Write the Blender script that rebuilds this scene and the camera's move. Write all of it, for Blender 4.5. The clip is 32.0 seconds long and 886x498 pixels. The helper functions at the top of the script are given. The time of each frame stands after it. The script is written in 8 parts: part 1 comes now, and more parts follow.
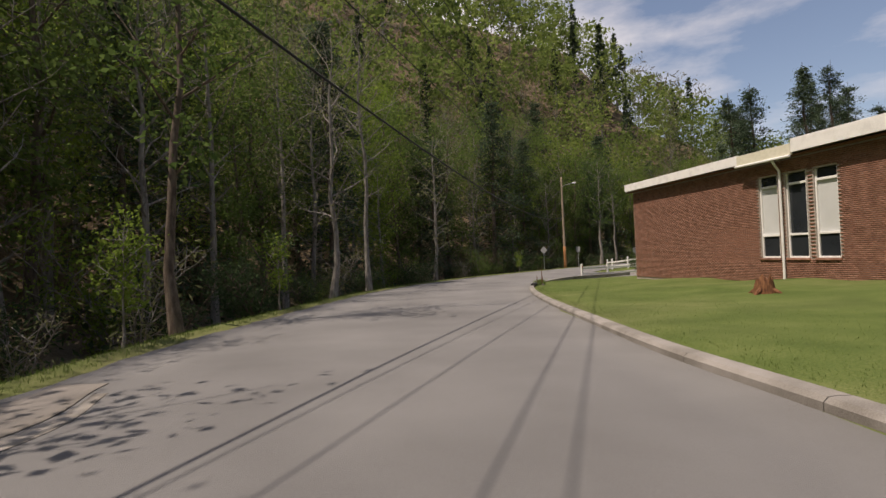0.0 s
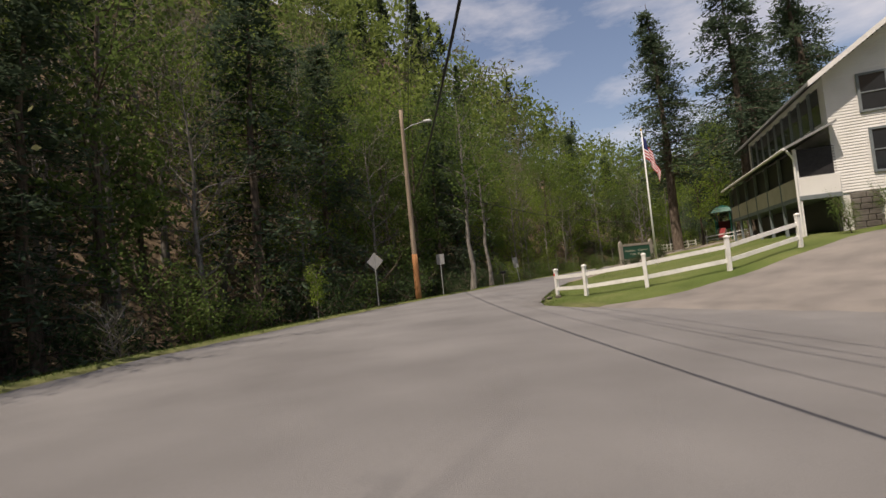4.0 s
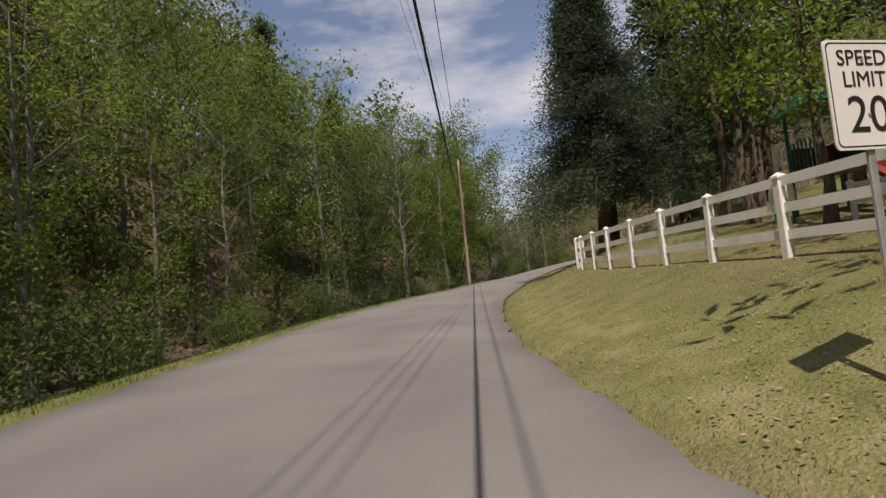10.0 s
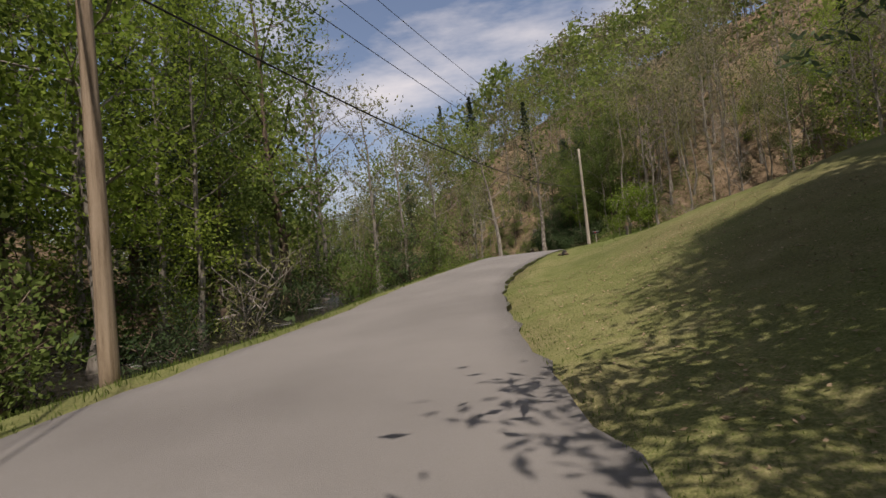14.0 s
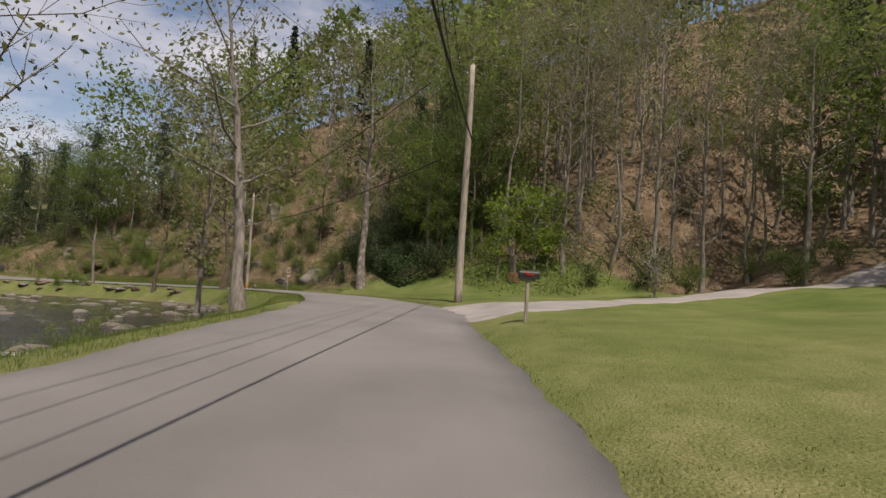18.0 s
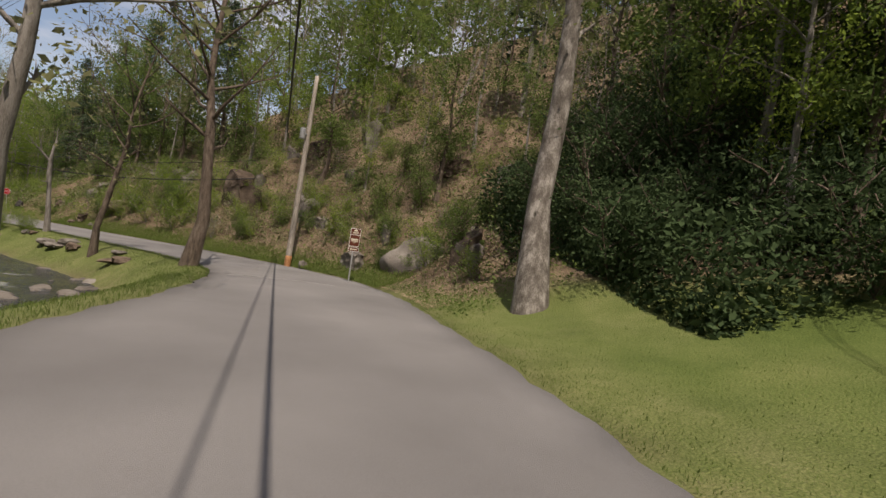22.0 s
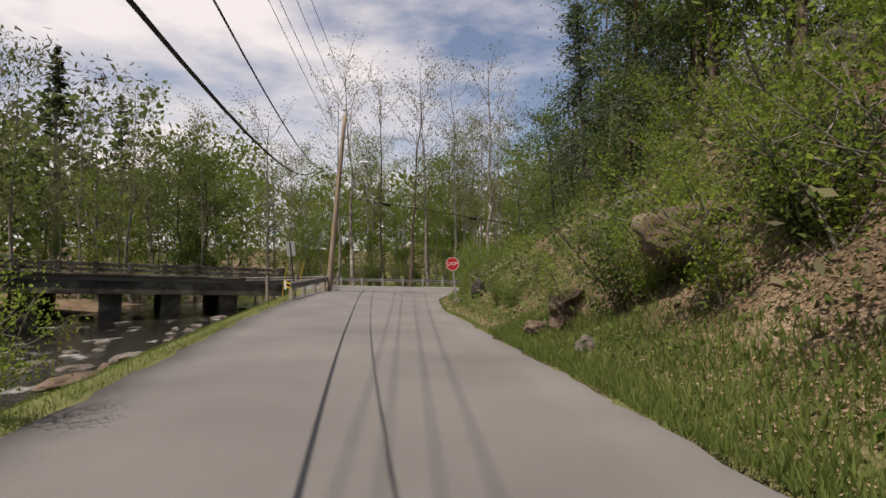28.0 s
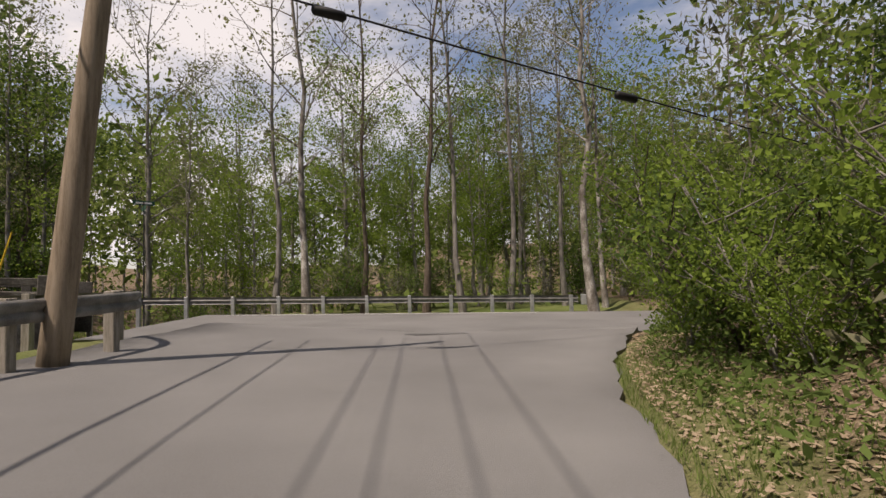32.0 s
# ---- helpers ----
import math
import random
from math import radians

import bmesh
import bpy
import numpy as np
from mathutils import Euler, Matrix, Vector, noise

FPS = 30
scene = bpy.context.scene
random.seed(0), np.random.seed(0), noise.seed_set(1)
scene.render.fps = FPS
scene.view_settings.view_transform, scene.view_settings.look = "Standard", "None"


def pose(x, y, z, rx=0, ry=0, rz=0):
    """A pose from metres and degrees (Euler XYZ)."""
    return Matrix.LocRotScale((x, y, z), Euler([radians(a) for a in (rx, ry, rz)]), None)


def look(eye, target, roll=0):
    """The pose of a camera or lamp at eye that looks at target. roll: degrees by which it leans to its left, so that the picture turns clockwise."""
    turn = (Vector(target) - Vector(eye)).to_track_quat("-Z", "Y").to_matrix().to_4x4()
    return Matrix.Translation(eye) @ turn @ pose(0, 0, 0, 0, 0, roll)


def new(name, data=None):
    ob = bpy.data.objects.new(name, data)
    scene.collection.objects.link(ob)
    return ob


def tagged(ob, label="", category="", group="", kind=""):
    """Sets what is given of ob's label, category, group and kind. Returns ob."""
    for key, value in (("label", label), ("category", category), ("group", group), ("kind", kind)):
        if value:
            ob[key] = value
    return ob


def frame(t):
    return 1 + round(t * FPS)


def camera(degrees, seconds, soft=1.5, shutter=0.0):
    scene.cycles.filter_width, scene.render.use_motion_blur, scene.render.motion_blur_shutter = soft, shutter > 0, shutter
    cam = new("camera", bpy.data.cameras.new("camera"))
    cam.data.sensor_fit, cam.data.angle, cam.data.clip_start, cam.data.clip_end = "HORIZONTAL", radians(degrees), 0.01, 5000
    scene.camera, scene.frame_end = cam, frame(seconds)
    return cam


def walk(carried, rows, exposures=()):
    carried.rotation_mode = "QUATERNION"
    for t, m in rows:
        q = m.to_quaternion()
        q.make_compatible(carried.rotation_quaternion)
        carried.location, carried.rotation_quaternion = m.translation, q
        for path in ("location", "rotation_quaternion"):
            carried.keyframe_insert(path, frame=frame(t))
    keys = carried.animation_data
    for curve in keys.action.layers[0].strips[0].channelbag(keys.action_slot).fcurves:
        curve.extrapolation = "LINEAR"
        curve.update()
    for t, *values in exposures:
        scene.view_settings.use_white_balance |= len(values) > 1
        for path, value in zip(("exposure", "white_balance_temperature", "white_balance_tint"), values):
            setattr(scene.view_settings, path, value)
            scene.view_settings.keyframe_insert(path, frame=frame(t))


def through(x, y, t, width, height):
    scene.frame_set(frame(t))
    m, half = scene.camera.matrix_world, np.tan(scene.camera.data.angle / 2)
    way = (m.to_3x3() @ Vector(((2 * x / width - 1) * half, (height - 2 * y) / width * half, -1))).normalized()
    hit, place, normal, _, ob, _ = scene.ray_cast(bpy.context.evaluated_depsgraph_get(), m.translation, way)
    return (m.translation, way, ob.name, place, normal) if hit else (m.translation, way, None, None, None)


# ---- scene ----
cam = camera(82.3, 32.0)
PATH = [
    (0, (0.000, 0.000, 0.000), (-0.000, 2.000, 0.023), -2.6),
    (0.5, (0.191, 5.244, -0.154), (0.232, 7.244, -0.120), -3.1),
    (1, (0.564, 10.510, -0.313), (0.657, 12.508, -0.273), -4.5),
    (1.5, (1.101, 16.014, -0.473), (1.290, 18.005, -0.435), -5.7),
    (2, (1.758, 21.769, -0.613), (2.046, 23.748, -0.568), -6.4),
    (2.5, (2.554, 26.994, -0.798), (2.947, 28.954, -0.734), -7.2),
    (3, (3.542, 31.992, -0.910), (4.073, 33.919, -0.862), -6.8),
    (3.5, (4.836, 36.700, -1.039), (5.482, 38.592, -0.961), -6.2),
    (5.5, (13.220, 54.739, -1.282), (14.244, 56.455, -1.191), -5.0),
    (6, (15.722, 58.745, -1.330), (16.822, 60.413, -1.238), -5.0),
    (6.5, (18.361, 62.553, -1.395), (19.532, 64.171, -1.285), -5.2),
    (7, (21.168, 66.147, -1.370), (22.406, 67.715, -1.293), -6.0),
    (7.5, (24.103, 69.576, -1.326), (25.417, 71.081, -1.229), -7.2),
    (8, (27.092, 72.786, -1.283), (28.487, 74.217, -1.203), -7.6),
    (8.5, (30.041, 76.058, -1.262), (31.525, 77.396, -1.189), -6.1),
    (9, (33.299, 79.406, -1.310), (34.834, 80.686, -1.237), -4.6),
    (9.5, (36.934, 82.653, -1.392), (38.512, 83.878, -1.300), -5.1),
    (10, (40.597, 85.664, -1.384), (42.228, 86.815, -1.260), -5.5),
    (10.5, (44.511, 88.423, -1.363), (46.176, 89.524, -1.258), -5.0),
    (11, (48.479, 91.074, -1.335), (50.182, 92.118, -1.248), -5.6),
    (11.5, (52.662, 93.601, -1.299), (54.415, 94.559, -1.201), -4.9),
    (12, (56.862, 95.955, -1.201), (58.638, 96.871, -1.108), -4.4),
    (12.5, (61.169, 98.000, -1.116), (62.971, 98.861, -1.025), -4.2),
    (13, (65.470, 99.877, -1.016), (67.302, 100.674, -0.927), -4.7),
    (13.5, (69.732, 101.656, -0.894), (71.611, 102.338, -0.813), -5.7),
    (14, (73.946, 103.254, -0.804), (75.866, 103.807, -0.714), -5.7),
    (14.5, (78.283, 104.669, -0.579), (80.239, 105.076, -0.479), -6.8),
    (15, (82.672, 105.744, -0.296), (84.653, 105.996, -0.193), -7.0),
    (15.5, (87.054, 106.496, -0.023), (89.049, 106.605, 0.059), -5.2),
    (17.5, (105.311, 106.057, 1.346), (107.305, 105.926, 1.434), 1.5),
    (18, (109.545, 105.715, 1.368), (111.539, 105.589, 1.458), 3.7),
    (18.5, (114.060, 105.679, 1.346), (116.056, 105.584, 1.443), 6.4),
    (19, (118.622, 105.873, 1.295), (120.620, 105.854, 1.393), 7.8),
    (19.5, (122.985, 105.921, 1.278), (124.982, 106.001, 1.350), 8.0),
    (20, (127.084, 106.317, 1.268), (129.078, 106.471, 1.301), 6.6),
    (20.5, (130.443, 106.591, 1.198), (132.432, 106.803, 1.199), 6.1),
    (21, (134.227, 107.539, 1.122), (136.210, 107.798, 1.125), 6.3),
    (21.5, (138.030, 108.437, 1.030), (140.001, 108.771, 1.009), 6.5),
    (22, (141.671, 109.511, 0.837), (143.625, 109.936, 0.808), 8.9),
    (22.5, (145.230, 110.791, 0.636), (147.151, 111.350, 0.620), 8.6),
    (23, (148.659, 112.171, 0.528), (150.542, 112.847, 0.529), 9.1),
    (23.5, (151.924, 113.730, 0.368), (153.748, 114.550, 0.341), 9.9),
    (24, (155.090, 115.516, 0.145), (156.835, 116.493, 0.111), 10.1),
    (24.5, (158.202, 117.534, -0.005), (159.825, 118.703, -0.026), 10.5),
    (25, (160.534, 119.810, -0.177), (162.042, 121.124, -0.179), 10.7),
    (25.5, (162.778, 122.436, -0.299), (164.131, 123.909, -0.302), 10.9),
    (26, (164.669, 125.089, -0.421), (165.834, 126.714, -0.424), 9.0),
    (26.5, (166.058, 127.453, -0.493), (167.060, 129.184, -0.501), 5.6),
    (28.5, (171.755, 143.308, -1.056), (172.464, 145.176, -0.977), -1.6),
    (29, (172.775, 146.832, -1.207), (173.462, 148.709, -1.130), -2.4),
    (29.5, (173.751, 150.221, -1.306), (174.442, 152.097, -1.239), -3.7),
    (30, (174.769, 153.427, -1.348), (175.494, 155.290, -1.283), -4.4),
    (30.5, (175.787, 156.186, -1.351), (176.535, 158.039, -1.276), -3.4),
    (31, (176.736, 158.736, -1.379), (177.481, 160.590, -1.289), -2.0),
    (31.5, (177.531, 161.050, -1.396), (178.240, 162.917, -1.292), -2.5),
    (32, (178.153, 163.071, -1.436), (178.853, 164.940, -1.311), -2.1),
]
walk(cam, [(t, look(eye, target, roll)) for t, eye, target, roll in PATH], [(0, 0.2, 7400, 19), (32, 0.2, 7400, 19)])

# ---- sky, sun ----
SUN_AZ, SUN_EL = 246.0, 63.5        # degrees: where the sun stands (clockwise from +y), and its height
world = bpy.data.worlds.new("world")
scene.world = world
world.use_nodes = True
wn = world.node_tree
wn.nodes.clear()
sky = wn.nodes.new("ShaderNodeTexSky")
sky.sky_type, sky.sun_disc = "NISHITA", False
sky.sun_elevation, sky.sun_rotation = radians(SUN_EL), radians(SUN_AZ)
sky.air_density, sky.dust_density, sky.ozone_density = 1.0, 1.2, 1.2
coords = wn.nodes.new("ShaderNodeTexCoord")
stretch = wn.nodes.new("ShaderNodeMapping")
stretch.inputs["Scale"].default_value = (1.5, 1.1, 4.0)
cloud = wn.nodes.new("ShaderNodeTexNoise")
cloud.inputs["Scale"].default_value, cloud.inputs["Detail"].default_value = 1.7, 7.0
cloud.inputs["Roughness"].default_value = 0.58
ramp = wn.nodes.new("ShaderNodeValToRGB")
ramp.color_ramp.elements[0].position, ramp.color_ramp.elements[1].position = 0.44, 0.72
white = wn.nodes.new("ShaderNodeMixRGB")
white.inputs["Color2"].default_value = (6.6, 6.8, 7.2, 1)
lit = wn.nodes.new("ShaderNodeBackground")
lit.inputs["Strength"].default_value = 0.11
done = wn.nodes.new("ShaderNodeOutputWorld")
wn.links.new(coords.outputs["Generated"], stretch.inputs["Vector"])
wn.links.new(stretch.outputs["Vector"], cloud.inputs["Vector"])
side = wn.nodes.new("ShaderNodeVectorMath")
side.operation = "DOT_PRODUCT"
side.inputs[1].default_value = (-0.06, 0.13, 0.0)
thicker = wn.nodes.new("ShaderNodeMath")
thicker.operation = "ADD"
wn.links.new(coords.outputs["Generated"], side.inputs[0])
wn.links.new(cloud.outputs["Fac"], thicker.inputs[0])
wn.links.new(side.outputs["Value"], thicker.inputs[1])
wn.links.new(thicker.outputs[0], ramp.inputs["Fac"])
wn.links.new(ramp.outputs["Color"], white.inputs["Fac"])
wn.links.new(sky.outputs["Color"], white.inputs["Color1"])
wn.links.new(white.outputs["Color"], lit.inputs["Color"])
wn.links.new(lit.outputs["Background"], done.inputs["Surface"])

sun_data = bpy.data.lights.new("sun", "SUN")
sun_data.energy, sun_data.angle, sun_data.color = 4.2, radians(0.5), (1.0, 0.95, 0.86)
sun = new("sun", sun_data)
az, el = radians(SUN_AZ), radians(SUN_EL)
to_sun = Vector((math.sin(az) * math.cos(el), math.cos(az) * math.cos(el), math.sin(el)))
sun.matrix_world = look(to_sun * 200, (0, 0, 0))
scene.view_settings.exposure = 0.0

# ---- materials ----
MATS = {}


def material(name, colours, scale=6.0, rough=0.85, metal=0.0, bump=0.25, bump_scale=60.0, fine=None, islands=0.0, per_object=0.0,
             spec=0.3, stretch=(1, 1, 1), mix=None):
    """Colours spread by a coarse and a fine noise, with a fine relief. islands, per_object: how far single pieces differ in brightness."""
    if name in MATS:
        return MATS[name]
    m = bpy.data.materials.new(name)
    m.use_nodes = True
    t = m.node_tree
    b = t.nodes["Principled BSDF"]
    b.inputs["Roughness"].default_value, b.inputs["Metallic"].default_value = rough, metal
    b.inputs["Specular IOR Level"].default_value = spec
    tc = t.nodes.new("ShaderNodeTexCoord")
    mp = t.nodes.new("ShaderNodeMapping")
    mp.inputs["Scale"].default_value = stretch
    t.links.new(tc.outputs["Object"], mp.inputs["Vector"])
    n1 = t.nodes.new("ShaderNodeTexNoise")
    n1.inputs["Scale"].default_value, n1.inputs["Detail"].default_value = scale, 5.0
    n2 = t.nodes.new("ShaderNodeTexNoise")
    n2.inputs["Scale"].default_value, n2.inputs["Detail"].default_value = fine or bump_scale, 4.0
    for n in (n1, n2):
        t.links.new(mp.outputs["Vector"], n.inputs["Vector"])
    add = t.nodes.new("ShaderNodeMath")
    add.operation = "MULTIPLY_ADD"
    add.inputs[1].default_value = 0.45
    t.links.new(n2.outputs["Fac"], add.inputs[0])
    less = t.nodes.new("ShaderNodeMath")
    less.operation = "SUBTRACT"
    less.inputs[1].default_value = 0.225
    t.links.new(n1.outputs["Fac"], less.inputs[0])
    t.links.new(less.outputs[0], add.inputs[2])
    r = t.nodes.new("ShaderNodeValToRGB")
    e = r.color_ramp.elements
    while len(e) < len(colours):
        e.new(0.5)
    for k, c in enumerate(colours):
        e[k].position = 0.28 + 0.44 * k / max(1, len(colours) - 1)
        e[k].color = (*c, 1)
    t.links.new(add.outputs[0], r.inputs["Fac"])
    colour = r.outputs["Color"]
    for amount, node, socket in ((islands, "ShaderNodeNewGeometry", "Random Per Island"), (per_object, "ShaderNodeObjectInfo", "Random")):
        if amount:
            src = t.nodes.new(node)
            rng = t.nodes.new("ShaderNodeMapRange")
            rng.inputs["To Min"].default_value, rng.inputs["To Max"].default_value = 1 - amount, 1 + amount
            t.links.new(src.outputs[socket], rng.inputs["Value"])
            mul = t.nodes.new("ShaderNodeVectorMath")
            mul.operation = "SCALE"
            t.links.new(colour, mul.inputs[0])
            t.links.new(rng.outputs["Result"], mul.inputs["Scale"])
            colour = mul.outputs["Vector"]
    t.links.new(colour, b.inputs["Base Color"])
    if bump:
        n3 = t.nodes.new("ShaderNodeTexNoise")
        n3.inputs["Scale"].default_value, n3.inputs["Detail"].default_value = bump_scale, 6.0
        t.links.new(mp.outputs["Vector"], n3.inputs["Vector"])
        bp = t.nodes.new("ShaderNodeBump")
        bp.inputs["Strength"].default_value, bp.inputs["Distance"].default_value = bump, 0.02
        t.links.new(n3.outputs["Fac"], bp.inputs["Height"])
        t.links.new(bp.outputs["Normal"], b.inputs["Normal"])
    MATS[name] = m
    return m


def leaf_material(name, dark, light, through=0.35, tint=False):
    """Thin leaves: diffuse and translucent, each clump a little different, each tree more so."""
    if name in MATS:
        return MATS[name]
    m = bpy.data.materials.new(name)
    m.use_nodes = True
    t = m.node_tree
    t.nodes.clear()
    out = t.nodes.new("ShaderNodeOutputMaterial")
    geo = t.nodes.new("ShaderNodeNewGeometry")
    who = t.nodes.new("ShaderNodeObjectInfo")
    mixc = t.nodes.new("ShaderNodeMixRGB")
    mixc.inputs["Color1"].default_value, mixc.inputs["Color2"].default_value = (*dark, 1), (*light, 1)
    avg = t.nodes.new("ShaderNodeMath")
    avg.operation = "MULTIPLY_ADD"
    avg.inputs[1].default_value = 0.55
    t.links.new(geo.outputs["Random Per Island"], avg.inputs[0])
    half = t.nodes.new("ShaderNodeMath")
    half.operation = "MULTIPLY"
    half.inputs[1].default_value = 0.45
    if tint:
        at = t.nodes.new("ShaderNodeAttribute")
        at.attribute_name = "tint"
        t.links.new(at.outputs["Fac"], half.inputs[0])
    else:
        t.links.new(who.outputs["Random"], half.inputs[0])
    t.links.new(half.outputs[0], avg.inputs[2])
    t.links.new(avg.outputs[0], mixc.inputs["Fac"])
    d = t.nodes.new("ShaderNodeBsdfDiffuse")
    tr = t.nodes.new("ShaderNodeBsdfTranslucent")
    mx = t.nodes.new("ShaderNodeMixShader")
    mx.inputs["Fac"].default_value = through
    t.links.new(mixc.outputs["Color"], d.inputs["Color"])
    t.links.new(mixc.outputs["Color"], tr.inputs["Color"])
    t.links.new(d.outputs[0], mx.inputs[1])
    t.links.new(tr.outputs[0], mx.inputs[2])
    t.links.new(mx.outputs[0], out.inputs["Surface"])
    MATS[name] = m
    return m


asphalt = material("asphalt", [(0.138, 0.136, 0.134), (0.168, 0.166, 0.164), (0.197, 0.194, 0.191)], 0.35, 0.9, bump=0.5, bump_scale=220.0, fine=90.0, spec=0.2)
old_asphalt = material("old_asphalt", [(0.15, 0.14, 0.13), (0.2, 0.185, 0.17), (0.24, 0.22, 0.2)], 0.8, 0.92, bump=0.6, bump_scale=150.0, fine=70.0, spec=0.2)
drive_paving = material("drive_paving", [(0.17, 0.148, 0.12), (0.23, 0.203, 0.166), (0.3, 0.27, 0.226)], 1.6, 0.94, bump=0.7, bump_scale=90.0, fine=40.0, spec=0.2)
gravel = material("gravel", [(0.19, 0.182, 0.174), (0.25, 0.24, 0.23), (0.3, 0.29, 0.28)], 0.7, 0.95, bump=0.8, bump_scale=70.0, fine=45.0)
concrete = material("concrete", [(0.2, 0.185, 0.165), (0.3, 0.28, 0.255), (0.38, 0.36, 0.33)], 1.6, 0.9, bump=0.35, bump_scale=90.0)
brick_red = material("brick_red", [(0.2, 0.095, 0.064), (0.3, 0.15, 0.105), (0.38, 0.205, 0.15)], 3.0, 0.85, bump=0.4, bump_scale=80.0, per_object=0.18, islands=0.18)
mortar = material("mortar", [(0.3, 0.26, 0.23), (0.4, 0.36, 0.32)], 5.0, 0.95)
white_paint = material("white_paint", [(0.66, 0.66, 0.64), (0.78, 0.78, 0.76), (0.82, 0.82, 0.8)], 2.5, 0.6, bump=0.08, bump_scale=40.0)
white_siding = material("white_siding", [(0.68, 0.68, 0.64), (0.76, 0.76, 0.73), (0.8, 0.8, 0.77)], 0.8, 0.6, bump=0.05)
cream_wall = material("cream_wall", [(0.42, 0.38, 0.28), (0.5, 0.46, 0.35)], 1.2, 0.75, bump=0.1)
grey_frame = material("grey_frame", [(0.14, 0.17, 0.18), (0.2, 0.23, 0.24)], 4.0, 0.6, bump=0.05)
roof_metal = material("roof_metal", [(0.24, 0.25, 0.25), (0.33, 0.34, 0.33)], 1.0, 0.55, metal=0.2, bump=0.05)
roof_rust = material("roof_rust", [(0.26, 0.16, 0.11), (0.36, 0.24, 0.18)], 1.5, 0.7, bump=0.1)
galvanised = material("galvanised", [(0.32, 0.33, 0.34), (0.45, 0.46, 0.47), (0.52, 0.53, 0.54)], 5.0, 0.5, metal=0.6, bump=0.08)
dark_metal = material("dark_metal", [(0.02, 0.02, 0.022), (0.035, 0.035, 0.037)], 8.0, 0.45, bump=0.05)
rust_metal = material("rust_metal", [(0.1, 0.045, 0.025), (0.17, 0.075, 0.04)], 20.0, 0.9, bump=0.4)
sign_white = material("sign_white", [(0.7, 0.7, 0.69), (0.76, 0.76, 0.75)], 5.0, 0.5, bump=0.0)
sign_back = material("sign_back", [(0.36, 0.37, 0.38), (0.48, 0.49, 0.5)], 6.0, 0.45, metal=0.5, bump=0.05)
sign_red = material("sign_red", [(0.42, 0.02, 0.03), (0.5, 0.03, 0.04)], 6.0, 0.45, bump=0.0)
sign_brown = material("sign_brown", [(0.1, 0.028, 0.016), (0.13, 0.038, 0.022)], 6.0, 0.5, bump=0.0)
sign_green = material("sign_green", [(0.02, 0.075, 0.05), (0.03, 0.1, 0.07)], 6.0, 0.6, bump=0.05)
black_paint = material("black_paint", [(0.015, 0.015, 0.015), (0.025, 0.025, 0.025)], 6.0, 0.5, bump=0.0)
yellow_paint = material("yellow_paint", [(0.6, 0.4, 0.03), (0.7, 0.48, 0.05)], 6.0, 0.5, bump=0.0)
worn_yellow = material("worn_yellow", [(0.18, 0.165, 0.13), (0.26, 0.23, 0.14), (0.34, 0.29, 0.16)], 18.0, 0.85, bump=0.3, bump_scale=120.0)
cream_paint = material("cream_paint", [(0.6, 0.58, 0.46), (0.68, 0.66, 0.54)], 8.0, 0.6, bump=0.0)
grey_wood = material("grey_wood", [(0.2, 0.18, 0.15), (0.32, 0.29, 0.25), (0.42, 0.39, 0.34)], 3.0, 0.9, bump=0.5, bump_scale=30.0, stretch=(6, 6, 0.6))
pole_wood = material("pole_wood", [(0.17, 0.13, 0.09), (0.29, 0.23, 0.17), (0.38, 0.31, 0.24)], 2.0, 0.88, bump=0.6, bump_scale=24.0, stretch=(7, 7, 0.4))
pole_orange = material("pole_orange", [(0.25, 0.11, 0.045), (0.36, 0.17, 0.07), (0.42, 0.22, 0.11)], 2.0, 0.85, bump=0.6, bump_scale=24.0, stretch=(7, 7, 0.4))
bark_brown = material("bark_brown", [(0.05, 0.038, 0.03), (0.11, 0.085, 0.065), (0.17, 0.14, 0.11)], 2.5, 0.95, bump=1.0, bump_scale=16.0, stretch=(4, 4, 1))
bark_grey = material("bark_grey", [(0.1, 0.09, 0.08), (0.2, 0.185, 0.165), (0.3, 0.285, 0.26)], 1.8, 0.95, bump=0.8, bump_scale=18.0, stretch=(4, 4, 1))
bark_pale = material("bark_pale", [(0.09, 0.075, 0.06), (0.22, 0.2, 0.175), (0.5, 0.48, 0.44)], 1.6, 0.9, bump=0.6, bump_scale=14.0, stretch=(2, 2, 1))
bark_mottled = material("bark_mottled", [(0.07, 0.06, 0.05), (0.15, 0.135, 0.118), (0.34, 0.32, 0.29)], 2.6, 0.9, bump=0.7, bump_scale=16.0, stretch=(2, 2, 1))
rock_grey = material("rock_grey", [(0.06, 0.052, 0.044), (0.13, 0.117, 0.102), (0.21, 0.195, 0.172)], 1.1, 0.92, bump=1.0, bump_scale=9.0, fine=30.0)
rock_brown = material("rock_brown", [(0.05, 0.036, 0.026), (0.12, 0.09, 0.066), (0.21, 0.165, 0.13)], 0.9, 0.92, bump=1.0, bump_scale=8.0, fine=25.0)
stained_concrete = material("stained_concrete", [(0.035, 0.031, 0.027), (0.085, 0.078, 0.068), (0.2, 0.188, 0.168)], 1.1, 0.92, bump=0.5, bump_scale=30.0, fine=18.0)
stump_wood = material("stump_wood", [(0.06, 0.025, 0.012), (0.15, 0.065, 0.03), (0.24, 0.12, 0.06)], 6.0, 0.95, bump=1.0, bump_scale=20.0, stretch=(3, 3, 0.6))
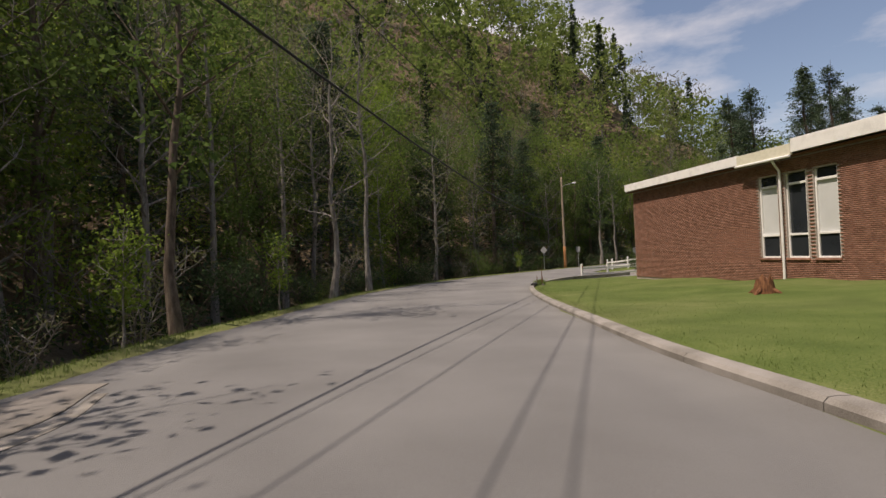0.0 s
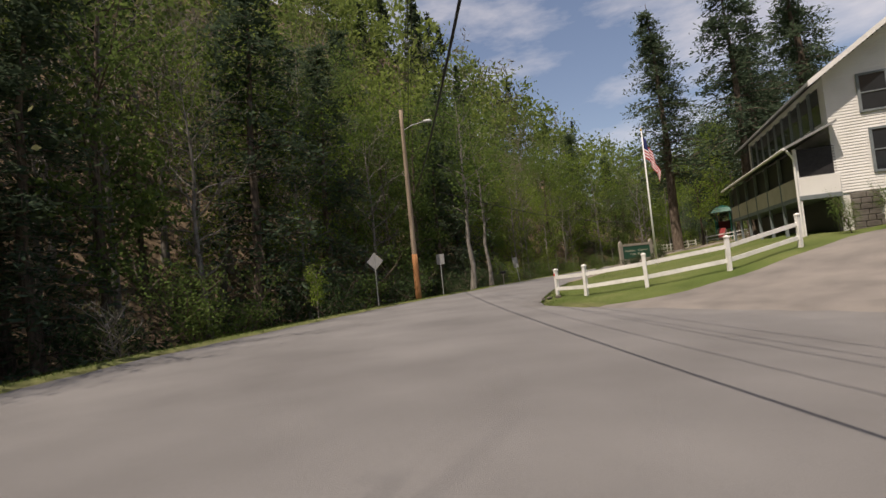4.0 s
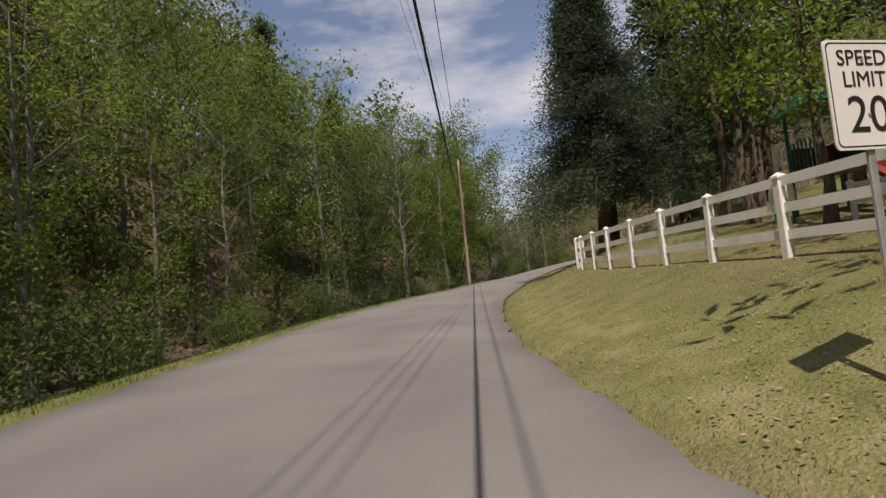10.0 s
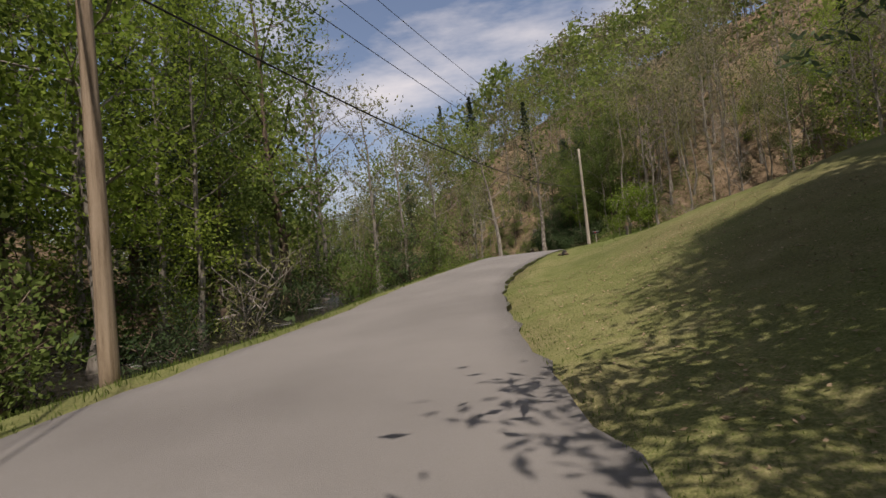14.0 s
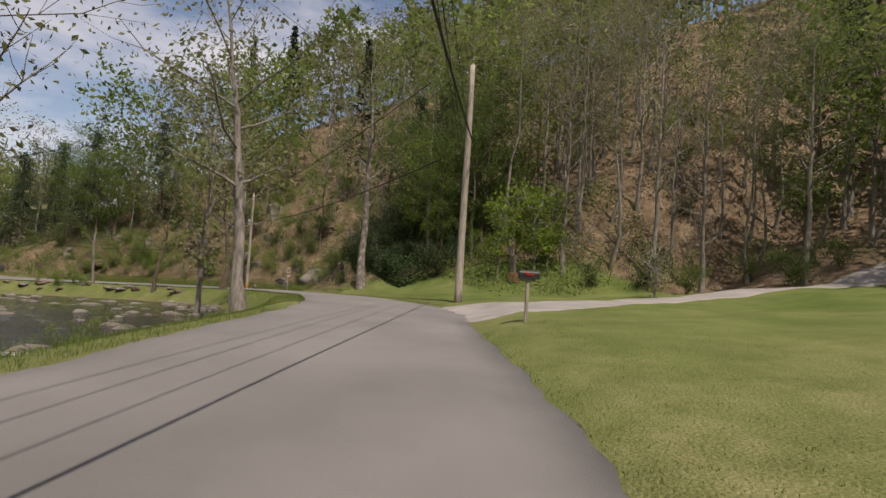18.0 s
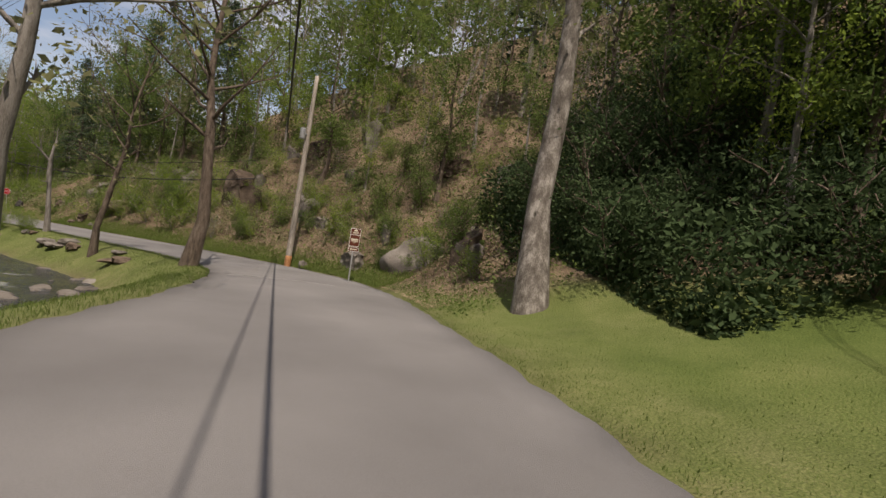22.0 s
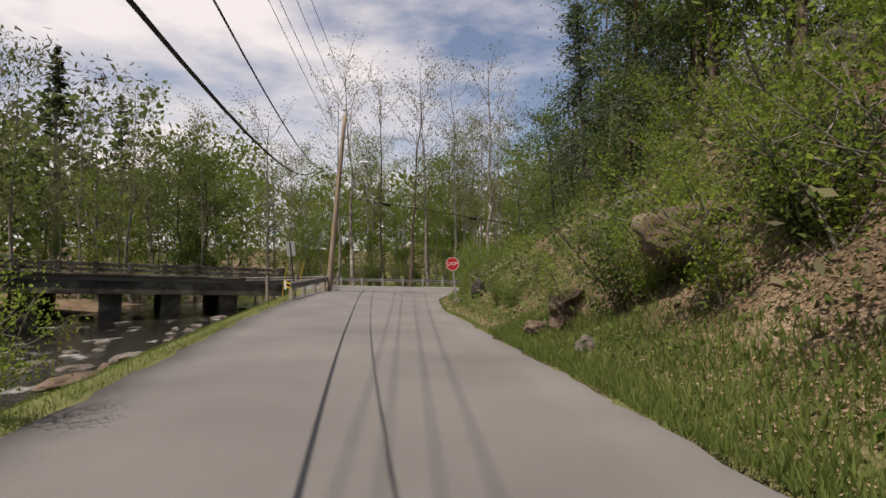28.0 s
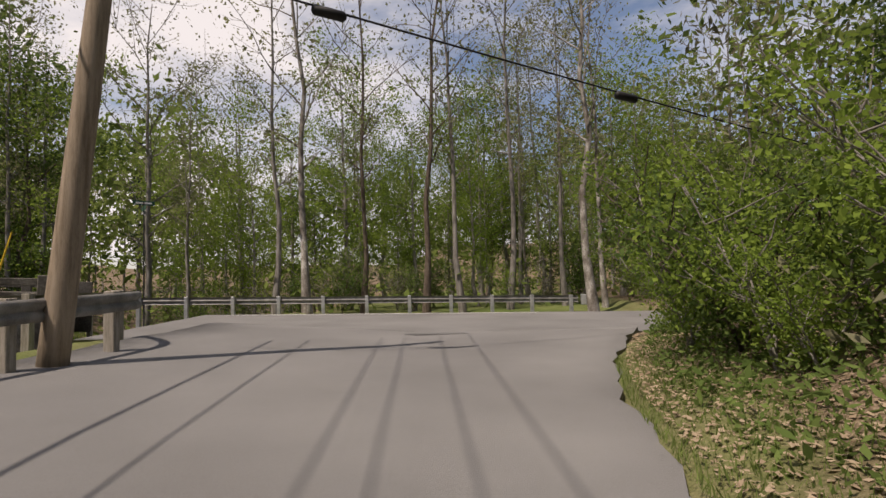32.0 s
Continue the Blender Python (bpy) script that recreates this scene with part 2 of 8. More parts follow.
faded_paint = material("faded_paint", [(0.2, 0.195, 0.19), (0.3, 0.295, 0.285), (0.42, 0.41, 0.4)], 6.0, 0.85, bump=0.3, bump_scale=90.0)
kerb_concrete = material("kerb_concrete", [(0.15, 0.138, 0.122), (0.23, 0.215, 0.195), (0.3, 0.28, 0.26)], 1.6, 0.9, bump=0.4, bump_scale=70.0)
weathered_steel = material("weathered_steel", [(0.13, 0.125, 0.12), (0.22, 0.215, 0.205), (0.3, 0.295, 0.285)], 4.0, 0.6, metal=0.3, bump=0.1)
rock_dark = material("rock_dark", [(0.012, 0.012, 0.012), (0.03, 0.029, 0.027), (0.06, 0.056, 0.05)], 2.0, 0.8, bump=1.0, bump_scale=9.0)
window_glass = material("window_glass", [(0.02, 0.025, 0.03), (0.03, 0.035, 0.04)], 1.0, 0.06, bump=0.0, spec=0.8)
blind_white = material("blind_white", [(0.5, 0.52, 0.52), (0.6, 0.62, 0.62)], 0.7, 0.4, bump=0.0)
cable_black = material("cable_black", [(0.012, 0.012, 0.013), (0.02, 0.02, 0.02)], 10.0, 0.6, bump=0.0)
flag_red = material("flag_red", [(0.45, 0.03, 0.04), (0.55, 0.04, 0.05)], 4.0, 0.8, bump=0.05)
flag_blue = material("flag_blue", [(0.02, 0.03, 0.12), (0.03, 0.04, 0.16)], 4.0, 0.8, bump=0.05)
flag_white = material("flag_white", [(0.75, 0.75, 0.75), (0.8, 0.8, 0.8)], 4.0, 0.8, bump=0.05)
play_green = material("play_green", [(0.01, 0.1, 0.075), (0.02, 0.14, 0.1)], 4.0, 0.5, bump=0.05)
play_red = material("play_red", [(0.2, 0.03, 0.03), (0.26, 0.05, 0.05)], 4.0, 0.5, bump=0.05)
reflector_red = material("reflector_red", [(0.5, 0.01, 0.015), (0.6, 0.02, 0.02)], 4.0, 0.25, bump=0.0)

leaf_fresh = leaf_material("leaf_fresh", (0.114, 0.186, 0.032), (0.263, 0.351, 0.072), 0.5)
leaf_mid = leaf_material("leaf_mid", (0.063, 0.110, 0.032), (0.166, 0.232, 0.070), 0.45)
leaf_bud = leaf_material("leaf_bud", (0.141, 0.152, 0.075), (0.270, 0.281, 0.142), 0.45)
leaf_dark = leaf_material("leaf_dark", (0.031, 0.056, 0.026), (0.083, 0.124, 0.057), 0.3)
leaf_needle = leaf_material("leaf_needle", (0.043, 0.070, 0.047), (0.113, 0.157, 0.095), 0.35)
twig_grey = leaf_material("twig_grey", (0.090, 0.080, 0.066), (0.200, 0.180, 0.155), 0.1)
far_leaf = leaf_material("far_leaf", (0.076, 0.122, 0.036), (0.255, 0.319, 0.090), 0.5, tint=True)
far_twig = leaf_material("far_twig", (0.120, 0.114, 0.072), (0.240, 0.240, 0.144), 0.3, tint=True)
far_pine = leaf_material("far_pine", (0.030, 0.048, 0.032), (0.080, 0.109, 0.064), 0.3, tint=True)
grass_blade = leaf_material("grass_blade", (0.076, 0.122, 0.029), (0.173, 0.225, 0.072), 0.5)
fresh_grass = leaf_material("fresh_grass", (0.105, 0.165, 0.04), (0.23, 0.29, 0.095), 0.55)
vine_leaf = leaf_material("vine_leaf", (0.070, 0.119, 0.033), (0.200, 0.270, 0.083), 0.5, tint=True)
dry_leaf = leaf_material("dry_leaf", (0.25, 0.185, 0.125), (0.5, 0.4, 0.29), 0.3)
weed_leaf = leaf_material("weed_leaf", (0.10, 0.16, 0.042), (0.21, 0.27, 0.085), 0.55)

# ---- plan: the road's line, and heights beside it ----
LINE = [(0.0, 0.0), (0.4, 8.0), (1.1, 16.1), (2.1, 24.1), (3.5, 32.0), (5.9, 39.7), (9.1, 47.1), (12.9, 54.2), (17.2, 60.9), (22.1, 67.3), (27.5, 73.3), (33.0, 79.2), (39.1, 84.5), (45.6, 89.2), (52.4, 93.5), (59.5, 97.3), (66.9, 100.5), (74.4, 103.4), (82.2, 105.6), (90.1, 106.8), (98.2, 106.6), (106.2, 106.0), (114.2, 105.7), (122.3, 105.9), (130.3, 106.6), (138.1, 108.5), (145.8, 111.0), (153.1, 114.4), (159.7, 118.9), (164.7, 125.2), (168.2, 132.5), (170.8, 140.1), (173.1, 147.8), (175.5, 155.5), (178.2, 163.1)]
RISE = [-1.44, -1.62, -1.85, -2.07, -2.28, -2.46, -2.58, -2.66, -2.72, -2.72, -2.68, -2.70, -2.74, -2.73, -2.66, -2.52, -2.35, -2.10, -1.69, -1.13, -0.52, -0.13, -0.05, -0.10, -0.20, -0.41, -0.75, -1.11, -1.47, -1.79, -2.05, -2.32, -2.57, -2.72, -2.79]
BACK, ON = 60.0, 60.0      # the line goes on straight before and after


def spline(points, n=16):
    """A smooth line through points, n steps to a piece."""
    p = np.array(points, float)
    p = np.vstack([2 * p[0] - p[1], p, 2 * p[-1] - p[-2]])
    out = []
    for k in range(1, len(p) - 2):
        for f in np.arange(n) / n:
            a, b, c, d = p[k - 1 : k + 3]
            out.append(0.5 * (2 * b + (c - a) * f + (2 * a - 5 * b + 4 * c - d) * f * f + (3 * b - a - 3 * c + d) * f**3))
    return np.array(out + [p[-2]])


_l = spline([(x, y, z) for (x, y), z in zip(LINE, RISE)])
_a, _b = _l[0], _l[-1]
_ta = np.r_[(_l[0] - _l[2])[:2], 0.0] / np.hypot(*(_l[0] - _l[2])[:2])
_tb = np.r_[(_l[-1] - _l[-9])[:2], 0.0] / np.hypot(*(_l[-1] - _l[-9])[:2])
_l = np.vstack([[_a + _ta * k for k in np.arange(BACK, 0, -0.5)], _l, [_b + _tb * k for k in np.arange(0.5, ON + 0.1, 0.5)]])
_s = np.r_[0, np.cumsum(np.hypot(*np.diff(_l[:, :2], axis=0).T))] - BACK
S_AXIS = np.arange(-BACK, _s[-1], 0.5)
AXIS = np.stack([np.interp(S_AXIS, _s, _l[:, k]) for k in range(3)], 1)
TAN = np.gradient(AXIS[:, :2], axis=0)
TAN /= np.linalg.norm(TAN, axis=1)[:, None]
RIGHT = np.stack([TAN[:, 1], -TAN[:, 0]], 1)

# edges of the paving: stations along the line, metres to the left and to the right
LEFT_S = [-60, 0, 6, 11, 16, 26, 42, 55, 66, 72, 76, 82, 92, 98, 104, 112, 118, 125, 130, 133, 137, 141, 146, 151, 157, 164, 170, 176, 183, 189, 196, 204, 212, 219, 228, 236, 240, 244, 250, 258, 267, 276, 330]
LEFT_E = [5.5, 5.6, 6.0, 6.8, 7.2, 8.1, 9.8, 10.0, 8.6, 7.8, 7.0, 5.7, 5.6, 6.0, 5.9, 6.1, 6.3, 6.3, 6.0, 5.4, 4.4, 4.0, 3.6, 3.1, 3.1, 3.5, 4.1, 4.4, 4.2, 3.6, 3.2, 2.9, 3.8, 3.5, 3.1, 3.35, 3.5, 3.55, 3.2, 4.4, 5.7, 6.0, 6.0]
RIGHT_S = [-60, 0, 4, 8, 13, 23, 34, 39, 42, 44, 45.5, 48, 50, 53, 57, 60, 62, 64, 80, 88, 92, 101, 109, 124, 136, 150, 172, 184, 187.5, 190, 195, 198, 201, 207, 216, 223, 229, 234, 238, 256, 266, 270, 277, 279.5, 282, 285.5, 290, 294, 330]
RIGHT_E = [4.0, 3.5, 3.3, 2.9, 2.7, 2.2, 1.8, 1.75, 2.0, 2.7, 3.9, 6.0, 8.3, 8.3, 5.5, 2.8, 1.6, 1.45, 1.5, 1.9, 1.75, 1.7, 1.2, 1.0, 1.1, 1.0, 1.5, 2.0, 2.3, 3.0, 3.1, 2.6, 2.5, 2.6, 2.4, 2.9, 3.3, 2.9, 2.4, 2.5, 2.1, 1.6, 1.55, 2.0, 2.75, 4.3, 6.5, 9.0, 9.0]

UL = [0, 0.6, 1.5, 3, 5, 9, 14, 25, 45, 80, 200]
LEFT_H = [
    (-60, [0, 0.02, -0.15, -1.0, -1.9, -2.0, -0.3, 9, 27, 60, 140]),
    (50, [0, 0.02, -0.15, -1.0, -1.9, -2.0, -0.3, 10, 30, 68, 150]),
    (105, [0, 0.02, -0.15, -1.2, -1.9, -2.0, -0.3, 13, 37, 76, 160]),
    (135, [0, 0.02, -0.2, -1.4, -2.0, -2.0, -0.6, 12, 37, 74, 140]),
    (152, [0, 0, -0.2, -1.2, -1.9, -1.9, -1.2, 5, 18, 42, 90]),
    (172, [0, 0, -0.2, -0.9, -1.7, -2.2, -1.9, -0.8, 0.5, 4, 30]),
    (200, [0, -0.02, -0.25, -1.4, -2.2, -2.7, -2.5, -1.0, 0, 3, 24]),
    (262, [0, -0.04, -0.35, -1.45, -2.2, -2.7, -2.5, -0.8, 0.2, 2, 16]),
    (330, [0, -0.04, -0.3, -1.2, -2.1, -2.6, -2.5, -1.0, 0, 2, 12]),
]
UR = [0, 0.5, 1.5, 3, 6, 12, 25, 45, 80, 200]
RIGHT_H = [
    (-60, [0, 0.1, 0.12, 0.14, 0.2, 0.3, 0.6, 2, 14, 60]),
    (38, [0, 0.1, 0.12, 0.14, 0.2, 0.4, 0.9, 3, 16, 62]),
    (44, [0, 0.0, 0.02, 0.05, 0.2, 0.7, 1.6, 4, 16, 62]),
    (58, [0, 0.02, 0.08, 0.2, 0.6, 1.5, 2.2, 4, 18, 62]),
    (74, [0, 0.05, 0.15, 0.35, 0.85, 1.8, 2.8, 5, 18, 60]),
    (90, [0, 0.1, 0.35, 0.8, 1.35, 1.9, 2.9, 6, 20, 60]),
    (108, [0, 0.1, 0.42, 1.0, 1.55, 1.9, 2.8, 6, 20, 60]),
    (122, [0, 0.1, 0.42, 1.0, 1.8, 2.6, 3.6, 7, 21, 62]),
    (138, [0, 0.03, 0.25, 0.8, 2.0, 3.3, 4.6, 8, 24, 70]),
    (150, [0, 0.0, 0.12, 0.55, 1.7, 3.4, 5.2, 9, 26, 80]),
    (163, [0, 0.0, 0.08, 0.3, 0.9, 2.0, 3.2, 9, 32, 95]),
    (176, [0, 0.05, 0.2, 0.35, 0.75, 1.5, 3.0, 8, 32, 105]),
    (187, [0, 0.12, 0.4, 0.45, 0.6, 1.0, 2.8, 8.5, 34, 110]),
    (194, [0, 0.08, 0.25, 0.4, 0.55, 0.9, 2.4, 9.5, 36, 114]),
    (202, [0, 0.08, 0.25, 0.42, 0.5, 0.65, 1.6, 13, 42, 118]),
    (212, [0, 0.05, 0.15, 0.4, 1.2, 3.8, 12, 27, 52, 120]),
    (222, [0, 0.1, 0.5, 1.5, 4.0, 9.0, 18, 33, 56, 118]),
    (236, [0, 0.12, 0.7, 2.4, 6.0, 11, 20, 34, 54, 105]),
    (258, [0, 0.12, 0.7, 2.2, 5.4, 10, 18, 30, 46, 80]),
    (272, [0, 0.1, 0.5, 1.5, 3.6, 7.5, 13, 20, 30, 50]),
    (284, [0, 0.05, 0.2, 0.6, 1.6, 3.5, 6, 10, 16, 36]),
    (296, [0, 0.0, 0.0, 0.0, 0.1, 0.3, 0.8, 2, 6, 20]),
    (330, [0, 0.0, 0.0, 0.0, 0.0, 0.0, 0.5, 2, 6, 20]),
]
CROSS, CROSS_DIR, CROSS_HALF, CROSS_Z = np.array([182.0, 180.0]), np.array([0.975, -0.222]), 4.6, -2.75
RIVER_S, RIVER_IN, RIVER_OUT = [150, 165, 180, 200, 225, 240, 262, 285], [4.5, 4.5, 4.6, 5.0, 5.2, 5.0, 5.5, 6.5], [11, 12, 14, 16, 18, 19, 20, 22]


def table(stations, us, s, u):
    """Heights by station and distance from the edge."""
    st = np.array([k for k, _ in stations], float)
    cols = np.array([np.interp(u, us, row) for _, row in stations])
    k = np.clip(np.searchsorted(st, s) - 1, 0, len(st) - 2)
    f = np.clip((s - st[k]) / (st[k + 1] - st[k]), 0, 1)
    f = f * f * (3 - 2 * f)
    n = np.arange(len(s))
    return cols[k, n] * (1 - f) + cols[k + 1, n] * f


def beside(x, y):
    """For places: the station along the line, metres to its right, and the line's height there."""
    p = np.stack([np.ravel(x), np.ravel(y)], 1).astype(float)
    s, d, z = np.empty(len(p)), np.empty(len(p)), np.empty(len(p))
    for k in range(0, len(p), 4000):
        q = p[k : k + 4000]
        far = (q[:, None, 0] - AXIS[None, ::2, 0]) ** 2 + (q[:, None, 1] - AXIS[None, ::2, 1]) ** 2
        j = far.argmin(1) * 2
        o = q - AXIS[j, :2]
        along = (o * TAN[j]).sum(1)
        s[k : k + 4000] = S_AXIS[j] + np.clip(along, -0.6, 0.6)
        side = (o * RIGHT[j]).sum(1)
        d[k : k + 4000] = np.sign(side) * np.sqrt(far[np.arange(len(q)), j // 2] - np.clip(along, -0.6, 0.6) ** 2 + 1e-9)
        z[k : k + 4000] = np.interp(s[k : k + 4000], S_AXIS, AXIS[:, 2])
    return s, d, z


def cross_fall(s, d):
    """The road leans down to its left where it climbs past the bank."""
    return -0.07 * np.clip(-d - 0.3, 0, 4.5) * np.interp(s, [142, 149, 162, 174], [0, 1, 1, 0])


def rough_noise(x, y, size):
    """Cheap smooth unevenness from a few crossing waves."""
    a, b = x / size, y / size
    return (np.sin(a * 1.7 + 1.3 * np.sin(b * 0.9)) + np.sin(b * 2.1 + 1.7 * np.sin(a * 1.1 + 2.0)) + 0.6 * np.sin((a + b) * 2.9 + 0.7) + 0.5 * np.sin((a - b) * 4.3)) / 3.1


# side roads and drives: centre points with the width there
DRIVES = {
    "yard_drive": [(11.5, 50.5, 16.0), (15.0, 50.3, 12.5), (19.0, 50.0, 8.6), (26.0, 49.3, 7.6), (34.0, 48.2, 7.0), (46.0, 46.5, 7.0)],
    "park_drive": [(30.2, 75.8, 8.6), (31.7, 74.6, 7.2), (33.6, 73.1, 5.6), (37.4, 71.4, 4.6), (44.5, 70.3, 4.6), (58.0, 70.6, 4.8)],
    "gravel_drive": [(128.3, 107.0, 7.6), (129.3, 102.9, 7.2), (130.7, 99.9, 5.0), (132.4, 96.9, 3.8), (134.8, 92.5, 3.3), (136.6, 87.0, 3.2), (137.8, 80.0, 3.2), (138.6, 70.0, 3.2)],
    "side_road": [(173.2, 182.0, 9.2), (177.6, 181.0, 9.2), (182.0, 180.0, 9.2), (200.0, 176.0, 9.2), (230.0, 169.0, 9.2), (262.0, 161.5, 9.2)],
}


def on_drive(x, y, grow=0.0):
    inside = np.zeros(len(x), bool)
    for name, pts in DRIVES.items():
        fine = spline(pts, 12)
        for cx, cy, w in fine:
            inside |= (x - cx) ** 2 + (y - cy) ** 2 < (w / 2 + grow) ** 2
    return inside


def height(x, y):
    """The ground's height at places."""
    x, y = np.ravel(np.asarray(x, float)), np.ravel(np.asarray(y, float))
    s, d, z = beside(x, y)
    le, re = np.interp(s, LEFT_S, LEFT_E), np.interp(s, RIGHT_S, RIGHT_E)
    ul, ur = np.maximum(-d - le, 0), np.maximum(d - re, 0)
    h = z + np.where(d < 0, table(LEFT_H, UL, s, ul), table(RIGHT_H, UR, s, ur))
    h += 0.09 * np.clip((s - 266) / 12, 0, 1) * np.clip(-d - 0.5, 0, 6) * np.clip((300 - s) / 8, 0, 1)
    h += cross_fall(s, d)
    u = np.maximum(ul, ur)
    wild = np.clip((u - 1.5) / 6, 0, 1)
    hilly = np.clip((u - 12) / 30, 0, 1)
    h += wild * 0.12 * rough_noise(x, y, 2.3) + hilly * 1.6 * rough_noise(x, y, 14.0)
    bank = np.clip((s - 214) / 8, 0, 1) * np.clip((276 - s) / 6, 0, 1) * np.clip((d - re - 1.2) / 2, 0, 1)
    h += bank * (0.55 * rough_noise(x, y, 1.5) + 0.5 * rough_noise(x + 9, y, 3.1))
    # the crossing road, and the bridge's gap under it
    o = np.stack([x, y], 1) - CROSS
    along, across = o @ CROSS_DIR, o @ np.array([-CROSS_DIR[1], CROSS_DIR[0]])
    near = np.clip((CROSS_HALF + 2.5 - np.abs(across)) / 2.0, 0, 1) * np.clip((along + 9.0) / 2.0, 0, 1) * np.clip((90 - along) / 10, 0, 1)
    h = h * (1 - near) + (CROSS_Z - 0.035 * np.clip(along, -14, 30)) * near
    return h


def spot(s, d):
    """The place at a station and so many metres to the right, on the ground."""
    k = np.interp(s, S_AXIS, np.arange(len(S_AXIS)))
    i = int(k)
    j = min(i + 1, len(AXIS) - 1)
    f = k - i
    p = AXIS[i, :2] * (1 - f) + AXIS[j, :2] * f + RIGHT[i] * d
    return float(p[0]), float(p[1]), float(height([p[0]], [p[1]])[0])


def heading(s):
    """The road's direction at a station, as a turn about z from +y, in degrees."""
    t = TAN[int(np.interp(s, S_AXIS, np.arange(len(S_AXIS))))]
    return math.degrees(math.atan2(-t[0], t[1]))


def mesh_of(name, verts, faces, mats=(), smooth=False, index=None):
    me = bpy.data.meshes.new(name)
    me.from_pydata([tuple(v) for v in np.asarray(verts, float).tolist()], [], [tuple(f) for f in faces] if not isinstance(faces, np.ndarray) else faces.tolist())
    for m in mats:
        me.materials.append(m)
    if index is not None:
        me.polygons.foreach_set("material_index", np.asarray(index, np.int32))
    if smooth:
        me.polygons.foreach_set("use_smooth", np.ones(len(me.polygons), bool))
    me.update()
    return me


def part(name, bm, mat, parent, label="", smooth=False):
    """One mesh object under a thing or a part."""
    me = bpy.data.meshes.new(name)
    if isinstance(bm, tuple):
        me.from_pydata([tuple(v) for v in bm[0]], [], [tuple(f) for f in bm[1]])
    else:
        bm.to_mesh(me)
        bm.free()
    me.materials.append(mat)
    if smooth:
        me.polygons.foreach_set("use_smooth", np.ones(len(me.polygons), bool))
    ob = new(name, me)
    ob.parent = parent
    if label:
        tagged(ob, label)
    return ob


def thing(name, m, label, category, group="", kind=""):
    ob = new(name)
    ob.empty_display_size = 0.2
    ob.matrix_world = m if isinstance(m, Matrix) else pose(*m)
    return tagged(ob, label, category, group, kind)


def grid_faces(rows, cols):
    a = np.arange(rows * cols).reshape(rows, cols)
    return np.stack([a[:-1, :-1], a[:-1, 1:], a[1:, 1:], a[1:, :-1]], -1).reshape(-1, 4)


def steps(lo, hi, fine, far, grow=1.22):
    a = list(np.arange(lo, hi + fine / 2, fine))
    step, v = fine, a[-1]
    while v < far[1]:
        step *= grow
        v += step
        a.append(v)
    step, v = fine, a[0]
    front = []
    while v > far[0]:
        step *= grow
        v -= step
        front.append(v)
    return np.array(front[::-1] + a)


GROUND_MAT = bpy.data.materials.new("ground_cover")


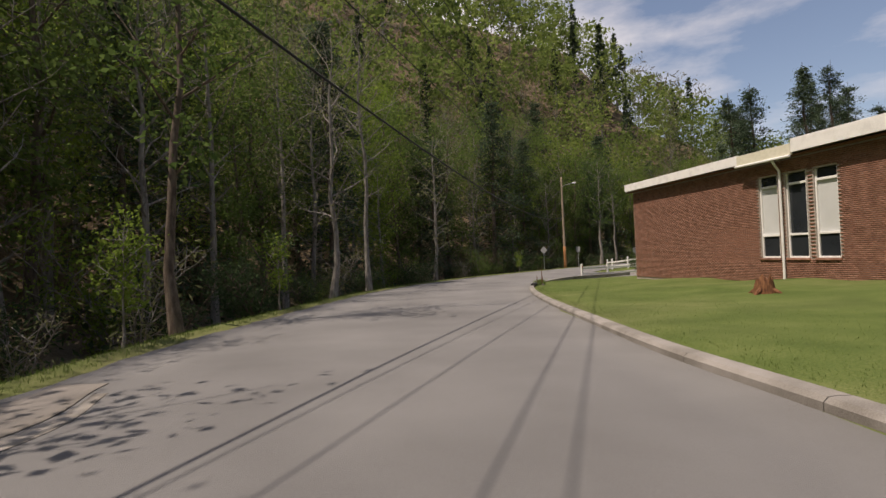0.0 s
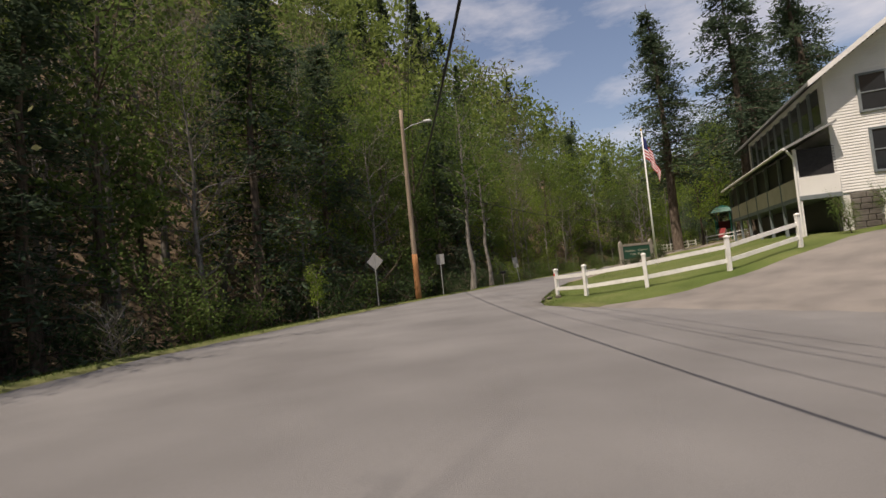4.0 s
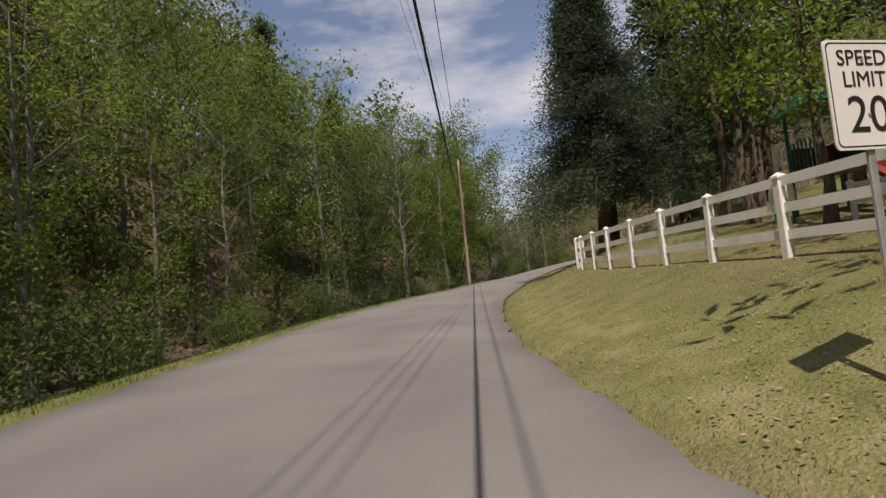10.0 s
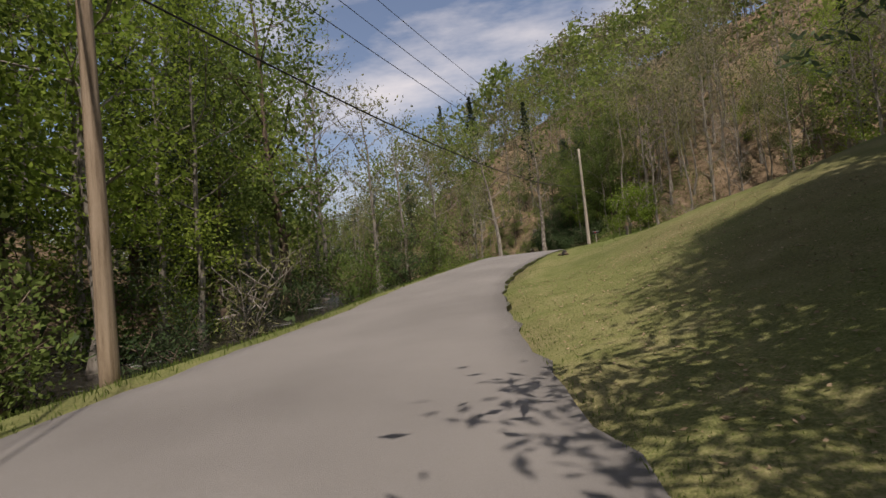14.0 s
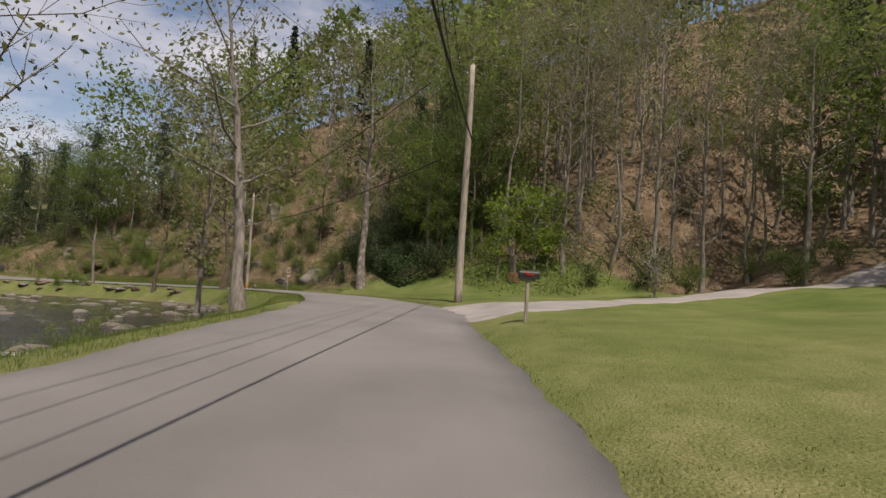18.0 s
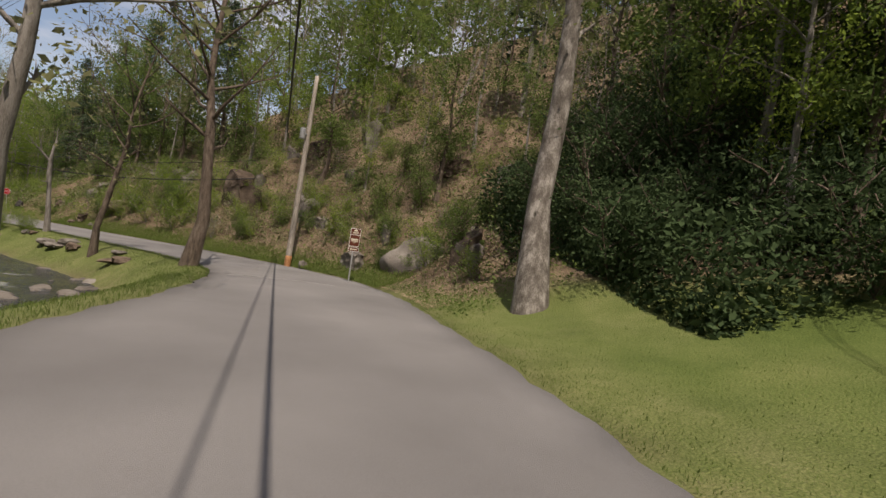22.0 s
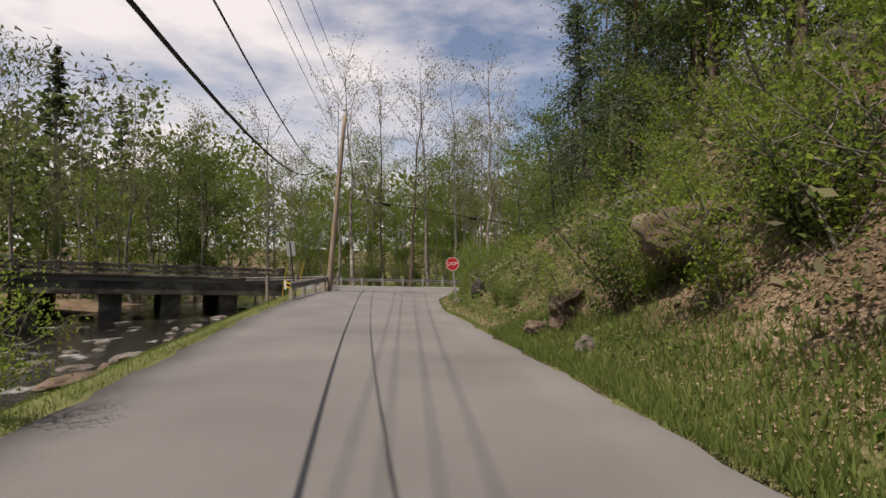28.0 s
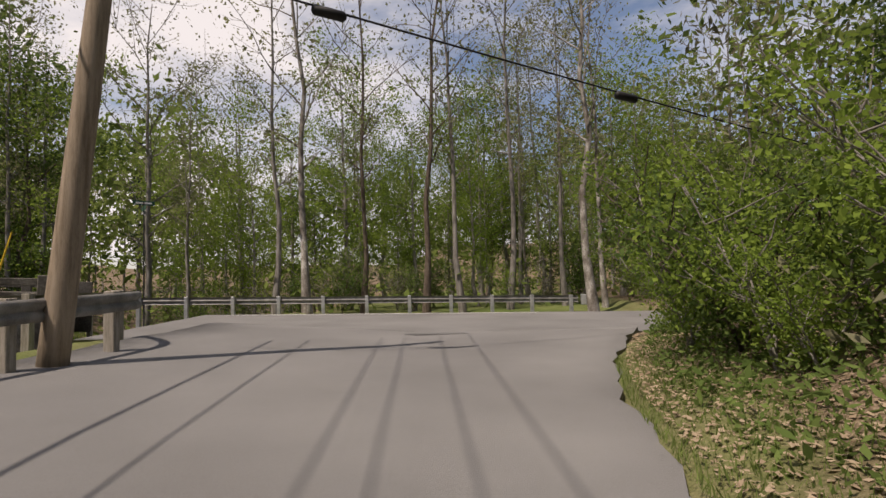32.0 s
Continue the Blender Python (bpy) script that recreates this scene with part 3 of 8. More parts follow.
def ground_material():
    """Mown grass, bare forest litter and stony river bed by a painted-on cover attribute."""
    m = GROUND_MAT
    m.use_nodes = True
    t = m.node_tree
    b = t.nodes["Principled BSDF"]
    b.inputs["Roughness"].default_value, b.inputs["Specular IOR Level"].default_value = 0.95, 0.1
    tc = t.nodes.new("ShaderNodeTexCoord")

    def noise_node(scale, detail=6.0):
        n = t.nodes.new("ShaderNodeTexNoise")
        n.inputs["Scale"].default_value, n.inputs["Detail"].default_value = scale, detail
        t.links.new(tc.outputs["Object"], n.inputs["Vector"])
        return n

    def ramp_node(source, stops):
        r = t.nodes.new("ShaderNodeValToRGB")
        e = r.color_ramp.elements
        while len(e) < len(stops):
            e.new(0.5)
        for k, (p, c) in enumerate(stops):
            e[k].position, e[k].color = p, (*c, 1)
        t.links.new(source, r.inputs["Fac"])
        return r

    def attribute(name):
        a = t.nodes.new("ShaderNodeAttribute")
        a.attribute_name = name
        return a.outputs["Fac"]

    def mix(fac, a, c):
        x = t.nodes.new("ShaderNodeMixRGB")
        t.links.new(fac, x.inputs["Fac"])
        t.links.new(a, x.inputs["Color1"])
        t.links.new(c, x.inputs["Color2"])
        return x.outputs["Color"]

    def average(a, c, w):
        k = t.nodes.new("ShaderNodeMath")
        k.operation = "MULTIPLY_ADD"
        k.inputs[1].default_value = w
        t.links.new(a, k.inputs[0])
        q = t.nodes.new("ShaderNodeMath")
        q.operation = "MULTIPLY"
        q.inputs[1].default_value = 1 - w
        t.links.new(c, q.inputs[0])
        t.links.new(q.outputs[0], k.inputs[2])
        return k.outputs[0]

    patch, blade = noise_node(0.55), noise_node(34.0, 8.0)
    grass = ramp_node(average(blade.outputs["Fac"], patch.outputs["Fac"], 0.5), [(0.3, (0.042, 0.066, 0.017)), (0.5, (0.09, 0.127, 0.034)), (0.68, (0.155, 0.178, 0.062))])
    dry = ramp_node(average(blade.outputs["Fac"], noise_node(1.7).outputs["Fac"], 0.5), [(0.32, (0.085, 0.098, 0.036)), (0.5, (0.17, 0.175, 0.075)), (0.66, (0.27, 0.24, 0.135))])
    litter = ramp_node(average(noise_node(24.0, 8.0).outputs["Fac"], noise_node(0.8).outputs["Fac"], 0.6), [(0.32, (0.045, 0.034, 0.022)), (0.5, (0.145, 0.108, 0.072)), (0.66, (0.31, 0.24, 0.17))])
    stony = ramp_node(average(noise_node(9.0, 8.0).outputs["Fac"], noise_node(1.2).outputs["Fac"], 0.6), [(0.34, (0.04, 0.035, 0.028)), (0.52, (0.12, 0.105, 0.09)), (0.68, (0.24, 0.22, 0.2))])
    c = mix(attribute("dry"), grass.outputs["Color"], dry.outputs["Color"])
    c = mix(attribute("litter"), c, litter.outputs["Color"])
    c = mix(attribute("stony"), c, stony.outputs["Color"])
    t.links.new(c, b.inputs["Base Color"])
    bp = t.nodes.new("ShaderNodeBump")
    bp.inputs["Strength"].default_value, bp.inputs["Distance"].default_value = 0.9, 0.05
    t.links.new(noise_node(28.0, 8.0).outputs["Fac"], bp.inputs["Height"])
    t.links.new(bp.outputs["Normal"], b.inputs["Normal"])
    return m


def cover(s, d, x, y):
    """How far the ground is dry grass, forest litter, stony."""
    le, re = np.interp(s, LEFT_S, LEFT_E), np.interp(s, RIGHT_S, RIGHT_E)
    ul, ur = -d - le, d - re
    wob = 0.8 * rough_noise(x, y, 1.1)
    right = d > 0
    lawn_out = np.interp(s, [-60, 40, 90, 130, 160, 176, 200, 212, 218, 222, 272, 284, 330], [60, 60, 26, 24, 27, 27, 24, 9, 2.0, 0.3, 0.1, 0.1, 0.6])
    lit_r = np.clip((ur - lawn_out + 0.6 * wob) / 1.0, 0, 1)
    lit_l = np.clip((ul - np.interp(s, [-60, 160, 170, 330], [1.4, 1.2, 2.6, 2.6]) + 0.5 * wob) / 1.0, 0, 1)
    worn = np.clip((ur - 1.2) / 2.5, 0, 1) * np.interp(s, [84, 96, 116, 150, 160], [0, 0.45, 0.5, 0.4, 0]) * np.clip(0.75 + 0.8 * rough_noise(x, y, 1.3), 0, 1)
    litter = np.where(right, np.maximum(lit_r, worn), lit_l)
    dry = np.where(right, np.interp(s, [-60, 60, 88, 100, 160, 172, 200, 330], [0.12, 0.12, 0.45, 0.65, 0.4, 0.35, 0.15, 0.2]) * np.clip(1.15 - ur / 30, 0.25, 1), 0.4)
    verge = np.where(right, np.exp(-((ur - 0.9) / 0.7) ** 2) * np.interp(s, [-60, 85, 100, 185, 330], [0, 0, 0.5, 0.3, 0.0]), 0)
    dry = np.clip(dry + verge + 0.25 * rough_noise(x, y, 3.0), 0, 1)
    stony = np.where(right, 0, np.clip((ul - 3.2) / 1.0, 0, 1) * np.clip((13 - ul) / 3, 0, 1)) * np.where(s > 150, 1, 0.5)
    edge = np.clip(1 - np.abs(np.where(right, ur, ul)) / 0.35, 0, 1) * 0.5
    return dry, np.clip(litter + edge, 0, 1), stony


gx, gy = steps(-45, 232, 0.75, (-2600, 2600)), steps(-45, 222, 0.75, (-2600, 2600))
GX, GY = np.meshgrid(gx, gy)
gs, gd, gz = beside(GX, GY)
gh = height(GX, GY)
_le, _re = np.interp(gs, LEFT_S, LEFT_E), np.interp(gs, RIGHT_S, RIGHT_E)
under = (gd > -_le - 0.2) & (gd < _re + 0.1)
gh = np.where(under | on_drive(GX.ravel(), GY.ravel(), -0.85), gh - 0.16, gh)
ground_me = mesh_of("ground", np.stack([GX.ravel(), GY.ravel(), gh], 1), grid_faces(len(gy), len(gx)), [ground_material()], True)
for _name, _v in zip(("dry", "litter", "stony"), cover(gs, gd, GX.ravel(), GY.ravel())):
    ground_me.attributes.new(_name, "FLOAT", "POINT").data.foreach_set("value", np.asarray(_v, np.float32))
ground = tagged(new("ground", ground_me), "mown grass, forest litter and stony creek bed over hilly ground", "ground", kind="structure")


def strip(name, ss, offsets, mat, label, category, lift=None, thick=0.12, kind="structure", smooth=True):
    """A sheet along the line: offsets(s) gives the metres to the right of each column, lift(s, d) its height over the line."""
    rows = []
    for s in ss:
        k = np.interp(s, S_AXIS, np.arange(len(S_AXIS)))
        i = int(k)
        f = k - i
        j = min(i + 1, len(AXIS) - 1)
        c, r = AXIS[i] * (1 - f) + AXIS[j] * f, RIGHT[i] * (1 - f) + RIGHT[j] * f
        for d in offsets(s):
            p = c[:2] + r * d
            rows.append((p[0], p[1], c[2] + (lift(s, d) if lift else 0.0)))
    cols = len(offsets(ss[0]))
    top = grid_faces(len(ss), cols)
    v = np.array(rows)
    n = len(v)
    low = v - [0, 0, thick]
    faces = [tuple(f) for f in top]
    a = np.arange(n).reshape(len(ss), cols)
    for edge, flip in ((a[:, 0], 0), (a[:, -1], 1), (a[0], 1), (a[-1], 0)):
        for p, q in zip(edge[:-1], edge[1:]):
            faces.append((p, q, q + n, p + n) if flip else (q, p, p + n, q + n))
    ob = new(name, mesh_of(name, np.vstack([v, low]), faces, [mat], smooth))
    return tagged(ob, label, category, kind=kind)


def camber(s, d):
    return float(cross_fall(s, d)) - 0.012 * abs(d + 2) + 0.02 + (0.09 * min(max((s - 266) / 12, 0.0), 1.0) * min(max(-d - 0.5, 0.0), 6.0) if s > 266 else 0.0)


def road_cols(s):
    le, re = np.interp(s, LEFT_S, LEFT_E), np.interp(s, RIGHT_S, RIGHT_E)
    w = 0.06 * math.sin(s * 1.9) + 0.05 * math.sin(s * 4.7 + 1)
    w2 = 0.05 * math.sin(s * 2.3 + 2) + 0.05 * math.sin(s * 5.1)
    return np.linspace(-le + w, re + w2 * (0 if s < 40 else 1), 9)


road = strip("road", np.arange(-BACK, 288.0, 0.5), road_cols, asphalt, "grey worn asphalt road with a rough edge", "road", camber)


def ribbon(name, pts, mat, label, category, lift=0.05, cols=17, ragged=0.12, on_road=False):
    """A paved sheet laid over the ground along a line of (x, y, width)."""
    line = spline(pts, 30)
    t = np.gradient(line[:, :2], axis=0)
    t /= np.linalg.norm(t, axis=1)[:, None]
    nr = np.stack([t[:, 1], -t[:, 0]], 1)
    w = line[:, 2][:, None] / 2 * np.linspace(-1, 1, cols)[None]
    wob = ragged * np.stack([np.sin(np.arange(len(line)) * 0.6), np.sin(np.arange(len(line)) * 0.8 + 1)], 1)
    w[:, 0] += wob[:, 0]
    w[:, -1] += wob[:, 1]
    p = line[:, None, :2] + nr[:, None] * w[..., None]
    z = height(p[..., 0].ravel(), p[..., 1].ravel()) + lift
    ps, pd, pz = beside(p[..., 0].ravel(), p[..., 1].ravel())
    dive = np.clip((np.interp(ps, RIGHT_S, RIGHT_E) - pd + 0.3 * rough_noise(p[..., 0].ravel(), p[..., 1].ravel(), 0.45)) / 0.6, 0, 1) * (pd > -np.interp(ps, LEFT_S, LEFT_E)) * (ps < 276) * 0.16
    z = pz + 0.02 - 0.012 * np.abs(pd + 2) + 0.004 if on_road else z - dive
    if not on_road and ragged > 0.05:
        side = np.zeros((len(line), cols))
        side[:, 0] = side[:, -1] = 0.16
        z = z - side.ravel()
    v = np.concatenate([p.reshape(-1, 2), z[:, None]], 1)
    f = [tuple(q) for q in grid_faces(len(line), cols)]
    n = len(v)
    a = np.arange(n).reshape(len(line), cols)
    for edge, flip in ((a[:, 0], 0), (a[:, -1], 1), (a[0], 1), (a[-1], 0)):
        for i, j in zip(edge[:-1], edge[1:]):
            f.append((i, j, j + n, i + n) if flip else (j, i, i + n, j + n))
    ob = new(name, mesh_of(name, np.vstack([v, v - [0, 0, 0.25]]), f, [mat], True))
    return tagged(ob, label, category, kind="structure")


ribbon("yard_drive", DRIVES["yard_drive"], old_asphalt, "pale worn asphalt drive between white fences", "driveway", 0.03)
ribbon("park_drive", DRIVES["park_drive"], drive_paving, "brownish gritty drive rising past the town sign", "driveway", 0.02, cols=41)
ribbon("gravel_drive", DRIVES["gravel_drive"], gravel, "pale gravel drive beside a lawn", "driveway", 0.05, cols=33, ragged=0.1)
ribbon("side_road", DRIVES["side_road"], asphalt, "asphalt road crossing at the junction", "road", 0.03, ragged=0.02)


def water_lift(s, d):
    return float(np.interp(s, [140, 172, 200, 300], [-1.25, -1.3, -1.36, -1.42])) + 0.03 * math.sin(s * 0.9 + d)


def water_cols(s):
    le = float(np.interp(s, LEFT_S, LEFT_E))
    a, b = float(np.interp(s, RIVER_S, RIVER_IN)) - 3.2, float(np.interp(s, RIVER_S, RIVER_OUT)) + 2
    return np.linspace(-le - b, -le - a, 12)


def water_material():
    m = bpy.data.materials.new("river_water")
    m.use_nodes = True
    t = m.node_tree
    b = t.nodes["Principled BSDF"]
    b.inputs["Roughness"].default_value = 0.08
    b.inputs["IOR"].default_value = 1.33
    tc = t.nodes.new("ShaderNodeTexCoord")
    mp = t.nodes.new("ShaderNodeMapping")
    mp.inputs["Scale"].default_value = (1.0, 0.6, 1.0)
    t.links.new(tc.outputs["Object"], mp.inputs["Vector"])
    foam = t.nodes.new("ShaderNodeTexNoise")
    foam.inputs["Scale"].default_value, foam.inputs["Detail"].default_value = 0.9, 8.0
    wave = t.nodes.new("ShaderNodeTexNoise")
    wave.inputs["Scale"].default_value, wave.inputs["Detail"].default_value = 5.0, 6.0
    for n in (foam, wave):
        t.links.new(mp.outputs["Vector"], n.inputs["Vector"])
    r = t.nodes.new("ShaderNodeValToRGB")
    r.color_ramp.elements[0].position, r.color_ramp.elements[0].color = 0.62, (0.02, 0.019, 0.017, 1)
    r.color_ramp.elements[1].position, r.color_ramp.elements[1].color = 0.74, (0.6, 0.62, 0.63, 1)
    t.links.new(foam.outputs["Fac"], r.inputs["Fac"])
    t.links.new(r.outputs["Color"], b.inputs["Base Color"])
    bp = t.nodes.new("ShaderNodeBump")
    bp.inputs["Strength"].default_value, bp.inputs["Distance"].default_value = 0.7, 0.12
    t.links.new(wave.outputs["Fac"], bp.inputs["Height"])
    t.links.new(bp.outputs["Normal"], b.inputs["Normal"])
    return m


strip("water", np.arange(146.0, 300.0, 1.0), water_cols, water_material(), "shallow brown river with small white rapids", "river", water_lift, 0.2)


# kerb of cast lengths along the lawn
def kerb_run(name, pts, label, wide=0.28, tall=0.12, length=2.4):
    line = spline(pts, 20)
    run = np.r_[0, np.cumsum(np.hypot(*np.diff(line[:, :2], axis=0).T))]
    root = thing(name, (0, 0, 0), label, "kerb", kind="structure")
    n = int(run[-1] // length)
    for k in range(n):
        q = np.linspace(k * length + 0.008, (k + 1) * length - 0.008, 5)
        c = np.stack([np.interp(q, run, line[:, j]) for j in range(3)], 1)
        t = np.gradient(c[:, :2], axis=0)
        t /= np.linalg.norm(t, axis=1)[:, None]
        nr = np.stack([t[:, 1], -t[:, 0]], 1)
        prof = [(0.0, -0.15), (0.0, tall * 0.55), (0.05, tall * 0.95), (wide * 0.5, tall), (wide, tall * 0.97), (wide, -0.15)]
        v = np.array([[(*(c[i, :2] + nr[i] * a), c[i, 2] + b) for a, b in prof] for i in range(5)]).reshape(-1, 3)
        f = [tuple(g) for g in grid_faces(5, len(prof))] + [tuple(range(len(prof)))[::-1], tuple(4 * len(prof) + j for j in range(len(prof)))]
        part("kerb_stone", (v, f), kerb_concrete, root)
    return root


def on_line(s, d, lift=0.0):
    k = np.interp(s, S_AXIS, np.arange(len(S_AXIS)))
    i = int(k)
    p = AXIS[i] + (AXIS[min(i + 1, len(AXIS) - 1)] - AXIS[i]) * (k - i)
    r = RIGHT[i]
    return (p[0] + r[0] * d, p[1] + r[1] * d, p[2] + lift)


kerb_run("kerb", [on_line(s, float(np.interp(s, RIGHT_S, RIGHT_E)) - 0.05, -0.02) for s in (-24, -12, 0, 4, 8, 13, 18, 23, 28, 33, 37)] + [(8.3, 40.6, -2.5), (9.6, 42.0, -2.45), (11.3, 42.9, -2.4), (14.2, 44.0, -2.4), (17.4, 44.9, -2.3)], "long weathered concrete kerb along the lawn")
def on_ground(x, y, lift=0.0):
    return (x, y, float(height([x], [y])[0]) + lift)


kerb_run("kerb", [on_ground(*q) for q in ((34.2, 77.05, -0.05), (34.75, 76.4), (35.1, 75.5), (35.9, 74.6), (37.6, 73.9), (41.0, 73.1), (47.0, 72.8))], "pale concrete kerb round the planted bed", 0.2, 0.16)

# ---- trees ----
def tube(points, radii, sides=6):
    """A tapering tube along points."""
    p = np.array(points, float)
    d = np.gradient(p, axis=0)
    d /= np.linalg.norm(d, axis=1)[:, None] + 1e-9
    a = np.cross(d, [0.31, 0.17, 0.93])
    flat = np.linalg.norm(a, axis=1) < 1e-3
    a[flat] = [1, 0, 0]
    a /= np.linalg.norm(a, axis=1)[:, None]
    b = np.cross(d, a)
    ang = np.arange(sides) * 2 * np.pi / sides
    ring = a[:, None] * np.cos(ang)[None, :, None] + b[:, None] * np.sin(ang)[None, :, None]
    v = (p[:, None] + ring * np.array(radii)[:, None, None]).reshape(-1, 3)
    n = len(p)
    i = np.arange(n - 1)[:, None] * sides
    j = np.arange(sides)[None]
    k = (j + 1) % sides
    f = np.stack([i + j, i + k, i + sides + k, i + sides + j], -1).reshape(-1, 4)
    return v, f


def merge(pieces):
    vs, fs, n = [], [], 0
    for v, f in pieces:
        vs.append(v)
        fs.append(f + n)
        n += len(v)
    return np.vstack(vs), np.vstack(fs)


def leaves(centres, size, rng, droop=0.0, aspect=1.0):
    """Kite-shaped leaf clumps round centres, each with its own tilt."""
    n = len(centres)
    nrm = rng.normal(size=(n, 3))
    nrm[:, 2] = np.abs(nrm[:, 2]) + droop
    nrm /= np.linalg.norm(nrm, axis=1)[:, None]
    a = np.cross(nrm, rng.normal(size=(n, 3)))
    a /= np.linalg.norm(a, axis=1)[:, None] + 1e-9
    b = np.cross(nrm, a)
    sz = (size * rng.uniform(0.55, 1.35, n))[:, None]
    w = sz * aspect
    v = np.stack([centres - a * sz, centres + b * w * rng.uniform(0.3, 0.75, (n, 1)) + a * sz * 0.1, centres + a * sz, centres - b * w * rng.uniform(0.3, 0.75, (n, 1)) - nrm * sz * 0.2], 1)
    return v.reshape(-1, 3), np.arange(4 * n).reshape(n, 4)


def fast_mesh(name, verts, quads, mats, index=None, tint=None, smooth=False):
    me = bpy.data.meshes.new(name)
    me.vertices.add(len(verts))
    me.vertices.foreach_set("co", np.asarray(verts, np.float32).ravel())
    me.loops.add(quads.size)
    me.loops.foreach_set("vertex_index", np.asarray(quads, np.int32).ravel())
    me.polygons.add(len(quads))
    me.polygons.foreach_set("loop_start", np.arange(0, quads.size, 4, dtype=np.int32))
    for m in mats:
        me.materials.append(m)
    if index is not None:
        me.polygons.foreach_set("material_index", np.asarray(index, np.int32))
    if smooth:
        me.polygons.foreach_set("use_smooth", np.ones(len(quads), bool))
    if tint is not None:
        me.attributes.new("tint", "FLOAT", "POINT").data.foreach_set("value", np.asarray(tint, np.float32))
    me.update(calc_edges=True)
    return me


def grow(seed, tall, girth, start=0.3, limbs=16, reach=0.28, rise=0.5, twigs=3, sides=7, lean=(0, 0), detail=1.0, sway=0.008):
    """Trunk and limbs as tubes, and the places near the limbs' ends where leaves sit."""
    rng = np.random.default_rng(seed)
    n = 9
    h = np.linspace(0, 1, n)
    wander = np.cumsum(rng.normal(0, sway, (n, 2)), 0) * tall
    trunk = np.stack([wander[:, 0] + lean[0] * h**1.3 * tall, wander[:, 1] + lean[1] * h**1.3 * tall, h * tall], 1)
    trunk[0, :2] = 0
    r = girth * (1 - 0.9 * h**0.9)
    r[0] *= 1.35
    r = np.maximum(r, 0.015)
    pieces = [tube(np.vstack([trunk[0] - [0, 0, 0.9], trunk]), np.r_[r[0] * 1.1, r], sides)]
    tips = []
    for k in range(limbs):
        f = start + (0.97 - start) * (k + rng.uniform(0, 0.9)) / limbs
        base = np.array([np.interp(f, h, trunk[:, c]) for c in range(3)])
        az = k * 2.4 + rng.uniform(-0.6, 0.6)
        shape = math.sin(math.pi * min(1, max(0.12, (1.12 - f) / (1.12 - start)) ** 0.8)) * 0.75 + 0.3
        length = tall * reach * shape * rng.uniform(0.75, 1.25)
        up = rise * rng.uniform(0.6, 1.3) + 0.35 * f
        way = np.array([math.cos(az), math.sin(az), up])
        way /= np.linalg.norm(way)
        m = 5
        pts = [base]
        for q in range(1, m):
            way = way + rng.normal(0, 0.13, 3) + [0, 0, 0.05]
            way /= np.linalg.norm(way)
            pts.append(pts[-1] + way * length / (m - 1))
        pts = np.array(pts)
        r0 = max(0.02, np.interp(f, h, r) * 0.5)
        pieces.append(tube(pts, np.linspace(r0, 0.012, m), 5 if detail >= 1 else 4))
        tips.append(pts[2:])
        for w in range(twigs):
            q = rng.integers(1, m - 1)
            side = way + rng.normal(0, 0.75, 3) + [0, 0, 0.15]
            side /= np.linalg.norm(side)
            l2 = length * rng.uniform(0.25, 0.5)
            tw = np.array([pts[q], pts[q] + side * l2 * 0.5 + rng.normal(0, 0.03, 3) * l2, pts[q] + side * l2 + [0, 0, 0.08 * l2]])
            pieces.append(tube(tw, [max(0.012, r0 * 0.4), 0.012, 0.006], 4))
            tips.append(tw[1:])
    return merge(pieces), np.vstack(tips)


def scatter_round(tips, n, spread, rng, low=0.0):
    c = tips[rng.integers(0, len(tips), n)] + rng.normal(0, spread, (n, 3)) * [1, 1, 0.7]
    c[:, 2] = np.maximum(c[:, 2], low)
    return c


def conifer(seed, tall, girth, start=0.12, whorls=22, reach=0.2, per=5, count=1500, size=0.34, spread=0.3):
    """A hemlock or pine: whorls of drooping boughs carrying flat sprays."""
    rng = np.random.default_rng(seed)
    h = np.linspace(0, 1, 8)
    trunk = np.stack([np.cumsum(rng.normal(0, 0.006, 8)) * tall, np.cumsum(rng.normal(0, 0.006, 8)) * tall, h * tall], 1)
    pieces = [tube(np.vstack([trunk[0] - [0, 0, 0.35], trunk]), np.r_[girth * 1.3, np.maximum(girth * (1 - h * 0.97), 0.02)], 8)]
    spots = []
    for k in range(whorls):
        f = start + (0.98 - start) * k / whorls
        length = tall * reach * (1.02 - f) ** 0.7 * rng.uniform(0.7, 1.25)
        for q in range(per):
            if rng.random() < 0.18:
                continue
            az = rng.uniform(0, 2 * np.pi)
            base = np.array([np.interp(f, h, trunk[:, c]) for c in range(3)])
            t = np.linspace(0, 1, 5)
            out = length * rng.uniform(0.6, 1.15)
            pts = base + np.stack([np.cos(az) * t * out, np.sin(az) * t * out, (0.18 * t - 0.42 * t * t) * out], 1)
            pieces.append(tube(pts, np.linspace(max(0.018, girth * 0.16 * (1.1 - f)), 0.008, 5), 4))
            spots.append(pts[1:] + rng.normal(0, 0.05, (4, 3)))
            spots.append((pts[1:-1] + pts[2:]) / 2 + rng.normal(0, 0.12, (3, 3)))
    tips = np.vstack(spots)
    c = scatter_round(tips, count, spread, rng) - [0, 0, 0.05]
    return merge(pieces), leaves(c, size, rng, droop=1.4, aspect=0.6)


BARKS = {"brown": bark_brown, "grey": bark_grey, "pale": bark_pale}
KINDS = {}


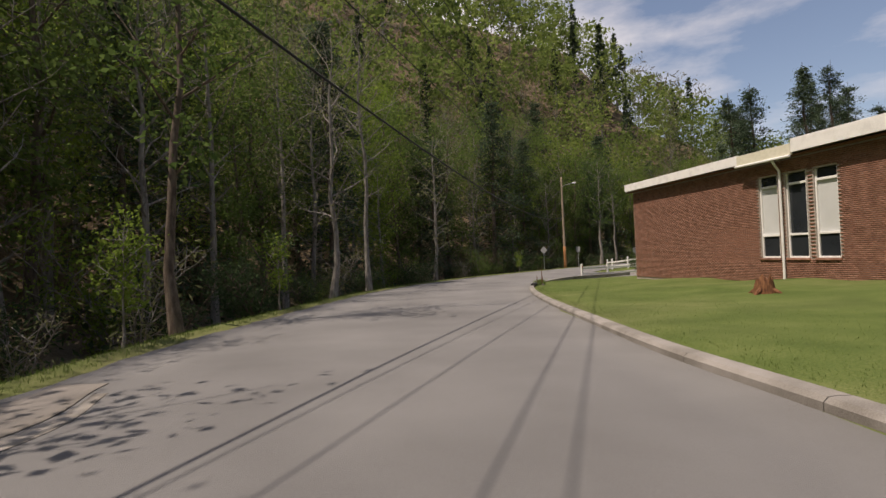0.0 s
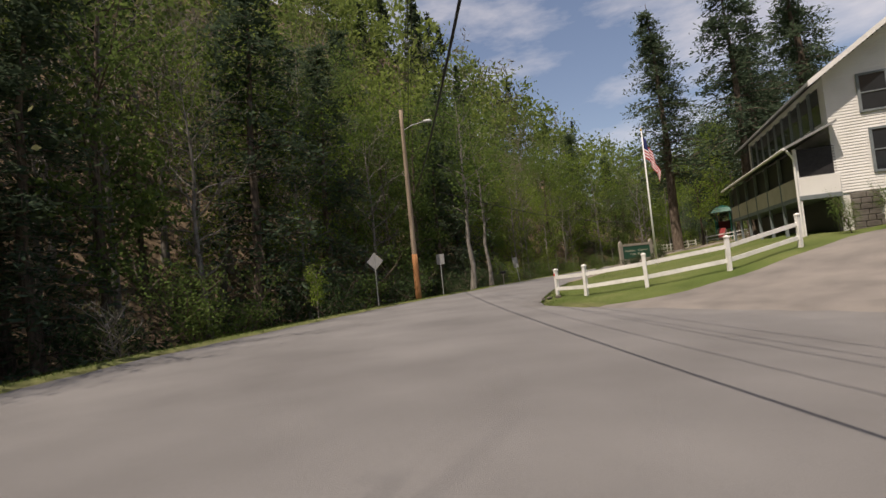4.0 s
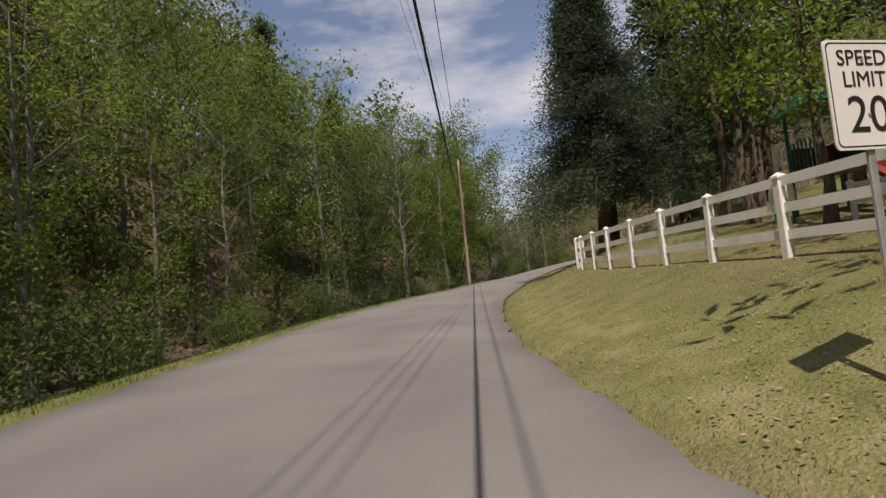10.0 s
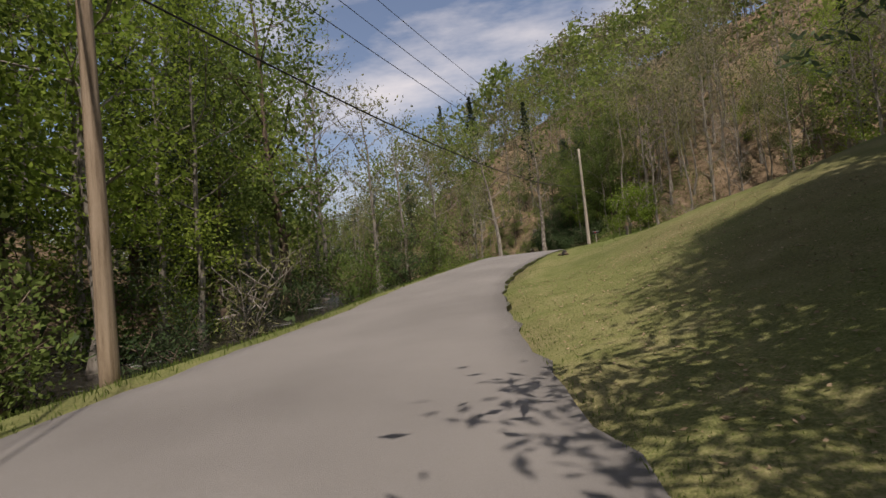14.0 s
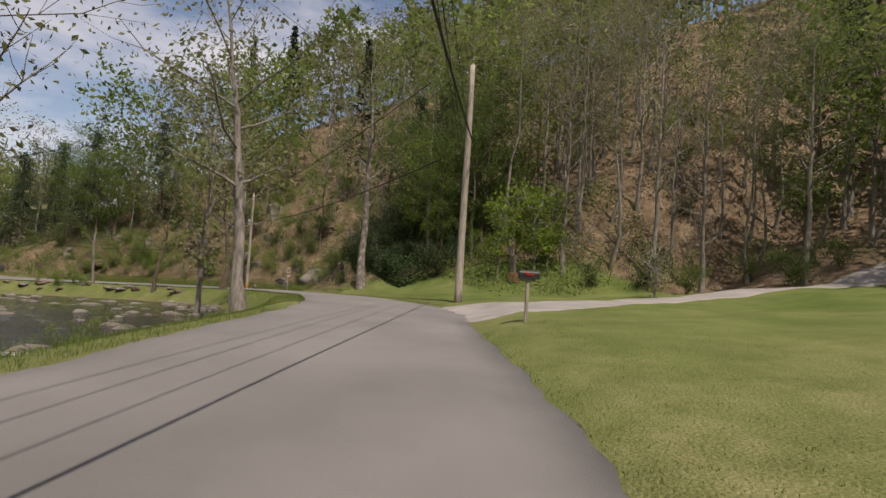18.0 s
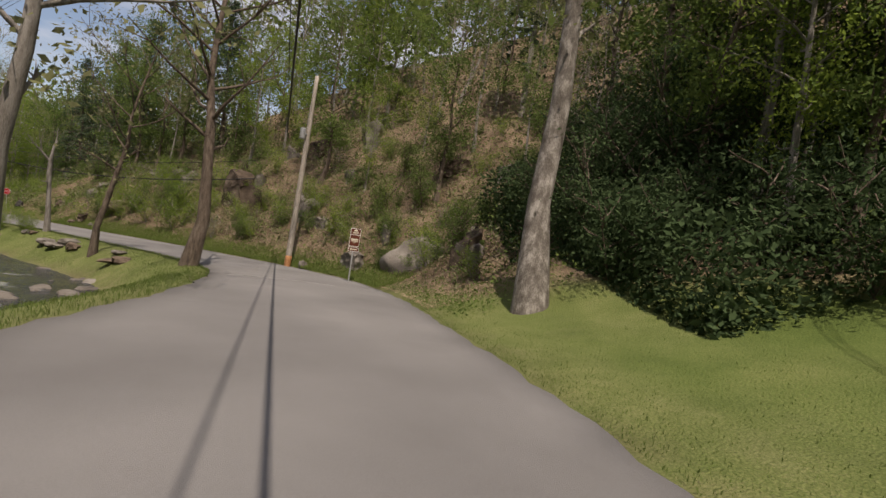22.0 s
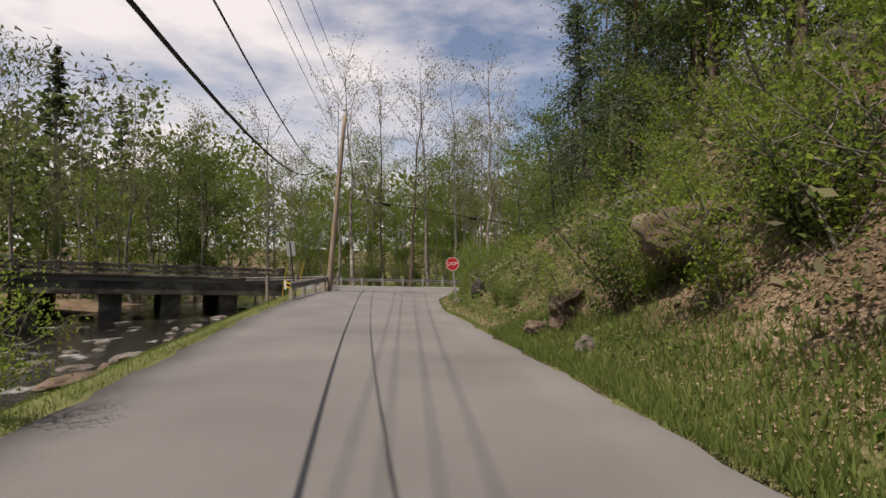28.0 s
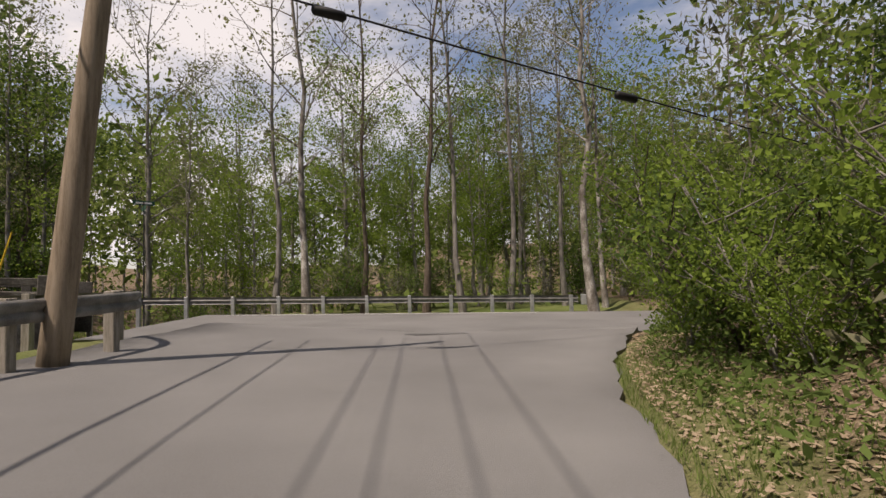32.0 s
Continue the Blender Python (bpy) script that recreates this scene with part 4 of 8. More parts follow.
def kind_of_tree(key):
    """Trunk and crown meshes of one kind, made once."""
    if key in KINDS:
        return KINDS[key]
    sort, seed = key.split("_")
    seed = int(seed)
    rng = np.random.default_rng(100 + seed)
    if sort == "green":
        wood, tips = grow(seed, 16, 0.2, 0.25, 17, 0.27, 0.45, 3)
        crown, bark, leaf = leaves(scatter_round(tips, 5200, 0.55, rng, 1.5), 0.1, rng), bark_grey, leaf_fresh
    elif sort == "mid":
        wood, tips = grow(seed, 17, 0.22, 0.2, 18, 0.26, 0.4, 3)
        crown, bark, leaf = leaves(scatter_round(tips, 7200, 0.6, rng, 1.2), 0.11, rng), bark_brown, leaf_mid
    elif sort == "bud":
        wood, tips = grow(seed, 18, 0.19, 0.3, 20, 0.24, 0.6, 4)
        crown, bark, leaf = leaves(scatter_round(tips, 1700, 0.45, rng, 2), 0.085, rng), bark_grey, leaf_bud
    elif sort == "bare":
        wood, tips = grow(seed, 15, 0.19, 0.2, 22, 0.26, 0.55, 6)
        crown, bark, leaf = leaves(scatter_round(tips, 700, 0.5, rng, 1.2), 0.17, rng, aspect=0.16), bark_grey, twig_grey
    elif sort == "hemlock":
        wood, crown = conifer(seed, 21, 0.3, 0.06, 28, 0.23, 6, 7800, 0.19)
        bark, leaf = bark_brown, leaf_needle
    elif sort == "pine":
        wood, crown = conifer(seed, 24, 0.3, 0.55, 12, 0.17, 5, 1400, 0.34)
        bark, leaf = bark_brown, leaf_needle
    elif sort == "thin":
        wood, tips = grow(seed, 19, 0.15, 0.4, 14, 0.15, 0.8, 3)
        crown, bark, leaf = leaves(scatter_round(tips, 2200, 0.5, rng, 4), 0.085, rng), bark_grey, leaf_bud
    elif sort == "young":
        wood, tips = grow(seed, 3.6, 0.05, 0.3, 12, 0.3, 0.7, 3, 6)
        crown, bark, leaf = leaves(scatter_round(tips, 900, 0.22, rng, 0.7), 0.085, rng), bark_pale, leaf_fresh
    elif sort == "shrub":
        stems = [grow(seed * 10 + k, 2.6 * rng.uniform(0.7, 1.2), 0.035, 0.15, 7, 0.4, 0.7, 1, 4, (rng.normal(0, 0.35), rng.normal(0, 0.35)), detail=0.5) for k in range(4)]
        wood = merge([w for w, _ in stems])
        tips = np.vstack([t for _, t in stems])
        crown, bark, leaf = leaves(scatter_round(tips, 2600, 0.32, rng, 0.1), 0.06, rng), bark_brown, leaf_mid
    elif sort == "fresh":
        stems = [grow(seed * 10 + k, 3.2 * rng.uniform(0.7, 1.2), 0.035, 0.1, 7, 0.4, 0.5, 1, 4, (rng.normal(0, 0.4), rng.normal(0, 0.4)), detail=0.5) for k in range(4)]
        wood = merge([w for w, _ in stems])
        tips = np.vstack([t for _, t in stems])
        crown, bark, leaf = leaves(scatter_round(tips, 2800, 0.34, rng, 0.1), 0.06, rng), bark_grey, leaf_fresh
    elif sort == "laurel":
        stems = [grow(seed * 10 + k, 2.2 * rng.uniform(0.7, 1.2), 0.04, 0.1, 7, 0.42, 0.4, 1, 4, (rng.normal(0, 0.4), rng.normal(0, 0.4)), detail=0.5) for k in range(4)]
        wood = merge([w for w, _ in stems])
        tips = np.vstack([t for _, t in stems])
        crown, bark, leaf = leaves(scatter_round(tips, 2800, 0.28, rng, 0.05), 0.065, rng, aspect=0.6), bark_brown, leaf_dark
    elif sort == "brush":
        stems = [grow(seed * 10 + k, 2.2 * rng.uniform(0.7, 1.3), 0.025, 0.1, 8, 0.4, 0.6, 2, 4, (rng.normal(0, 0.45), rng.normal(0, 0.45)), detail=0.5) for k in range(4)]
        wood = merge([w for w, _ in stems])
        tips = np.vstack([t for _, t in stems])
        crown, bark, leaf = leaves(scatter_round(tips, 450, 0.3, rng, 0.05), 0.1, rng, aspect=0.4), bark_grey, leaf_bud
    KINDS[key] = (fast_mesh("trunk", *wood, [bark], smooth=True), fast_mesh("crown", *crown, [leaf]))
    return KINDS[key]


LABELS = {
    "green": ("broadleaf tree in fresh bright green spring leaf", "tree"), "mid": ("broadleaf tree with mid-green spring leaves and brown bark", "tree"),
    "bud": ("tall grey-barked tree just coming into yellowish bud", "tree"), "bare": ("grey leafless tree with tangled bare branches", "tree"),
    "hemlock": ("dark green hemlock with drooping layered boughs", "conifer"), "pine": ("tall pine with a bare trunk and high dark crown", "conifer"),
    "thin": ("slim straight woodland tree with sparse young leaves", "tree"), "young": ("young planted tree with pale stem and light green leaves", "young tree"),
    "shrub": ("leafy green shrub on the woodland edge", "shrub"), "fresh": ("bright green shrub with young spring leaves", "shrub"),
    "laurel": ("dark evergreen laurel shrub on the bank", "shrub"), "brush": ("brown twiggy brush with few leaves", "brush"),
}
NAMES = {"green": "broadleaf_tree", "mid": "broadleaf_tree", "bud": "budding_tree", "bare": "bare_tree", "hemlock": "hemlock_tree", "pine": "pine_tree", "thin": "woodland_tree", "young": "young_tree", "shrub": "shrub", "fresh": "shrub", "laurel": "laurel_shrub", "brush": "brush_shrub"}


def plant(key, x, y, scale=1.0, turn=0.0, tilt=(0, 0), label="", group="", z=None, flat=1.0):
    """One tree or shrub standing on the ground; none before the stop sign."""
    if math.hypot(x - 179.2, y - 159.3) < 2.4 or math.hypot(x - 177.6, y - 156.6) < 1.8:
        return None
    sort = key.split("_")[0]
    trunk, crown = kind_of_tree(key)
    zz = float(height([x], [y])[0]) if z is None else z
    root = thing(NAMES[sort], pose(x, y, zz, tilt[0], tilt[1], turn) @ Matrix.Diagonal((scale, scale, scale * flat, 1)), label or LABELS[sort][0], LABELS[sort][1], group)
    new("trunk", trunk).parent = root
    new("crown", crown).parent = root
    return root


# far woods: many small trees in one sheet of leaves
def far_kind(sort, seed, coarse):
    rng = np.random.default_rng(500 + seed)
    n, size = (330, 0.56) if coarse else (560, 0.34)
    if sort == 2:
        n = n * 3 // 4
        t = rng.uniform(0.1, 1, n) ** 0.8
        rad = (1.03 - t) * 3.8 * rng.uniform(0.25, 1.05, n)
        az = rng.uniform(0, 6.283, n)
        c = np.stack([np.cos(az) * rad, np.sin(az) * rad, t * 20 - 0.12 * rad], 1)
        crown = leaves(c, size * 1.25, rng, droop=1.0, aspect=0.8)
        wood = tube([(0, 0, -0.6), (0, 0, 8), (0, 0, 18.5)], [0.26, 0.18, 0.03], 4)
    elif sort == 1:
        wood, tips = grow(seed, 16, 0.13, 0.3, 7 if coarse else 9, 0.24, 0.7, 1, 3, detail=0.5)
        crown = leaves(scatter_round(tips, int(n * 0.7), 0.9, rng, 2), size * 0.9, rng, aspect=0.42)
    else:
        wood, tips = grow(seed, 16, 0.14, 0.2, 6 if coarse else 8, 0.27, 0.45, 0 if coarse else 1, 3, detail=0.5)
        crown = leaves(scatter_round(tips, n, 1.15, rng, 1.2), size, rng, aspect=0.9)
    return wood, crown


FAR = {c: [[far_kind(k, 10 * k + q, c) for q in range(4)] for k in range(3)] for c in (False, True)}


def woods(name, spots, label, shares=(0.55, 0.3, 0.15), seed=5, scale=(0.95, 1.5), coarse=False):
    """Trees too many to count, as one object."""
    rng = np.random.default_rng(seed)
    vs, fs, mi, ti, n = [], [], [], [], 0
    z = height(spots[:, 0], spots[:, 1])
    for (x, y), zz in zip(spots, z):
        sort = rng.choice(3, p=shares)
        wood, crown = FAR[coarse][sort][rng.integers(4)]
        a, sc = rng.uniform(0, 6.283), rng.uniform(*scale)
        rot = np.array([[math.cos(a), -math.sin(a), 0], [math.sin(a), math.cos(a), 0], [0, 0, 1]]) * sc
        tint = rng.uniform(0, 1)
        for (v, f), m in ((wood, 0), (crown, (1, 2, 3)[sort])):
            vs.append(v @ rot.T + [x, y, zz])
            fs.append(f + n)
            mi.append(np.full(len(f), m))
            ti.append(np.full(len(v), tint))
            n += len(v)
    me = fast_mesh(name, np.vstack(vs), np.vstack(fs), [bark_grey, far_leaf, far_twig, far_pine], np.concatenate(mi), np.concatenate(ti))
    return tagged(new(name, me), label, "woods", kind="stuff")


def scatter(n, box, keep, apart, seed):
    """Places at random in a box, where keep(s, d) holds, not closer than apart."""
    rng = np.random.default_rng(seed)
    p = np.stack([rng.uniform(box[0], box[2], n), rng.uniform(box[1], box[3], n)], 1)
    s, d, _ = beside(p[:, 0], p[:, 1])
    p = p[keep(s, d, p[:, 0], p[:, 1])]
    out, cell = [], {}
    for x, y in p:
        k = (int(x // apart), int(y // apart))
        if any((x - a) ** 2 + (y - b) ** 2 < apart * apart for i in (-1, 0, 1) for j in (-1, 0, 1) for a, b in cell.get((k[0] + i, k[1] + j), ())):
            continue
        cell.setdefault(k, []).append((x, y))
        out.append((x, y))
    return np.array(out)


def off_cross(x, y, gap=9.0):
    o = np.stack([x, y], 1) - CROSS
    return np.abs(o @ np.array([-CROSS_DIR[1], CROSS_DIR[0]])) > gap


def edge_u(s, d):
    return np.where(d < 0, -d - np.interp(s, LEFT_S, LEFT_E), d - np.interp(s, RIGHT_S, RIGHT_E))


FREE_L = [-60, 150, 165, 185, 200, 262, 330], [17, 17, 18, 21, 23, 26, 20]
FREE_R = [-60, 35, 60, 110, 130, 150, 172, 200, 210, 216, 222, 236, 258, 272, 284, 330], [48, 48, 46, 40, 32, 32, 33, 32, 20, 13, 13, 14, 13, 10, 7, 5]


def far_keep(near, far):
    def keep(s, d, x, y):
        u = edge_u(s, d)
        gap = np.where(d < 0, np.interp(s, *FREE_L), np.interp(s, *FREE_R))
        return (u > np.maximum(gap, near)) & (u < far) & off_cross(x, y)
    return keep


for coarse, spots in ((False, scatter(9000, (-75, -20, 250, 240), far_keep(0, 42), 4.9, 21)), (True, scatter(13000, (-125, -70, 300, 290), far_keep(42, 125), 6.6, 22))):
    spots = spots[(spots[:, 1] > -10) | (spots[:, 0] < 0)]
    fs_s, fs_d, _ = beside(spots[:, 0], spots[:, 1])
    is_l, is_r = (fs_d < 0), (fs_d >= 0)
    size = (1.05, 1.5) if coarse else (0.95, 1.4)
    woods("hillside_woods", spots[is_l & (fs_s < 162)], "steep wooded hillside in mixed spring leaf", (0.66, 0.2, 0.14), 5, size, coarse)
    woods("valley_woods", spots[is_l & (fs_s >= 162)], "woods of slim budding trees beyond the river", (0.66, 0.32, 0.02), 6, size, coarse)
    woods("slope_woods", spots[is_r & (fs_s > 125)], "wooded slope with bare and budding trees", (0.46, 0.5, 0.04), 7, size, coarse)
    woods("park_woods", spots[is_r & (fs_s <= 125)], "tall dark trees behind the town buildings", (0.5, 0.12, 0.38), 8, size, coarse)


def undergrowth(name, n, box, keep, label, mat, size, high, seed):
    """Low leafage over the woodland floor, as one object."""
    rng = np.random.default_rng(seed)
    if keep is None:
        p = box(rng, n)
    else:
        p = np.stack([rng.uniform(box[0], box[2], n), rng.uniform(box[1], box[3], n)], 1)
        s, d, _ = beside(p[:, 0], p[:, 1])
        p = p[keep(s, d, p[:, 0], p[:, 1])]
    p = p[rough_noise(p[:, 0], p[:, 1], 2.2) + rng.normal(0, 0.45, len(p)) > -0.15]
    z = height(p[:, 0], p[:, 1]) + rng.uniform(0, 1, len(p)) ** 1.6 * high
    v, f = leaves(np.stack([p[:, 0], p[:, 1], z], 1), size, rng, droop=0.3, aspect=0.8)
    me = fast_mesh(name, v, f, [mat], tint=np.repeat(0.5 + 0.5 * rough_noise(p[:, 0], p[:, 1], 3.0), 4))
    return tagged(new(name, me), label, "undergrowth", kind="stuff")


undergrowth("creek_undergrowth", 150000, (-75, -20, 160, 190), lambda s, d, x, y: (d < 0) & (s < 165) & (edge_u(s, d) > 5.5) & (edge_u(s, d) < 42), "low leafy undergrowth on the wooded hillside", leaf_dark, 0.24, 2.4, 81)
undergrowth("slope_undergrowth", 130000, (80, 40, 250, 170), lambda s, d, x, y: (d > 0) & (s > 130) & (edge_u(s, d) > np.interp(s, *FREE_R) - 2) & (edge_u(s, d) < np.interp(s, *FREE_R) + 26) & off_cross(x, y, 7), "thin brush and leafage on the wooded slope", far_twig, 0.22, 2.2, 82)
undergrowth("valley_undergrowth", 110000, (60, 90, 240, 240), lambda s, d, x, y: ((d < 0) & (s > 150) & (edge_u(s, d) > 17) & (edge_u(s, d) < 48) | (s > 290)) & off_cross(x, y, 6.5), "leafy undergrowth in the valley woods", far_leaf, 0.22, 3.5, 83)

# ---- building helpers ----
def bm_box(x0, y0, z0, x1, y1, z1, bevel=0.008, seg=1):
    bm = bmesh.new()
    bmesh.ops.create_cube(bm, size=1.0, matrix=Matrix.LocRotScale(((x0 + x1) / 2, (y0 + y1) / 2, (z0 + z1) / 2), None, (abs(x1 - x0), abs(y1 - y0), abs(z1 - z0))))
    if bevel:
        bmesh.ops.bevel(bm, geom=bm.edges[:], offset=bevel, segments=seg, affect="EDGES", profile=0.7)
    return bm


def bm_tube(points, radii, sides=10):
    v, f = tube(points, radii, sides)
    n = len(points)
    faces = [tuple(q) for q in f] + [tuple(range(sides))[::-1], tuple((n - 1) * sides + k for k in range(sides))]
    return v, faces


def bm_prism(outline, y0, y1):
    """An outline in x, z, given depth along y."""
    n = len(outline)
    v = [(x, y0, z) for x, z in outline] + [(x, y1, z) for x, z in outline]
    f = [tuple(range(n)), tuple(range(2 * n - 1, n - 1, -1))] + [(k, k + n, (k + 1) % n + n, (k + 1) % n) for k in range(n)]
    return np.array(v, float), f


def lettering(text, size, mat, parent, m, name="lettering"):
    c = bpy.data.curves.new("text", "FONT")
    c.body, c.size, c.align_x, c.align_y, c.extrude = text, size, "CENTER", "CENTER", 0.0015
    c.resolution_u = 4
    tmp = new("text", c)
    bpy.context.view_layer.update()
    me = bpy.data.meshes.new_from_object(tmp.evaluated_get(bpy.context.evaluated_depsgraph_get()))
    bpy.data.objects.remove(tmp)
    bpy.data.curves.remove(c)
    me.name = name
    me.materials.clear()
    me.materials.append(mat)
    ob = new(name, me)
    ob.parent = parent
    ob.matrix_local = m
    return ob


def gz(x, y):
    return float(height([x], [y])[0])


UPRIGHT = pose(0, 0, 0, 90)          # text in the x-z plane, read from -y


# ---- utility poles and cables ----
def utility_pole(x, y, tall, mat, label, girth=0.15, bend=0.0, foot=None, lean=(0, 0), lamp=None, box=None, arms=()):
    z = gz(x, y)
    root = thing("utility_pole", (x, y, z), label, "utility pole", "utility poles along the road")
    h = np.linspace(-0.5, tall, 12)
    pts = [(lean[0] * q / tall + bend * math.sin(q / tall * 6.0), lean[1] * q / tall, q) for q in h]
    part("shaft", bm_tube(pts, np.interp(h, [0, tall], [girth, girth * 0.6]), 12), mat, root, smooth=True)
    if foot:
        q = np.linspace(-0.3, foot, 5)
        part("foot_section", bm_tube([(lean[0] * k / tall + bend * math.sin(k / tall * 6.0), lean[1] * k / tall, k) for k in q], np.interp(q, [0, tall], [girth + 0.006, girth * 0.6 + 0.006]), 12), pole_orange, root, "orange-brown stained foot of the pole", True)
    if lamp:
        ang, high, out = lamp
        dx, dy = math.cos(ang), math.sin(ang)
        ox, oy = lean[0] * high / tall, lean[1] * high / tall
        part("lamp_arm", bm_tube([(ox, oy, high), (ox + dx * out * 0.4, oy + dy * out * 0.4, high + 0.28), (ox + dx * out, oy + dy * out, high + 0.42)], [0.03, 0.026, 0.024], 8), galvanised, root, "curved grey lamp arm")
        lampo = part("lamp_head", bm_tube([(ox + dx * q_, oy + dy * q_, high + z_) for q_, z_ in ((out, 0.42), (out + 0.15, 0.45), (out + 0.55, 0.42), (out + 0.68, 0.39))], [0.04, 0.1, 0.12, 0.03], 10), galvanised, root, "grey cobra-head street lamp")
    if box:
        high, ang = box
        dx, dy = math.cos(ang) * 0.3 + lean[0] * high / tall, math.sin(ang) * 0.3 + lean[1] * high / tall
        part("transformer", bm_tube([(dx, dy, high), (dx, dy, high + 0.04), (dx, dy, high + 0.55), (dx, dy, high + 0.6)], [0.13, 0.16, 0.16, 0.1], 10), sign_back, root, "small grey transformer can")
        part("bracket", bm_box(min(lean[0] * high / tall, dx) - 0.02, min(lean[1] * high / tall, dy) - 0.02, high + 0.25, max(lean[0] * high / tall, dx) + 0.02, max(lean[1] * high / tall, dy) + 0.02, high + 0.31, 0.004), galvanised, root)
    for high, ang in arms:
        dx, dy = math.cos(ang), math.sin(ang)
        ox, oy = lean[0] * high / tall, lean[1] * high / tall
        part("pin_arm", bm_tube([(ox, oy, high), (ox + dx * 0.45, oy + dy * 0.45, high + 0.02)], [0.02, 0.018], 6), grey_wood, root)
        part("insulator", bm_tube([(ox + dx * 0.45, oy + dy * 0.45, high + q_) for q_ in (0.0, 0.06, 0.14)], [0.03, 0.045, 0.025], 8), sign_back, root)
    return root


POLES = {"a": (18.0, 75.1), "b": (80.6, 111.2), "c": (134.35, 103.25), "d": (167.0, 123.5), "f": (175.6, 171.4), "z": (-14.0, -22.0)}
utility_pole(*POLES["a"], 13.5, pole_wood, "tall wooden utility pole with a street lamp and orange foot", 0.21, foot=3.2, lamp=(-0.6, 12.0, 1.5))
utility_pole(*POLES["b"], 12.3, pole_wood, "weathered wooden utility pole with a small transformer", 0.16, box=(8.6, 0.2), arms=((9.4, 0.4),))
utility_pole(*POLES["c"], 11.8, grey_wood, "pale grey weathered utility pole, slightly crooked", 0.2, bend=0.14)
utility_pole(*POLES["d"], 10.6, grey_wood, "leaning weathered utility pole at the foot of the bank", 0.17, foot=0.55, lean=(0.5, 0.2), box=(7.0, 2.5))
utility_pole(*POLES["f"], 11.2, pole_wood, "wooden utility pole with a street lamp beside the guardrail", 0.19, lean=(1.1, 0.0), lamp=(-0.2, 7.7, 1.2), arms=((8.8, 0.0), (9.9, 0.0), (10.9, 0.0)))


LEANS = {"d": (0.047, 0.019), "f": (0.098, 0.0)}


def cable(name, a, b, sag, r, label):
    t = np.linspace(0, 1, 24)
    p = np.array(a)[None] * (1 - t)[:, None] + np.array(b)[None] * t[:, None]
    p[:, 2] -= 4 * sag * t * (1 - t)
    ob = new(name, mesh_of(name, *bm_tube(p, [r] * 24, 6), [cable_black], True))
    return tagged(ob, label, "cable", "overhead cables")


def up(key, h):
    x, y = POLES[key]
    lx, ly = LEANS.get(key, (0, 0))
    return (x + lx * h, y + ly * h, gz(x, y) + h)


THICK, THIN, POWER = "thick black telephone cable strung between poles", "thin black service wire strung between poles", "thin power line high over the road"
# along the lawn
cable("overhead_cable", (-9.2, -11.1, 6.1), (18.7, 75.2, 5.2), 2.9, 0.028, THICK)
cable("overhead_cable", (-13.7, -22.2, 7.9), (18.4, 75.3, 8.0), 1.5, 0.014, THIN)
cable("overhead_cable", (-13.6, -22.6, 9.0), (18.7, 75.2, 9.8), 1.3, 0.014, POWER)
cable("overhead_cable", (-11.9, -22.7, 9.7), (18.2, 75.4, 9.8), 1.0, 0.014, POWER)
cable("overhead_cable", (-11.7, -22.7, 10.5), (18.4, 75.4, 10.7), 0.9, 0.014, POWER)
# past the park
cable("overhead_cable", (19.6, 73.1, 4.4), (80.5, 111.3, 5.9), 1.9, 0.028, THICK)
cable("overhead_cable", (19.6, 73.4, 11.2), (80.8, 111.1, 8.9), 1.27, 0.016, THIN)
for off in (-0.5, 0.0, 0.5):
    a, b = up("a", 13.2), up("b", 12.1)
    cable("overhead_cable", (a[0] + off, a[1], a[2]), (b[0] + off, b[1], b[2]), 0.8, 0.008, POWER)
# past the gravel drive
cable("overhead_cable", (80.8, 111.6, 5.4), (134.0, 102.9, 7.5), 1.5, 0.028, THICK)
cable("overhead_cable", (80.8, 110.6, 6.8), (148.7, 101.8, 9.8), 0.97, 0.014, THIN)
cable("overhead_cable", (80.8, 110.8, 8.0), (148.8, 102.3, 11.0), 0.96, 0.014, POWER)
cable("overhead_cable", (80.9, 111.4, 9.7), (148.5, 101.8, 12.4), 0.88, 0.014, POWER)
# along the river to the leaning pole
cable("overhead_cable", (132.9, 104.6, 6.6), (166.0, 124.1, 5.3), 0.75, 0.03, THICK)
cable("overhead_cable", (132.7, 105.3, 10.1), (166.4, 124.7, 8.0), 0.76, 0.018, THIN)
# under the rocky bank to the junction
cable("overhead_cable", (165.9, 125.6, 2.6), (174.9, 172.4, 5.3), 2.2, 0.028, THICK)
cable("overhead_cable", (165.9, 125.5, 3.6), (175.6, 172.5, 5.4), 1.9, 0.016, THIN)
for k, (x, y, z) in enumerate(((175.9, 172.4, 8.3), (176.3, 172.4, 8.6), (176.9, 172.3, 9.2), (177.4, 172.2, 9.8))):
    cable("overhead_cable", (159.0 + 0.3 * k, 124.7, 15.0 - 0.2 * k), (x, y, z), 0.5, 0.014, POWER)
f0 = up("f", 6.0)
cable("overhead_cable", f0, (212.0, 173.0, 0.0), 0.2, 0.02, "black cable with splice cases over the junction")
cable("overhead_cable", f0, (138.0, 189.0, 1.2), 0.6, 0.014, "black wire running off beyond the river")
for t in (0.09, 0.27):
    c = np.array(f0) * (1 - t) + np.array((212.0, 173.0, 0.0)) * t
    c[2] -= 4 * 0.2 * t * (1 - t) + 0.06
    d = np.array((0.99, 0.0, -0.12)) * 0.3
    ob = new("splice_case", mesh_of("splice_case", *bm_tube([c - d, c - d * 0.85, c + d * 0.85, c + d], [0.03, 0.09, 0.09, 0.03], 8), [cable_black], True))
    tagged(ob, "black splice case hanging on an overhead cable", "splice case", "overhead cables")


